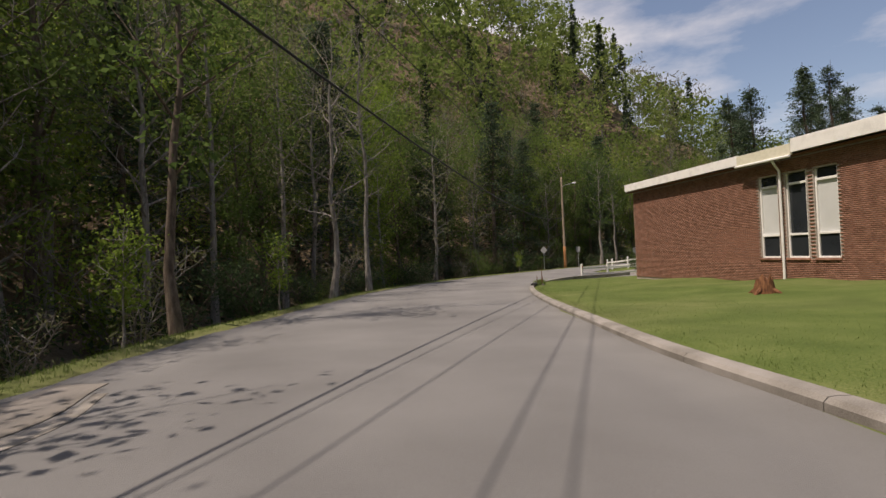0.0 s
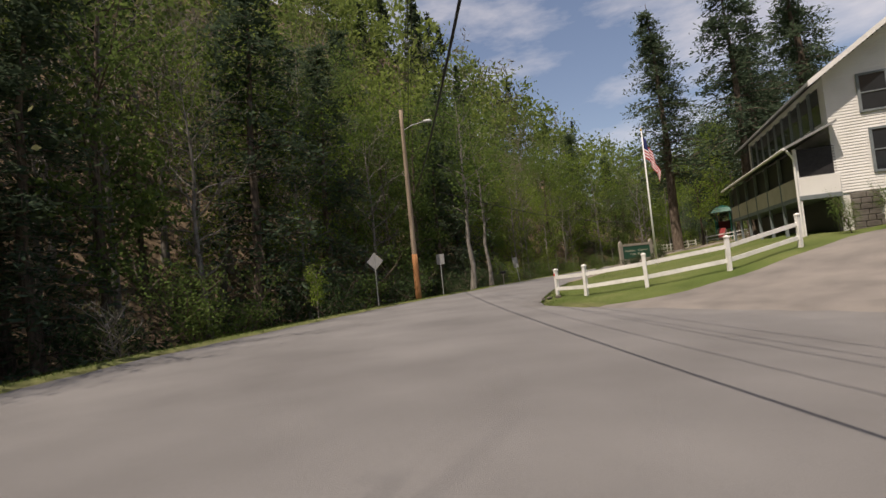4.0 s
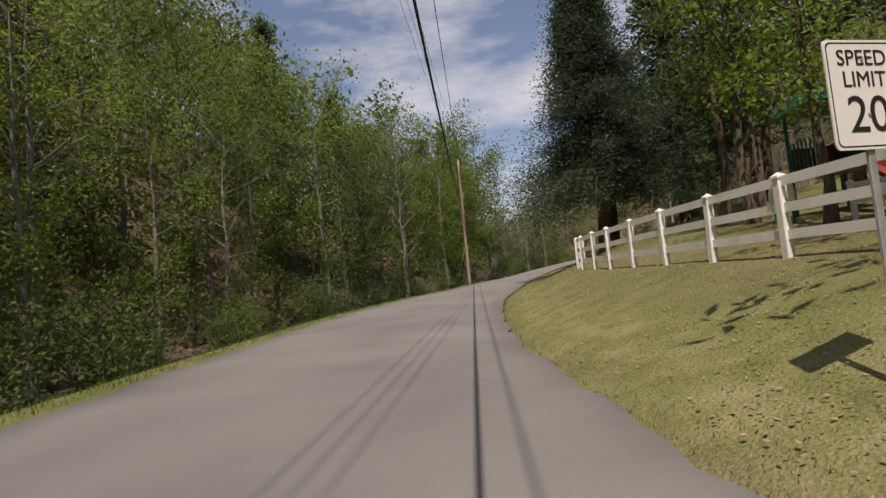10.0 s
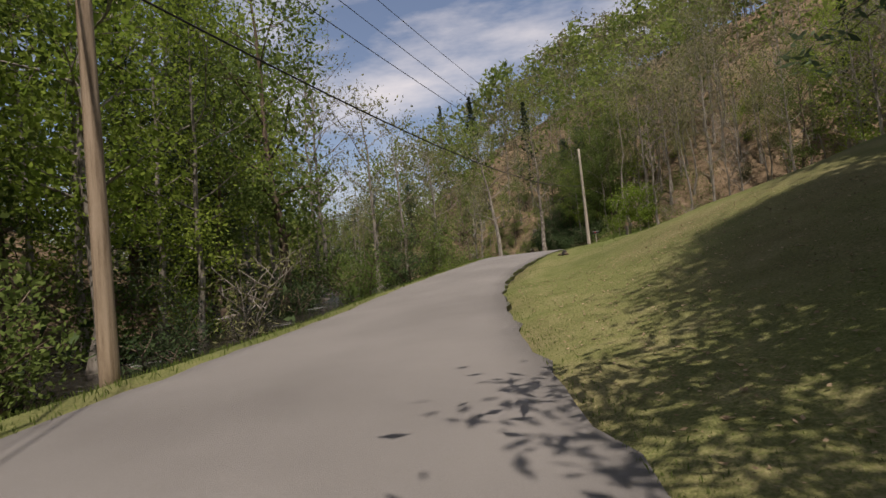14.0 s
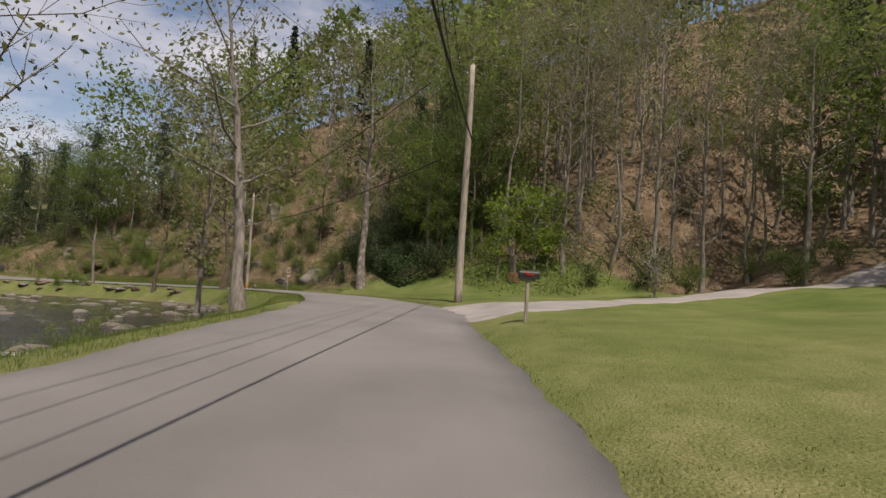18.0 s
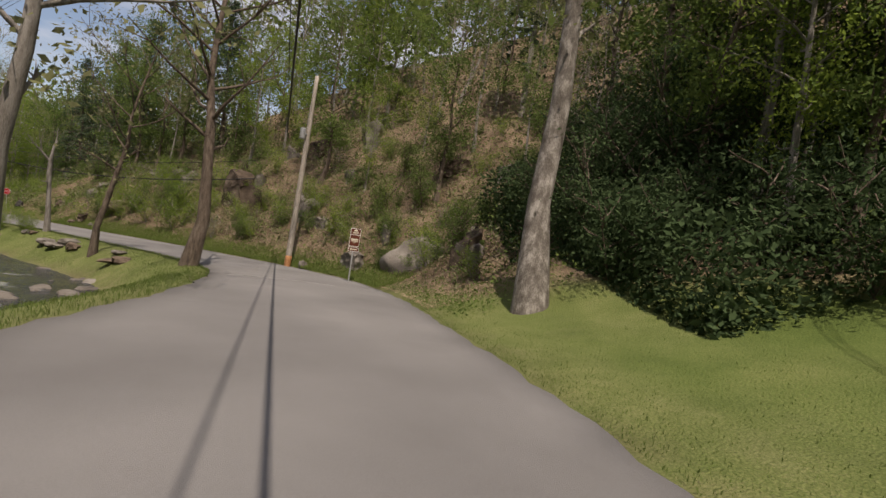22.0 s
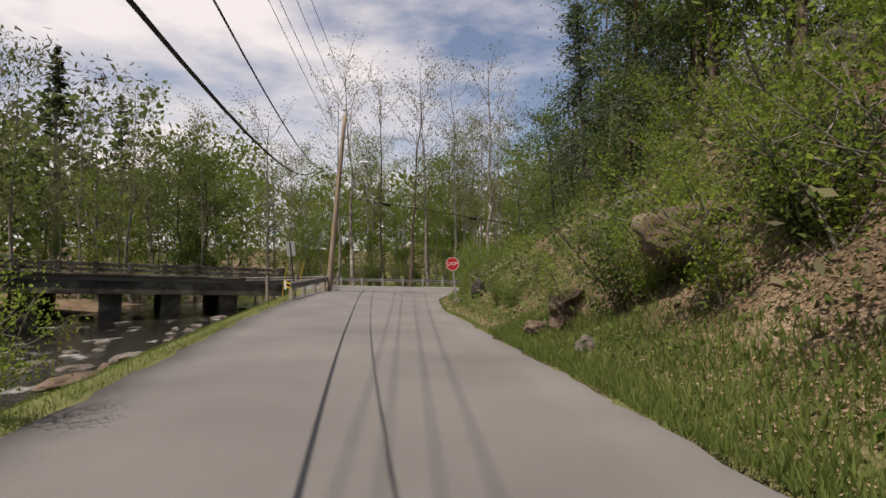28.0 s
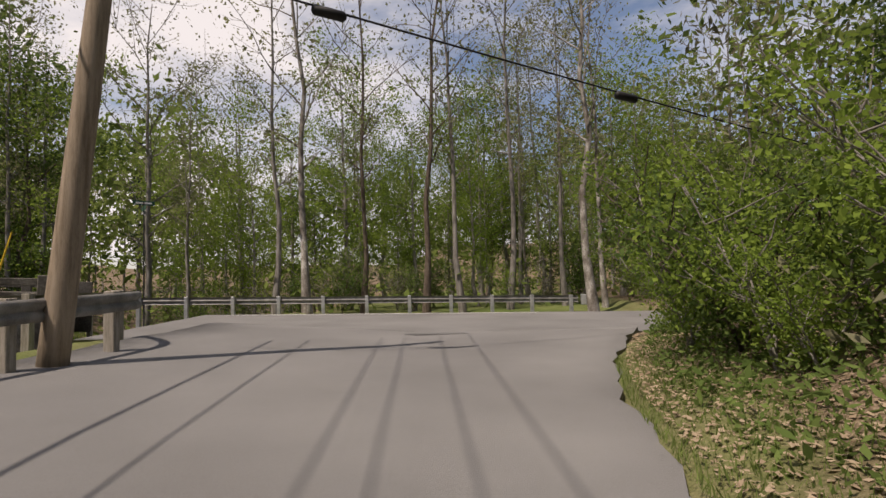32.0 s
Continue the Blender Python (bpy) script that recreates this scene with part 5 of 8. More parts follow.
# ---- signs ----
def round_rect(w, h, r=0.04, n=4):
    pts = []
    for cx, cz, a0 in ((w / 2 - r, h / 2 - r, 0), (-w / 2 + r, h / 2 - r, 90), (-w / 2 + r, -h / 2 + r, 180), (w / 2 - r, -h / 2 + r, 270)):
        for k in range(n + 1):
            a = radians(a0 + 90 * k / n)
            pts.append((cx + r * math.cos(a), cz + r * math.sin(a)))
    return pts


def shift(outline, dx, dz):
    return [(x + dx, z + dz) for x, z in outline]


def sign_post(root, tall, mat=galvanised):
    part("post", bm_box(-0.03, 0.012, -0.5, 0.03, 0.04, tall, 0.006), mat, root)
    part("bolt", bm_tube([(0, -0.012, tall - 0.12), (0, 0.012, tall - 0.12)], [0.012, 0.012], 6), galvanised, root)
    part("bolt", bm_tube([(0, -0.012, tall - 0.5), (0, 0.012, tall - 0.5)], [0.012, 0.012], 6), galvanised, root)


def road_sign(name, x, y, face, outline, mid, tall, front, label, lean=0.0, side=0.0, post=galvanised, z=None):
    """A plate on a post, read from the direction that face points to."""
    root = thing(name, pose(x, y, gz(x, y) if z is None else z, lean, side, face), label, "road sign")
    sign_post(root, tall, post)
    plate = part("plate", bm_prism(shift(outline, 0, mid), -0.004, 0.006), front, root)
    part("plate_back", bm_prism(shift(outline, 0, mid), 0.0065, 0.0085), sign_back, root, "bare grey metal back")
    return root


# faces: 0 looks to -y
h_speed = heading(90)
sp = road_sign("speed_limit_sign", 45.08, 85.2, h_speed + 4, round_rect(0.61, 0.76), 1.98, 2.34, sign_white, "white speed limit sign with black figures on a steel post", z=gz(45.08, 85.2))
part("border", (lambda o, i: (np.array([(x, -0.0052, z) for x, z in o] + [(x, -0.0052, z) for x, z in i]), [(k, (k + 1) % len(o), (k + 1) % len(o) + len(o), k + len(o)) for k in range(len(o))]))(shift(round_rect(0.575, 0.725), 0, 1.98), shift(round_rect(0.555, 0.705), 0, 1.98)), black_paint, sp)
for text, size, z in (("SPEED", 0.155, 2.23), ("LIMIT", 0.155, 2.08), ("20", 0.36, 1.83)):
    lettering(text, size, black_paint, sp, pose(0, -0.0065, z, 90))
octagon = [(0.305 * math.cos(radians(22.5 + 45 * k)), 0.305 * math.sin(radians(22.5 + 45 * k))) for k in range(8)]
st = road_sign("stop_sign", 179.22, 159.5, -18, octagon, 1.74, 2.0, sign_white, "red octagonal stop sign on a leaning steel post", lean=0, side=-6, z=-2.55)
part("red_field", bm_prism(shift([(a * 0.93, b * 0.93) for a, b in octagon], 0, 1.74), -0.006, -0.0045), sign_red, st)
lettering("STOP", 0.2, sign_white, st, pose(0, -0.0075, 1.74, 90))
dm = [(0.54, 0), (0, 0.54), (-0.54, 0), (0, -0.54)]
h0 = heading(66)
road_sign("warning_sign", 14.2, 71.5, h0 + 178, dm, 2.75, 3.2, yellow_paint, "diamond warning sign seen from its pale back")
road_sign("traffic_sign", 20.2, 75.85, h0 + 172, round_rect(0.61, 0.76), 2.6, 2.95, sign_white, "rectangular road sign seen from its grey back")
road_sign("traffic_sign", 33.1, 86.9, heading(84) + 182, round_rect(0.5, 1.05), 2.0, 2.5, sign_white, "tall narrow road sign leaning, seen from its pale back", side=8)

br = road_sign("route_sign", 162.85, 118.15, heading(222) + 4, round_rect(0.46, 0.8, 0.03), 1.95, 2.3, sign_white, "brown tourist route sign with cream shapes and arrow", side=0)
part("upper_field", bm_prism(shift(round_rect(0.43, 0.26, 0.02), 0, 2.2), -0.006, -0.0045), sign_brown, br)
part("lower_field", bm_prism(shift(round_rect(0.43, 0.48, 0.02), 0, 1.81), -0.006, -0.0045), sign_brown, br)
arc = [(0.09 * math.cos(radians(a)), 0.09 * math.sin(radians(a))) for a in range(0, 181, 20)]
part("emblem", bm_prism(shift(arc, 0, 2.22), -0.0075, -0.0062), cream_paint, br)
for w, z, t in ((0.3, 2.165, 0.035), (0.22, 2.115, 0.02), (0.34, 1.86, 0.06), (0.3, 1.79, 0.045), (0.16, 1.735, 0.012)):
    part("writing_bar", bm_prism(shift(round_rect(w, t, t * 0.3), 0, z), -0.0075, -0.0062), cream_paint, br)
part("arrow_plate", bm_prism(shift(round_rect(0.46, 0.2, 0.03), 0, 1.42), -0.004, 0.006), sign_white, br)
part("arrow_field", bm_prism(shift(round_rect(0.43, 0.17, 0.02), 0, 1.42), -0.006, -0.0045), sign_brown, br)
part("arrow", bm_prism(shift([(-0.17, 0), (-0.09, 0.06), (-0.09, 0.022), (0.16, 0.022), (0.16, -0.022), (-0.09, -0.022), (-0.09, -0.06)], 0, 1.42), -0.0075, -0.0062), cream_paint, br)

# town sign on timber posts
cs = thing("town_sign", pose(33.25, 70.25, gz(33.25, 70.25), 0, 0, heading(62) + 24) @ Matrix.Diagonal((1, 1, 0.8, 1)), "green town sign between grey timber posts", "sign")
for x in (-1.22, 1.22):
    part("post", bm_prism([(x - 0.11, -0.4), (x + 0.11, -0.4), (x + 0.11, 1.95), (x, 2.15), (x - 0.11, 1.95)], -0.11, 0.11), grey_wood, cs)
part("top_board", bm_box(-1.11, -0.06, 1.62, 1.11, 0.06, 1.82, 0.01), grey_wood, cs)
part("bottom_board", bm_box(-1.11, -0.06, 0.3, 1.11, 0.06, 0.48, 0.01), grey_wood, cs)
part("board", bm_box(-1.11, -0.04, 0.481, 1.11, 0.04, 1.619, 0.006), sign_green, cs)
for text, x, z in (("Pittman", -0.52, 1.2), ("Center", 0.52, 1.2), ("City", -0.3, 0.88), ("Hall", 0.3, 0.88)):
    lettering(text, 0.27, cream_paint, cs, pose(x, -0.044, z, 90))


# ---- mailboxes ----
def mailbox(x, y, face, tall, label, mat, post_mat, flag=True, bars=True):
    root = thing("mailbox", pose(x, y, gz(x, y), 0, 0, face), label, "mailbox")
    part("post", bm_box(-0.043, -0.043, -0.4, 0.043, 0.043, tall - 0.26, 0.01), post_mat, root)
    part("brace", bm_box(-0.045, -0.2, tall - 0.3, 0.045, 0.2, tall - 0.245, 0.006), post_mat, root)
    r = 0.095
    prof = [(-r, 0), (r, 0)] + [(r * math.cos(radians(a)), 0.13 + r * math.sin(radians(a))) for a in range(0, 181, 18)]
    body = part("box", bm_prism(shift(prof, 0, tall - 0.24), -0.27, 0.25), mat, root)
    part("door", bm_prism(shift([(a * 1.06, b * 1.03 - 0.003) for a, b in prof], 0, tall - 0.24), -0.285, -0.272), mat, root)
    part("latch", bm_box(-0.02, -0.31, tall - 0.06, 0.02, -0.286, tall - 0.035, 0.004), galvanised, root)
    if flag:
        part("flag", bm_box(-r - 0.012, -0.12, tall - 0.14, -r - 0.004, 0.08, tall - 0.115, 0.002), reflector_red, root, "small red flag")
        part("flag_tip", bm_box(-r - 0.013, 0.02, tall - 0.115, -r - 0.003, 0.08, tall - 0.075, 0.002), reflector_red, root)
    if bars:
        part("number_bar", bm_box(-0.02, -0.0465, tall - 0.42, 0.02, -0.0435, tall - 0.37, 0), sign_white, root)
        part("number_bar", bm_box(-0.02, -0.0465, tall - 0.5, 0.02, -0.0435, tall - 0.45, 0), sign_white, root)
    return root


mailbox(122.8, 102.58, 0, 1.36, "black metal mailbox with red flag on a grey timber post", dark_metal, grey_wood)
mailbox(29.2, 83.15, heading(80) + 90, 1.25, "dark mailbox on a wooden post at the verge", dark_metal, grey_wood, False, False)


# ---- white board fences ----
def fence(name, posts, rails, label, tall=1.27, skip=(), wide=0.13, reflect=()):
    root = thing(name, (0, 0, 0), label, "fence")
    tops = []
    for k, (x, y) in enumerate(posts):
        z = gz(x, y)
        q = posts[min(k + 1, len(posts) - 1)]
        p = posts[max(k - 1, 0)]
        a = math.degrees(math.atan2(q[1] - p[1], q[0] - p[0]))
        w = wide / 2
        v = [(-w, -w, -0.4), (w, -w, -0.4), (w, w, -0.4), (-w, w, -0.4), (-w, -w, tall - 0.1), (w, -w, tall - 0.1), (w, w, tall - 0.1), (-w, w, tall - 0.1), (-w * 1.25, -w * 1.25, tall - 0.1), (w * 1.25, -w * 1.25, tall - 0.1), (w * 1.25, w * 1.25, tall - 0.1), (-w * 1.25, w * 1.25, tall - 0.1), (-w * 1.25, -w * 1.25, tall - 0.06), (w * 1.25, -w * 1.25, tall - 0.06), (w * 1.25, w * 1.25, tall - 0.06), (-w * 1.25, w * 1.25, tall - 0.06), (0, 0, tall)]
        f = [(0, 1, 5, 4), (1, 2, 6, 5), (2, 3, 7, 6), (3, 0, 4, 7), (4, 5, 9, 8), (5, 6, 10, 9), (6, 7, 11, 10), (7, 4, 8, 11), (8, 9, 13, 12), (9, 10, 14, 13), (10, 11, 15, 14), (11, 8, 12, 15), (12, 13, 16), (13, 14, 16), (14, 15, 16), (15, 12, 16)]
        ob = part("post", (np.array(v), f), white_paint, root)
        ob.matrix_local = pose(x, y, z, (k * 37 % 5 - 2) * 0.5, (k * 53 % 5 - 2) * 0.5, a)
        tops.append((x, y, z))
        if k in reflect:
            away = Vector((math.sin(radians(a)), -math.cos(radians(a)), 0)) * (w + 0.004)
            disc = part("reflector", bm_tube([(x + away.x * s, y + away.y * s, z + tall - 0.28) for s in (0.98, 1.12)], [0.055, 0.055], 10), reflector_red, root, "round red reflector")
    for k in range(len(posts) - 1):
        if k in skip:
            continue
        a, b = Vector(tops[k]), Vector(tops[k + 1])
        d = (b - a).normalized()
        n = Vector((d.y, -d.x, 0)).normalized() * 0.02
        for j, (hh, bd) in enumerate(rails):
            p, q = a + d * (wide / 2 - 0.02) + Vector((0, 0, hh)), b - d * (wide / 2 - 0.02) + Vector((0, 0, hh))
            v = [p - n, p + n, q + n, q - n]
            v = [(*w2[:2], w2[2] - bd / 2) for w2 in v] + [(*w2[:2], w2[2] + bd / 2) for w2 in v]
            f = [(0, 1, 2, 3), (7, 6, 5, 4), (0, 4, 5, 1), (1, 5, 6, 2), (2, 6, 7, 3), (3, 7, 4, 0)]
            part("rail", (np.array(v), f), white_paint, root)
    return root


fence("board_fence", [(19.5, 60.45), (19.3, 58.15), (20.3, 55.9), (22.6, 54.3), (25.6, 53.7)], [(0.86, 0.15), (0.36, 0.15)], "white two-rail board fence beside the lawn", reflect=(0,))
fence("board_fence", [(11.7, 43.0), (14.3, 44.35), (17.2, 45.1), (20.2, 45.3), (23.2, 45.1), (26.3, 44.7)], [(0.86, 0.15), (0.36, 0.15)], "white two-rail board fence along the drive", reflect=(0,))
bank_top = np.array([(37.0, 75.5), (40.3, 78.2), (44.1, 81.2), (48.1, 84.2), (52.1, 87.4), (56.1, 90.3), (60.4, 93.0), (64.4, 94.6), (68.5, 95.6)])
bank_run = np.r_[0, np.cumsum(np.hypot(*np.diff(bank_top, axis=0).T))]
park = [(float(np.interp(q, bank_run, bank_top[:, 0])), float(np.interp(q, bank_run, bank_top[:, 1]))) for q in np.arange(4.75, 37.0, 2.0)]
fence("board_fence", park, [(1.2, 0.15), (0.78, 0.15), (0.36, 0.15)], "white three-rail board fence along the park bank", 1.35)

# ---- flagpole ----
fx, fy = 28.9, 64.0
fp = thing("flagpole", (fx, fy, gz(fx, fy)), "tall white flagpole with a striped flag", "flagpole")
part("pole", bm_tube([(0, 0, -0.4), (0, 0, 3.5), (0, 0, 7.9)], [0.06, 0.05, 0.03], 12), white_paint, fp, smooth=True)
part("ball", bm_tube([(0, 0, 7.88), (0, 0, 7.92), (0, 0, 7.97), (0, 0, 8.02)], [0.02, 0.06, 0.06, 0.01], 10), yellow_paint, fp)


def flag_piece(u0, u1, v0, v1, mat, name):
    """A piece of the drooping flag: u along its length, v up its hoist."""
    us, vs = np.linspace(u0, u1, 9), np.linspace(v0, v1, 3)
    pts = []
    for v in vs:
        for u in us:
            drop = 0.85 * u**1.4
            pts.append((0.05 + 0.42 * u * 0.85, -0.3 * u * 0.85 + 0.09 * math.sin(9 * u + 3 * v), 6.35 + 1.15 * v * (1 - 0.25 * u) - drop))
    pts = np.array(pts)
    f = grid_faces(3, 9)
    n = len(pts)
    part(name, (np.vstack([pts, pts + [0.004, 0.008, 0]]), [tuple(q) for q in f] + [tuple(np.array(q)[::-1] + n) for q in f]), mat, fp, smooth=True)


for k in range(13):
    lo = k / 13
    flag_piece(0.42 if k >= 6 else 0.0, 1.6, lo, lo + 1 / 13, flag_red if k % 2 == 0 else flag_white, "stripe")
flag_piece(0.0, 0.42, 6 / 13, 1.0, flag_blue, "canton")

# ---- brick building by the lawn ----
BX, BY, BZ, BTURN = 12.5, 33.0, -1.95, math.degrees(math.atan2(-0.98, 0.196))   # corner; local x runs along the front
bb = thing("brick_building", pose(BX, BY, BZ, 0, 0, BTURN), "low red brick building with white fascia and tall windows", "building")
LONG, DEEP, TALL = 36.0, 14.0, 5.4
WINS = [(10.1, 1.0), (11.5, 1.0), (12.85, 1.0)]
W0, W1 = 1.15, 4.75


def wall_pieces(long, tall, holes, z0, z1):
    cuts = [0.0]
    for x, w in holes:
        cuts += [x, x + w]
    cuts.append(long)
    out = []
    for k in range(0, len(cuts), 2):
        out.append((cuts[k], 0.0, cuts[k + 1], tall))
    for x, w in holes:
        out += [(x, 0.0, x + w, z0), (x, z1, x + w, tall)]
    return out


for a, b, c, d in wall_pieces(LONG, TALL, WINS, W0, W1):
    part("wall_panel", bm_box(a, 0.03, b - (0.5 if b == 0 else 0), c, 0.3, d, 0), mortar, bb)
for a, b, c, d in ((0.03, 0.301, 0.3, DEEP), (LONG - 0.3, 0.301, LONG, DEEP), (0.301, DEEP - 0.3, LONG - 0.301, DEEP)):
    part("wall_panel", bm_box(a, b, -0.5, c, d, TALL, 0), brick_red, bb)
part("roof", bm_box(-0.22, -0.35, TALL + 0.36, LONG + 0.35, DEEP + 0.35, TALL + 0.48, 0.01), roof_metal, bb)
part("fascia", bm_box(-0.26, -0.4, TALL + 0.1, 9.4, -0.34, TALL + 0.55, 0.008), white_paint, bb, "white painted fascia board")
part("fascia", bm_box(9.42, -0.46, TALL + 0.02, 12.3, -0.36, TALL + 0.5, 0.008), cream_paint, bb, "deeper cream fascia over the windows")
part("fascia", bm_box(12.32, -0.46, TALL + 0.12, LONG + 0.4, -0.36, TALL + 0.68, 0.008), white_paint, bb, "white painted fascia board")
part("fascia", bm_box(-0.26, -0.33, TALL + 0.02, -0.2, DEEP + 0.35, TALL + 0.5, 0.008), white_paint, bb)
part("soffit", bm_box(-0.19, -0.33, TALL + 0.002, LONG + 0.3, 0.02, TALL + 0.06, 0), rust_metal, bb, "dark soffit under the eave")
part("gutter", bm_tube([(9.3, -0.44, TALL + 0.02), (12.3, -0.5, TALL - 0.02)], [0.06, 0.06], 8), white_paint, bb)
part("downpipe", bm_tube([(11.36, -0.44, TALL - 0.05), (11.36, -0.3, TALL - 0.25), (11.36, -0.09, TALL - 0.5), (11.36, -0.09, 0.25), (11.36, -0.2, 0.08)], [0.055] * 5, 8), white_paint, bb, "white downpipe down the wall")
for k, (x, w) in enumerate(WINS):
    wn_ = part("window", bm_box(x + 0.06, 0.16, W0 + 0.06, x + w - 0.06, 0.17, W1 - 0.06, 0), window_glass if k == 1 else blind_white, bb, "tall window with a pale blind" if k != 1 else "tall dark window")
    part("window_lower_pane", bm_box(x + 0.06, 0.135, W0 + 0.06, x + w - 0.06, 0.145, W0 + 0.96, 0), window_glass, wn_)
    part("window_top_pane", bm_box(x + 0.06, 0.135, W1 - 0.4, x + w - 0.06, 0.145, W1 - 0.06, 0), window_glass, wn_)
    for a, b, c, d in ((x, W0, x + 0.07, W1), (x + w - 0.07, W0, x + w, W1), (x + 0.071, W0, x + w - 0.071, W0 + 0.07), (x + 0.071, W1 - 0.5, x + w - 0.071, W1 - 0.4), (x + 0.071, W0 + 0.95, x + w - 0.071, W0 + 1.04)):
        part("window_frame", bm_box(a, 0.08, b, c, 0.2, d, 0.006), white_paint, wn_)
    part("window_sill", bm_box(x - 0.05, -0.05, W0 - 0.09, x + w + 0.05, 0.12, W0 - 0.004, 0.006), brick_red, wn_)
part("wall_vent", bm_box(0.6, -0.03, TALL - 0.55, 0.72, 0.02, TALL - 0.43, 0.006), dark_metal, bb)


def brick_mesh():
    v = [(0, 0.035, 0), (0.2, 0.035, 0), (0.2, 0.035, 0.062), (0, 0.035, 0.062), (0.004, 0.0, 0.004), (0.196, 0.0, 0.004), (0.196, 0.0, 0.058), (0.004, 0.0, 0.058)]
    f = [(4, 5, 6, 7), (0, 1, 5, 4), (1, 2, 6, 5), (2, 3, 7, 6), (3, 0, 4, 7)]
    return mesh_of("brick", v, f, [brick_red])


# ---- white timber house with porch ----
HX, HY, HZ = 30.3, 54.9, -1.46
hh = thing("house", pose(HX, HY, HZ, 0, 0, math.degrees(math.atan2(-0.67, 0.74))) @ Matrix.Diagonal((1, 1, 0.87, 1)), "three-storey white clapboard house with grey windows and side porch", "house")
HW, HD, EAVE, APEX = 8.7, 15.0, 8.3, 11.75
HWINS = [(1.25, 6.2, 0.9, 1.7, 1), (2.75, 6.5, 1.65, 1.6, 2), (5.7, 6.5, 1.2, 1.6, 1), (1.45, 3.25, 3.05, 1.95, 4), (5.6, 3.25, 1.7, 1.95, 2), (2.3, 0.7, 2.1, 1.4, 3), (5.4, 0.7, 1.6, 1.4, 2), (3.95, 9.9, 0.8, 0.75, 1)]
part("wall_core", bm_prism([(0.12, 0.0), (HW - 0.12, 0.0), (HW - 0.12, EAVE), (HW / 2, APEX - 0.1), (0.12, EAVE)], 0.14, HD), white_siding, hh)
boards_v, boards_f = [], []
z = 2.35
while z < APEX - 0.15:
    half = HW / 2 if z + 0.14 < EAVE else max(0.05, HW / 2 * (APEX - z - 0.14) / (APEX - EAVE))
    n = len(boards_v)
    for x in (HW / 2 - half, HW / 2 + half):
        boards_v += [(x, 0.135, z), (x, 0.085, z), (x, 0.11, z + 0.15), (x, 0.135, z + 0.15)]
    boards_f += [(n + 1, n + 5, n + 6, n + 2), (n, n + 4, n + 5, n + 1), (n + 2, n + 6, n + 7, n + 3), (n, n + 1, n + 2, n + 3), (n + 7, n + 6, n + 5, n + 4)]
    z += 0.142
part("siding", (np.array(boards_v), boards_f), white_siding, hh, "white lapped clapboard")
boards_v, boards_f = [], []
for z in np.arange(4.9, EAVE - 0.1, 0.142):
    n = len(boards_v)
    for y in (0.14, HD):
        boards_v += [(0.115, y, z), (0.06, y, z), (0.09, y, z + 0.15), (0.115, y, z + 0.15)]
    boards_f += [(n + 1, n + 2, n + 6, n + 5), (n, n + 1, n + 5, n + 4), (n + 2, n + 3, n + 7, n + 6)]
part("siding", (np.array(boards_v), boards_f), white_siding, hh)
for x, zz, w, t, n in HWINS:
    wo = part("window", bm_box(x, 0.06, zz, x + w, 0.075, zz + t, 0), window_glass, hh, "grey-framed sash window")
    for a, b, c, d in ((x - 0.1, zz - 0.1, x + w + 0.1, zz), (x - 0.1, zz + t, x + w + 0.1, zz + t + 0.1)):
        part("frame", bm_box(a, 0.02, b, c, 0.13, d, 0.006), grey_frame, wo)
    for k in range(n + 1):
        c = x - 0.05 + (w + 0.1) * k / n
        part("mullion", bm_box(c - 0.05, 0.025, zz + 0.001, c + 0.05, 0.125, zz + t - 0.001, 0.005), grey_frame, wo)
    part("sash_bar", bm_box(x, 0.035, zz + t * 0.5 - 0.03, x + w, 0.11, zz + t * 0.5 + 0.03, 0.004), grey_frame, wo)
    part("curtain", bm_box(x + 0.05, 0.078, zz + 0.04, x + w - 0.05, 0.082, zz + t * 0.45, 0), blind_white, wo)
for k, (x0, z0, x1, z1) in enumerate(((-0.75, EAVE - 0.55, HW / 2, APEX + 0.05), (HW / 2, APEX + 0.05, HW + 0.75, EAVE - 0.55))):
    v = [(x0, -0.6, z0), (x1, -0.6, z1), (x1, HD + 0.5, z1), (x0, HD + 0.5, z0)]
    v += [(a, b, c + 0.14) for a, b, c in v]
    part("roof", (np.array(v), [(3, 2, 1, 0), (4, 5, 6, 7), (0, 1, 5, 4), (1, 2, 6, 5), (2, 3, 7, 6), (3, 0, 4, 7)]), roof_metal, hh, "grey metal gable roof")
    v = [(x0, -0.66, z0 - 0.12), (x1, -0.66, z1 - 0.12), (x1, -0.602, z1 - 0.12), (x0, -0.602, z0 - 0.12)]
    v += [(a, b, c + 0.27) for a, b, c in v]
    part("bargeboard", (np.array(v), [(3, 2, 1, 0), (4, 5, 6, 7), (0, 1, 5, 4), (1, 2, 6, 5), (2, 3, 7, 6), (3, 0, 4, 7)]), white_paint, hh)
# ground floor: stone, door, porch opening darkened by a sheet, side porch
rng_s = np.random.default_rng(3)
for r in range(8):
    x = 0.42
    while x < 1.4:
        w = rng_s.uniform(0.28, 0.6)
        w = min(w, 1.5 - x)
        ob = part("stone", bm_box(x + 0.01, 0.0 + rng_s.uniform(0, 0.03), 0.02 + r * 0.285, x + w - 0.01, 0.135, 0.285 + r * 0.285, 0.035, 2), rock_grey, hh)
        x += w
dr = part("door", bm_box(1.54, 0.05, 0.05, 2.14, 0.1, 2.1, 0.005), white_paint, hh, "white half-glazed door")
part("door_pane", bm_box(1.64, 0.038, 1.0, 2.04, 0.049, 1.95, 0), window_glass, dr)
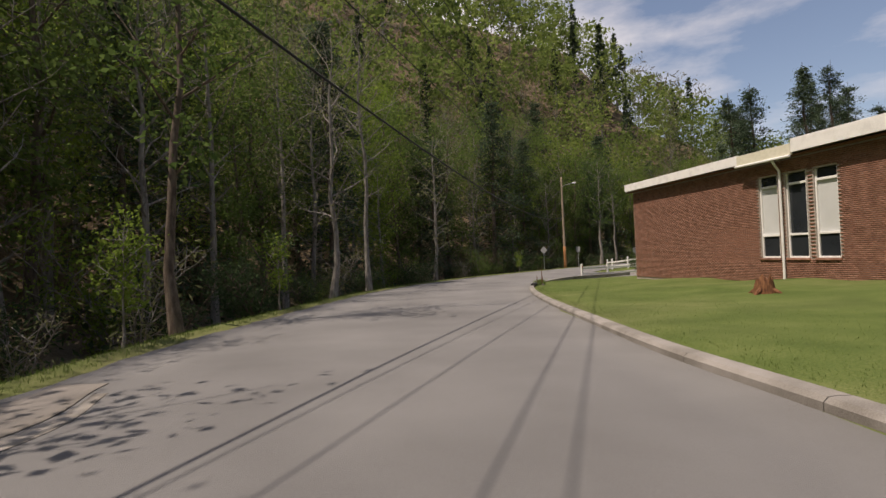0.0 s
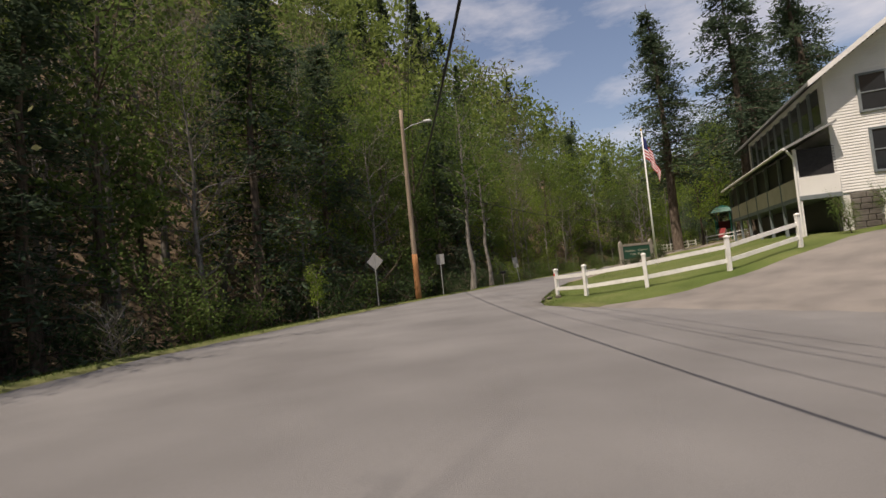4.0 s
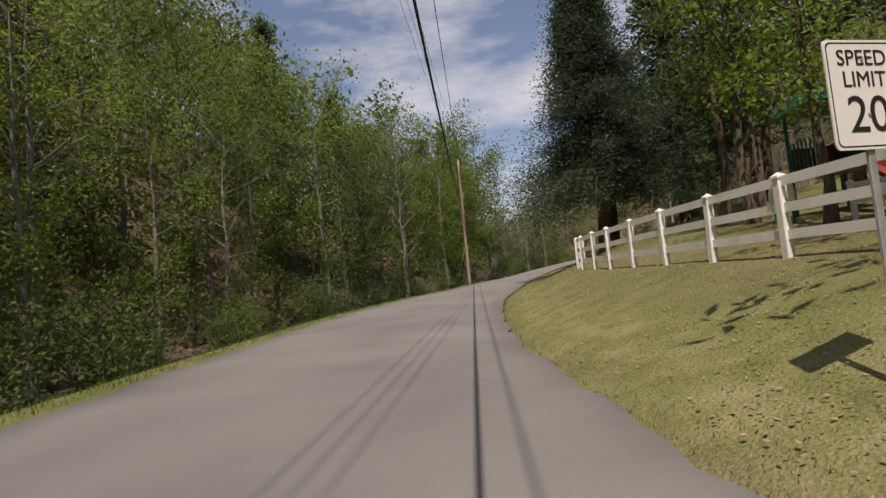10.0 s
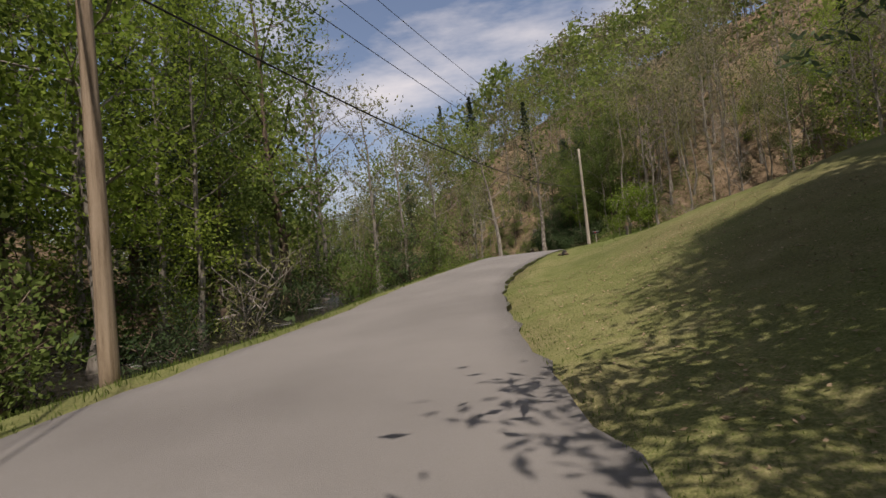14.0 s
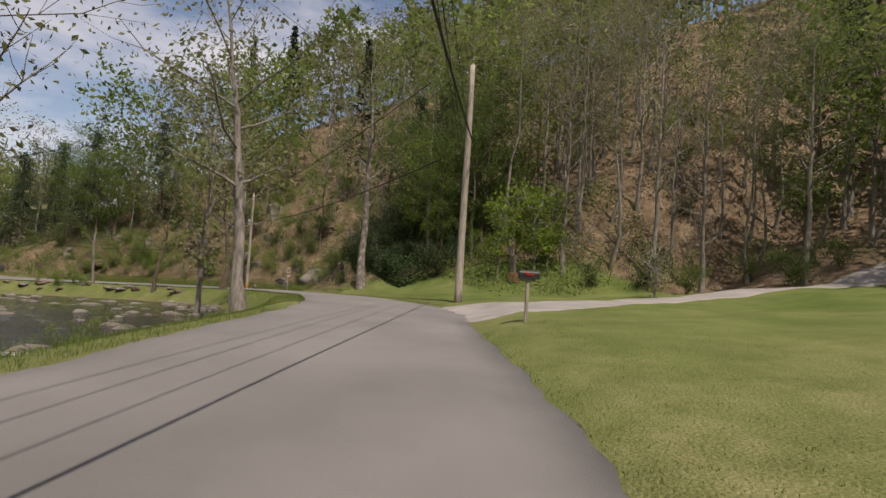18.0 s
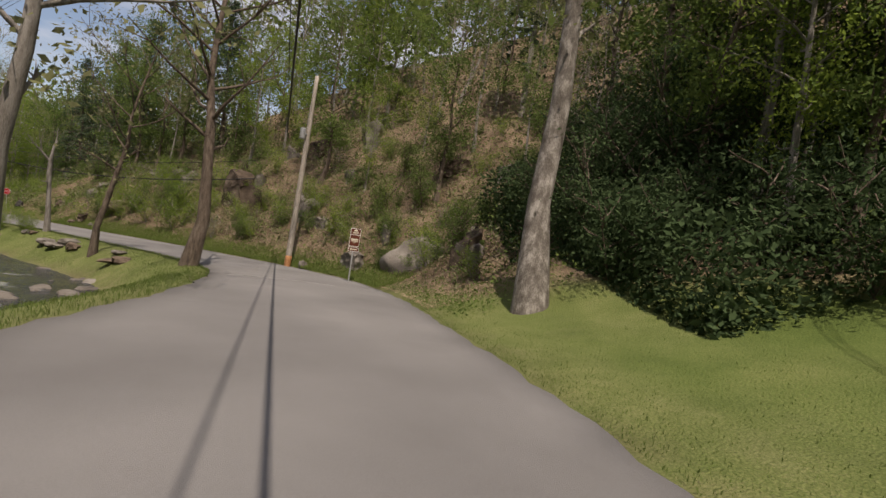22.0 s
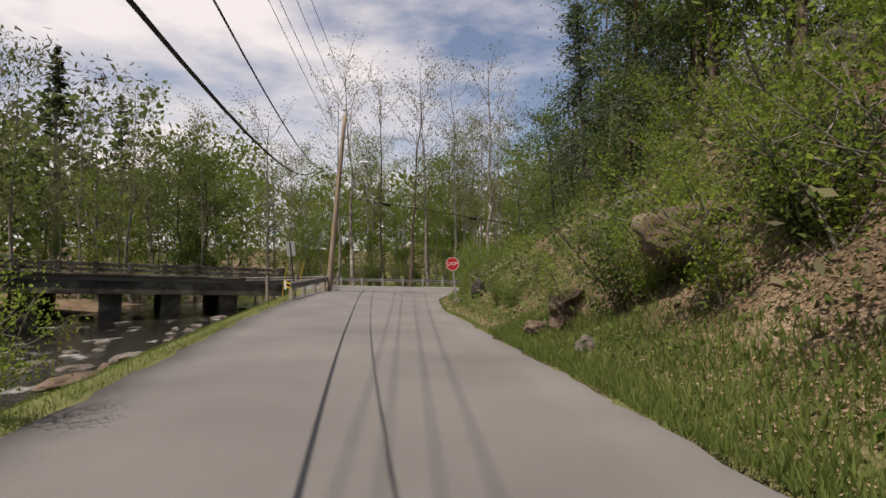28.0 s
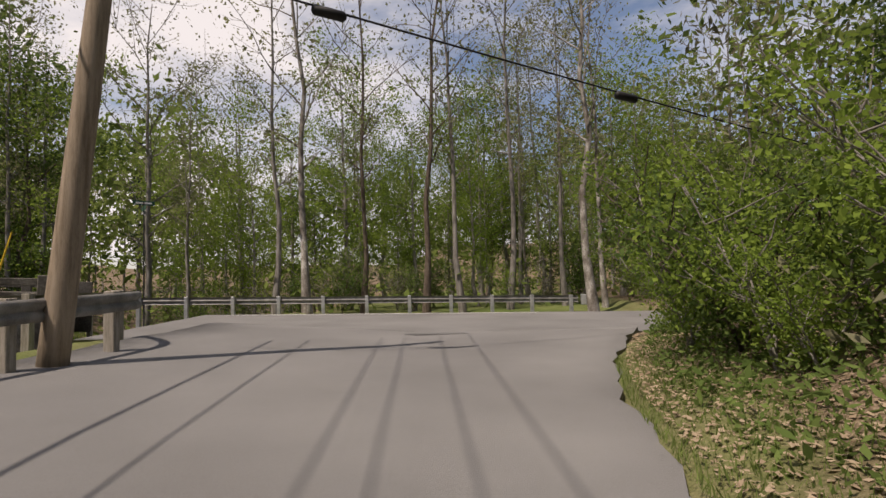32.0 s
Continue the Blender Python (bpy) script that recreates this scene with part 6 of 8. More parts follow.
part("air_conditioner", bm_box(2.35, -0.25, 0.7, 2.85, 0.03, 1.1, 0.015), sign_back, hh, "window air conditioner box")
part("porch_floor", bm_box(-1.4, -0.1, -0.4, 0.1, HD, 0.05, 0.01), concrete, hh)
part("porch_deck", bm_box(-1.45, -0.1, 2.2, 0.115, HD, 2.42, 0.01), grey_frame, hh)
# near-black sheet on the wall paints the shade under the porch deck
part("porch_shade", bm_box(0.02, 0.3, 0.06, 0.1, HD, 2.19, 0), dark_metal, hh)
part("porch_front", bm_box(-1.4, -0.06, 2.421, 0.11, 0.02, 3.35, 0.005), white_siding, hh)
part("porch_side", bm_box(-1.45, 0.03, 2.421, -1.37, HD, 3.35, 0.005), cream_wall, hh)
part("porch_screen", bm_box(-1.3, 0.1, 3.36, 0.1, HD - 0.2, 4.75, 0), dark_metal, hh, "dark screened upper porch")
for y in np.linspace(0.0, HD, 7):
    part("porch_post", bm_box(-1.47, y - 0.07, -0.3, -1.33, y + 0.07, 4.8, 0.01), grey_frame if y > 0.1 else white_paint, hh)
v = [(-1.9, -0.55, 4.75), (0.1, -0.55, 5.75), (0.1, HD + 0.4, 5.75), (-1.9, HD + 0.4, 4.75)]
v += [(a, b, c + 0.12) for a, b, c in v]
part("porch_roof", (np.array(v), [(3, 2, 1, 0), (4, 5, 6, 7), (0, 1, 5, 4), (1, 2, 6, 5), (2, 3, 7, 6), (3, 0, 4, 7)]), roof_metal, hh, "shed roof of the side porch")
part("porch_gutter", bm_tube([(-1.92, -0.6, 4.78), (-1.92, HD, 4.78)], [0.07, 0.07], 8), white_paint, hh)
part("downpipe", bm_tube([(-1.8, -0.5, 4.7), (-1.48, -0.12, 4.3), (-1.48, -0.12, 0.1)], [0.05] * 3, 8), white_paint, hh)
for y in np.arange(1.0, HD - 1.2, 1.5):
    wo = part("side_window", bm_box(0.045, y, 6.1, 0.058, y + 0.95, 7.9, 0), window_glass, hh)
    part("frame", bm_box(0.03, y + 0.96, 6.0, 0.1, y + 1.4, 8.0, 0.005), grey_frame, wo)


# ---- park: pavilion, play frame, tables ----
def pavilion(x, y, turn, w=9.0, d=7.0, tall=2.5):
    root = thing("pavilion", pose(x, y, gz(x, y), 0, 0, turn), "open picnic pavilion with a rust-coloured roof", "pavilion")
    for px in (-w / 2, 0, w / 2):
        for py in (-d / 2, d / 2):
            part("post", bm_box(px - 0.08, py - 0.08, -0.5, px + 0.08, py + 0.08, tall, 0.01), bark_brown, root)
    for sgn in (-1, 1):
        v = [(-w / 2 - 0.7, sgn * (d / 2 + 0.8), tall - 0.25), (w / 2 + 0.7, sgn * (d / 2 + 0.8), tall - 0.25), (w / 2 + 0.7, 0, tall + 1.5), (-w / 2 - 0.7, 0, tall + 1.5)]
        v += [(a, b, c + 0.1) for a, b, c in v]
        part("roof_panel", (np.array(v), [(0, 1, 2, 3), (7, 6, 5, 4), (0, 4, 5, 1), (1, 5, 6, 2), (2, 6, 7, 3), (3, 7, 4, 0)]), roof_rust, root)
        part("beam", bm_box(-w / 2 - 0.1, sgn * d / 2 - 0.07, tall - 0.2, w / 2 + 0.1, sgn * d / 2 + 0.07, tall + 0.02, 0.01), bark_brown, root)
    return root


pavilion(70.0, 78.6, 25)


def picnic_table(x, y, turn):
    root = thing("picnic_table", pose(x, y, gz(x, y), 0, 0, turn), "dark wooden picnic table with benches", "picnic table", "picnic tables in the park")
    for k in range(4):
        part("top_board", bm_box(-0.9, -0.36 + k * 0.18, 0.72, 0.9, -0.2 + k * 0.18, 0.76, 0.005), grey_wood, root)
    for sgn in (-1, 1):
        part("bench", bm_box(-0.9, sgn * 0.72 - 0.13, 0.42, 0.9, sgn * 0.72 + 0.13, 0.46, 0.005), grey_wood, root)
        part("cross_beam", bm_box(sgn * 0.65 - 0.04, -0.8, 0.34, sgn * 0.65 + 0.04, 0.8, 0.41, 0.005), grey_wood, root)
        for q in (-1, 1):
            part("leg", bm_tube([(sgn * 0.65, q * 0.62, -0.05), (sgn * 0.65, q * 0.25, 0.72)], [0.05, 0.05], 4), grey_wood, root)
    return root


for x, y, a in ((53.5, 76.2, 20), (57.0, 79.0, 60), (50.5, 73.5, 10)):
    picnic_table(x, y, a)

px, py = 60.3, 84.6
pl = thing("playground_tower", pose(px, py, gz(px, py), 0, 0, 30), "green playground tower with a canopy and slide", "playground tower")
for a in (-0.8, 0.8):
    for b in (-0.8, 0.8):
        part("post", bm_tube([(a, b, -0.3), (a, b, 3.3)], [0.06, 0.06], 8), play_green, pl)
part("deck", bm_box(-0.85, -0.85, 1.2, 0.85, 0.85, 1.28, 0.01), dark_metal, pl)
can = [(-1.1, -1.1, 3.25), (1.1, -1.1, 3.25), (1.1, 1.1, 3.25), (-1.1, 1.1, 3.25), (-0.8, -0.8, 3.75), (0.8, -0.8, 3.75), (0.8, 0.8, 3.75), (-0.8, 0.8, 3.75), (0, 0, 4.1)]
part("canopy", (np.array(can), [(3, 2, 1, 0), (0, 1, 5, 4), (1, 2, 6, 5), (2, 3, 7, 6), (3, 0, 4, 7), (4, 5, 8), (5, 6, 8), (6, 7, 8), (7, 4, 8)]), play_green, pl, "green plastic canopy")
part("side_panel", bm_box(-0.8, -0.87, 1.3, 0.8, -0.82, 2.2, 0.01), play_green, pl)
part("side_panel", bm_box(0.82, -0.8, 1.3, 0.87, 0.8, 2.2, 0.01), play_red, pl)
for k in range(7):
    part("rung", bm_tube([(-0.6 + k * 0.2, 0.85, 1.3), (-0.6 + k * 0.2, 0.85, 2.3)], [0.025, 0.025], 6), play_green, pl)
part("slide", (lambda v: (np.array(v), [(k, k + 1, k + 5, k + 4) for k in range(0, 12, 4)] + [(k + 1, k + 2, k + 6, k + 5) for k in range(0, 12, 4)] + [(k + 2, k + 3, k + 7, k + 6) for k in range(0, 12, 4)]))([(x, y, z) for x, z in ((-0.85, 1.35), (-1.7, 0.95), (-2.6, 0.35), (-3.2, 0.22)) for y, z in ((-0.3, z + 0.18), (-0.25, z), (0.25, z), (0.3, z + 0.18))]), play_red, pl)
gp_ = thing("climbing_board", pose(58.9, 86.0, gz(58.9, 86.0), 0, 0, 40), "pale curved climbing board standing on two posts", "climbing board")
part("panel", bm_prism([(0.55 * math.cos(radians(a)) * (1.0 if a < 90 else 0.9), 0.6 + 0.95 * math.sin(radians(a))) for a in range(0, 181, 15)], -0.03, 0.03), cream_paint, gp_)
for x in (-0.35, 0.35):
    part("post", bm_tube([(x, 0, -0.3), (x, 0, 0.62)], [0.04, 0.04], 8), play_green, gp_)
fence("board_fence", [(57.0, 84.5), (59.0, 82.5), (61.0, 80.6), (63.0, 78.8)], [(0.9, 0.12), (0.5, 0.12)], "low white board fence deep in the park", 1.05, wide=0.1)


# ---- guardrails, bridge, junction ----
def guardrail(name, pts, tops, label, post_mat, step=1.9, tail=None):
    line = spline([(x, y, z) for (x, y), z in zip(pts, tops)], 10)
    t = np.gradient(line[:, :2], axis=0)
    t /= np.linalg.norm(t, axis=1)[:, None]
    nr = np.stack([t[:, 1], -t[:, 0]], 1)
    prof = [(0.0, 0.0), (0.045, -0.03), (0.045, -0.1), (0.0, -0.14), (0.0, -0.17), (0.045, -0.21), (0.045, -0.28), (0.0, -0.31)]
    root = thing(name, (0, 0, 0), label, "guardrail")
    v = np.array([[(*(line[i, :2] + nr[i] * (a + 0.1)), line[i, 2] + b) for a, b in prof] for i in range(len(line))]).reshape(-1, 3)
    back = v.copy().reshape(len(line), len(prof), 3)
    back[..., :2] -= nr[:, None] * 0.006
    f = grid_faces(len(line), len(prof))
    n = len(v)
    part("rail", (np.vstack([v, back.reshape(-1, 3)]), [tuple(q) for q in f] + [tuple(np.array(q)[::-1] + n) for q in f]), weathered_steel, root, "weathered grey steel rail", True)
    run = np.r_[0, np.cumsum(np.hypot(*np.diff(line[:, :2], axis=0).T))]
    for q in np.arange(0.4, run[-1], step):
        c = [np.interp(q, run, line[:, j]) for j in range(3)]
        i = int(np.interp(q, run, np.arange(len(line))))
        zg = gz(c[0], c[1])
        ob = part("post", bm_box(-0.075, -0.09, min(zg, c[2] - 0.8) - 0.3 - c[2], 0.075, 0.09, 0.03, 0.01), post_mat, root)
        ob.matrix_local = pose(c[0] - nr[i][0] * 0.0, c[1] - nr[i][1] * 0.0, c[2], 0, 0, math.degrees(math.atan2(t[i][1], t[i][0])))
    return root


near_rail = guardrail("guardrail", [(172.7, 165.4), (173.6, 167.4), (174.7, 169.8), (175.8, 172.2), (176.1, 173.6), (175.2, 174.9), (173.2, 175.4), (170.8, 175.9)], [-1.62, -1.6, -1.52, -1.45, -1.42, -1.42, -1.42, -1.42], "grey steel guardrail curving round to the bridge", grey_wood)
pn = part("end_panel", bm_box(-0.15, -0.012, -0.36, 0.15, 0.012, 0.08, 0.004), sign_white, near_rail, "white end marker with dark slanting stripes")
pn.matrix_local = pose(172.62, 165.2, -1.6, 0, 0, heading(268))
part("stripe_field", bm_box(-0.05, -0.0165, -0.355, 0.148, -0.0125, 0.075, 0), black_paint, pn)
for z in (-0.3, -0.09):
    part("stripe", (np.array([(-0.045, -0.0185, z + 0.12), (-0.045, -0.0185, z + 0.03), (0.143, -0.0185, z - 0.05), (0.143, -0.0185, z + 0.04)]), [(0, 1, 2, 3)]), yellow_paint, pn)
across = np.array([-CROSS_DIR[1], CROSS_DIR[0]])


def cross_at(along, side):
    p = CROSS + CROSS_DIR * along + across * side
    return (float(p[0]), float(p[1]))


guardrail("guardrail", [cross_at(9.5, 5.6), cross_at(4, 5.6), cross_at(-2, 5.6), cross_at(-8, 5.6), cross_at(-14, 5.6)], [-2.35, -2.15, -1.95, -1.75, -1.55], "long galvanised guardrail on the far side of the junction", galvanised)
part("end_wing", bm_box(-0.05, -0.2, -0.45, 0.05, 0.2, 0.05, 0.02), galvanised, bpy.data.objects["guardrail.001"]).matrix_local = pose(*cross_at(9.7, 5.5), -2.35)

BRIDGE_DIR = (-0.984, -0.177)
bg = thing("road_bridge", pose(172.7, 183.4, -1.85, 0, -3.0, math.degrees(math.atan2(BRIDGE_DIR[1], BRIDGE_DIR[0]))), "old dark stained concrete river bridge with post-and-rail parapets", "bridge")
SPAN = 20.0
part("deck", bm_box(0, -4.9, -0.3, SPAN, 4.9, -0.02, 0.02), asphalt, bg)
for side in (-1, 1):
    part("kerb", bm_box(0, side * 4.7 - 0.3, -0.019, SPAN, side * 4.7 + 0.3, 0.14, 0.02), stained_concrete, bg)
    part("beam", bm_box(0, side * 4.9 - 0.3 * (side > 0), -1.15, SPAN, side * 4.9 + 0.3 * (side < 0), -0.301, 0.02), stained_concrete, bg, "dark stained concrete beam")
    for k, q in enumerate(np.arange(0.3, SPAN, 1.9)):
        w = 0.24 if k == 0 else 0.15
        part("parapet_post", bm_box(q - w, side * 4.7 - 0.16, 0.141, q + w, side * 4.7 + 0.16, 0.9, 0.02), stained_concrete, bg)
    for zz in (0.3, 0.64):
        part("parapet_rail", bm_box(0.3, side * 4.7 - 0.08, zz, SPAN, side * 4.7 + 0.08, zz + 0.18, 0.015), stained_concrete, bg)
for q in (3.8, 7.4, 10.8, 15.0):
    part("pier", bm_box(q - 0.6, -4.6, -6.0, q + 0.6, 4.6, -0.302, 0.1, 2), stained_concrete, bg, "dark concrete pier standing in the river")

ribbon("edge_line", [(*cross_at(-6, 4.1), 0.12), (*cross_at(0, 4.1), 0.12), (*cross_at(7, 4.1), 0.12)], white_paint, "white painted edge line on the junction road", "road marking", 0.045, 2, 0.0)
for x, y, h_, r_, m_ in ((172.9, 172.8, 2.6, 0.012, yellow_paint), (174.0, 173.4, 2.2, 0.012, yellow_paint)):
    ob = new("marker_rod", mesh_of("marker_rod", *bm_tube([(x, y, gz(x, y) - 0.2), (x + 0.12, y, gz(x, y) + h_ * 0.5), (x + 0.4, y, gz(x, y) + h_)], [0.02, 0.02, 0.012], 6), [m_]))
    tagged(ob, "slim leaning yellow marker rod by the guardrail", "marker rod", "marker rods")
rs = road_sign("narrow_sign", 173.15, 166.6, heading(268) + 175, round_rect(0.46, 0.78, 0.1), 2.5, 2.85, sign_white, "narrow sign seen from its grey back by the bridge", side=6, post=dark_metal)
gs_ = thing("street_name_sign", (*cross_at(-10.5, 7.5), -2.3), "green street name blades on a tall thin post", "street sign")
part("post", bm_tube([(0, 0, -3.0), (0, 0, 5.0)], [0.035, 0.03], 8), dark_metal, gs_)
for a in (0, 90):
    bl = part("name_blade", bm_box(-0.45, -0.006, 4.85 - a / 90 * 0.24, 0.45, 0.006, 5.05 - a / 90 * 0.24, 0.002), sign_green, gs_)
    bl.matrix_local = pose(0, 0, 0, 0, 0, a + 20)
    part("writing_bar", bm_box(-0.33, -0.0085, 4.91 - a / 90 * 0.24, 0.33, -0.0065, 4.99 - a / 90 * 0.24, 0), sign_white, bl)


# ---- stones ----
def rock_mesh(seed, mat, squash=(1, 1, 0.7), cuts=3, planes_n=9, rough=1.0, smooth=False):
    rng = np.random.default_rng(seed)
    bm = bmesh.new()
    bmesh.ops.create_icosphere(bm, subdivisions=cuts + 1, radius=1.0)
    planes = [(Vector(rng.normal(size=3)).normalized(), rng.uniform(0.55, 0.85)) for _ in range(planes_n)]
    for v in bm.verts:
        for n, d in planes:
            k = v.co.dot(n)
            if k > d:
                v.co -= n * (k - d) * 0.7
        v.co *= 1 + 0.2 * noise.noise(v.co * 1.7 + Vector((seed, 0, 0))) + 0.1 * rough * noise.noise(v.co * 4.1 + Vector((0, seed, 0))) + 0.05 * rough * noise.noise(v.co * 11 + Vector((0, 0, seed)))
        v.co = Vector((v.co.x * squash[0], v.co.y * squash[1], v.co.z * squash[2]))
    me = bpy.data.meshes.new("rock")
    bm.to_mesh(me)
    bm.free()
    me.materials.append(mat)
    if smooth:
        me.polygons.foreach_set("use_smooth", np.ones(len(me.polygons), bool))
    return me


ROCKS = [rock_mesh(k, rock_brown if k % 2 else rock_grey, ((1, 1, 0.7), (1.2, 0.8, 0.8), (0.9, 0.9, 1.0), (1.3, 0.9, 0.55))[k % 4], 3, 9, 1.3, True) for k in range(8)]
ROCKS += [rock_mesh(31, rock_grey, (1.3, 1.0, 0.9), 4, 5, 0.35, True), rock_mesh(37, rock_dark, (0.9, 0.9, 1.1), 3)]


def rock(x, y, size, k, label, turn=0.0, sink=0.3, z=None, stretch=(1, 1, 1), tilt=0.0, name="boulder"):
    ob = new(name, ROCKS[k])
    ob.matrix_world = pose(x, y, (gz(x, y) if z is None else z) + size * stretch[2] * (0.6 - sink), tilt, 0, turn) @ Matrix.Diagonal((size * stretch[0], size * stretch[1], size * stretch[2], 1))
    return tagged(ob, label, "rock", "rocks on the bank")


rock(164.85, 115.5, 1.75, 8, "large smooth grey boulder among dead leaves", 48, 0.0, -1.75, stretch=(1.1, 0.9, 1.05))
rock(166.9, 122.5, 0.3, 2, "small pale stone at the roadside", 10)
rock(177.6, 145.6, 0.95, 3, "dark blocky rock at the foot of the bank", 15, 0.15, stretch=(1, 1, 1.2))
rock(175.9, 146.3, 0.22, 6, "rounded pale stone on dead leaves", 15, 0.3)
rock(176.6, 149.0, 0.36, 3, "grey rock half hidden by shrubs", 65)
rock(180.15, 159.35, 0.42, 9, "dark rounded boulder beside the stop sign", 20, 0.05, stretch=(1, 1, 1.2))
rock(179.75, 160.5, 0.25, 0, "pale brown boulder on the leafy verge", 70)
rock(179.45, 160.0, 0.2, 4, "flat grey stone on the verge", 30)
rr = np.random.default_rng(44)
for k in range(22):
    s_, u_ = rr.uniform(232, 262), rr.uniform(0.95, 2.0)
    x, y, _ = spot(s_, -float(np.interp(s_, LEFT_S, LEFT_E)) - u_)
    rock(x, y, rr.uniform(0.22, 0.55), int(rr.integers(8)), "flat pale rock along the river bank", rr.uniform(0, 360), 0.3, stretch=(1.3, 1, 0.6), name="river_rock")


def crag_mesh(seed, mat, squash):
    """A broken rock face: hard flat cleavage planes with chipped edges."""
    rng = np.random.default_rng(seed)
    bm = bmesh.new()
    bmesh.ops.create_icosphere(bm, subdivisions=5, radius=1.0)
    planes = []
    for k in range(16):
        a, tilt = rng.choice([0.2, 1.75, 3.4, 4.9]) + rng.normal(0, 0.22), rng.choice([0.0, 0.15, 1.1], p=[0.45, 0.3, 0.25])
        planes.append((Vector((math.cos(a) * math.cos(tilt), math.sin(a) * math.cos(tilt), math.sin(tilt))), rng.uniform(0.35, 0.8)))
    for v in bm.verts:
        for n, d in planes:
            q = d + 0.1 * noise.noise(v.co * 2.3 + Vector((seed, n.x, n.y)))
            k = v.co.dot(n)
            if k > q:
                v.co -= n * (k - q)
        v.co *= 1 + 0.06 * noise.noise(v.co * 5.0 + Vector((0, seed, 0))) + 0.035 * noise.noise(v.co * 13.0)
        v.co = Vector((v.co.x * squash[0], v.co.y * squash[1], v.co.z * squash[2]))
    me = bpy.data.meshes.new("crag")
    bm.to_mesh(me)
    bm.free()
    me.materials.append(mat)
    return me


rock_earth = material("rock_earth", [(0.025, 0.018, 0.013), (0.07, 0.052, 0.038), (0.15, 0.118, 0.09)], 1.3, 0.95, bump=1.0, bump_scale=10.0, fine=35.0)
CRAGS = [crag_mesh(400 + k, rock_earth if k % 2 else rock_grey, ((1.2, 0.9, 1.1), (1.0, 0.8, 1.4), (1.5, 0.9, 0.8))[k % 3]) for k in range(6)]


def crag(x, y, size, k, label, turn, lift=0.2):
    ob = new("rock_face", CRAGS[k])
    ob.matrix_world = pose(x, y, gz(x, y) + size * lift, 0, 0, turn) @ Matrix.Diagonal((size, size, size, 1))
    return tagged(ob, label, "rock", "rocks on the bank")


crag(173.9, 131.1, 1.5, 1, "dark brown broken rock face under hanging roots", 110, 0.12)
crag(175.3, 132.8, 1.6, 3, "brown cracked rock face in the bank", 50, 0.1)
crag(178.3, 124.3, 1.9, 0, "pale rock outcrop high on the bank", 15, 0.3)
crag(170.6, 123.6, 0.9, 2, "grey rock showing through dead leaves", 70, 0.2)
crag(172.0, 125.8, 1.1, 4, "grey cracked rock face behind the pole", 35, 0.3)
crag(166.1, 119.3, 0.95, 2, "large squared grey boulder at the foot of the bank", 52, 0.45)
crag(167.4, 118.3, 0.75, 4, "low grey boulder beside a larger one", 20, 0.3)
crag(177.1, 148.4, 0.7, 5, "brown squared rock under roadside shrubs", 30, 0.3)
cr_ = np.random.default_rng(47)
for k in range(26):
    s_, u_ = cr_.uniform(222, 268), cr_.uniform(2.6, 9.5)
    x, y, _ = spot(s_, float(np.interp(s_, RIGHT_S, RIGHT_E)) + u_)
    crag(x, y, cr_.uniform(0.45, 1.25), int(cr_.integers(6)), "brown broken rock face in the bank", cr_.uniform(0, 360), 0.05)


def stones(name, n, where, size, label, seed):
    rng = np.random.default_rng(seed)
    base = np.array([v.co[:] for v in ROCK_LOW.vertices])
    fc = np.array([p.vertices[:] for p in ROCK_LOW.polygons])
    vs, fs = [], []
    for k in range(n):
        x, y, z, sc = where(rng)
        a = rng.uniform(0, 6.28)
        rot = np.array([[math.cos(a), -math.sin(a), 0], [math.sin(a), math.cos(a), 0], [0, 0, 1]])
        vs.append((base * rng.uniform(0.7, 1.3, 3) * [1, 1, 0.6] * sc) @ rot.T + [x, y, z])
        fs.append(fc + k * len(base))
    ob = new(name, mesh_of(name, np.vstack(vs), np.vstack(fs), [rock_grey], False))
    return tagged(ob, label, "stones", kind="stuff")


ROCK_LOW = rock_mesh(91, rock_grey, (1, 1, 0.8), 2)


def in_river(rng):
    s_ = rng.uniform(158, 292)
    le = float(np.interp(s_, LEFT_S, LEFT_E))
    f = rng.uniform(-0.25, 1.1)
    f = f if rng.random() < 0.5 else rng.uniform(-0.3, 0.12)
    d_ = -le - (float(np.interp(s_, RIVER_S, RIVER_IN)) * (1 - f) + float(np.interp(s_, RIVER_S, RIVER_OUT)) * f)
    p = on_line(s_, d_)
    return p[0], p[1], p[2] + water_lift(s_, d_) - 0.05, rng.uniform(0.12, 0.5)


stones("river_stones", 330, in_river, 0.4, "grey stones in and along the shallow river", 12)

# ---- trees that stand alone ----
def big_tree(name, seed, x, y, tall, girth, start, limbs, reach, rise, bark, leaf, count, size, label, category="tree", lean=(0, 0), spread=0.5, twigs=4, aspect=1.0, turn=0.0):
    rng = np.random.default_rng(seed)
    wood, tips = grow(seed, tall, girth, start, limbs, reach, rise, twigs, 12, lean)
    root = thing(name, (x, y, gz(x, y), 0, 0, turn), label, category)
    new("trunk", fast_mesh("trunk", *wood, [bark], smooth=True)).parent = root
    if count:
        new("crown", fast_mesh("crown", *leaves(scatter_round(tips, count, spread, rng, 1.5), size, rng, aspect=aspect), [leaf])).parent = root
    return root


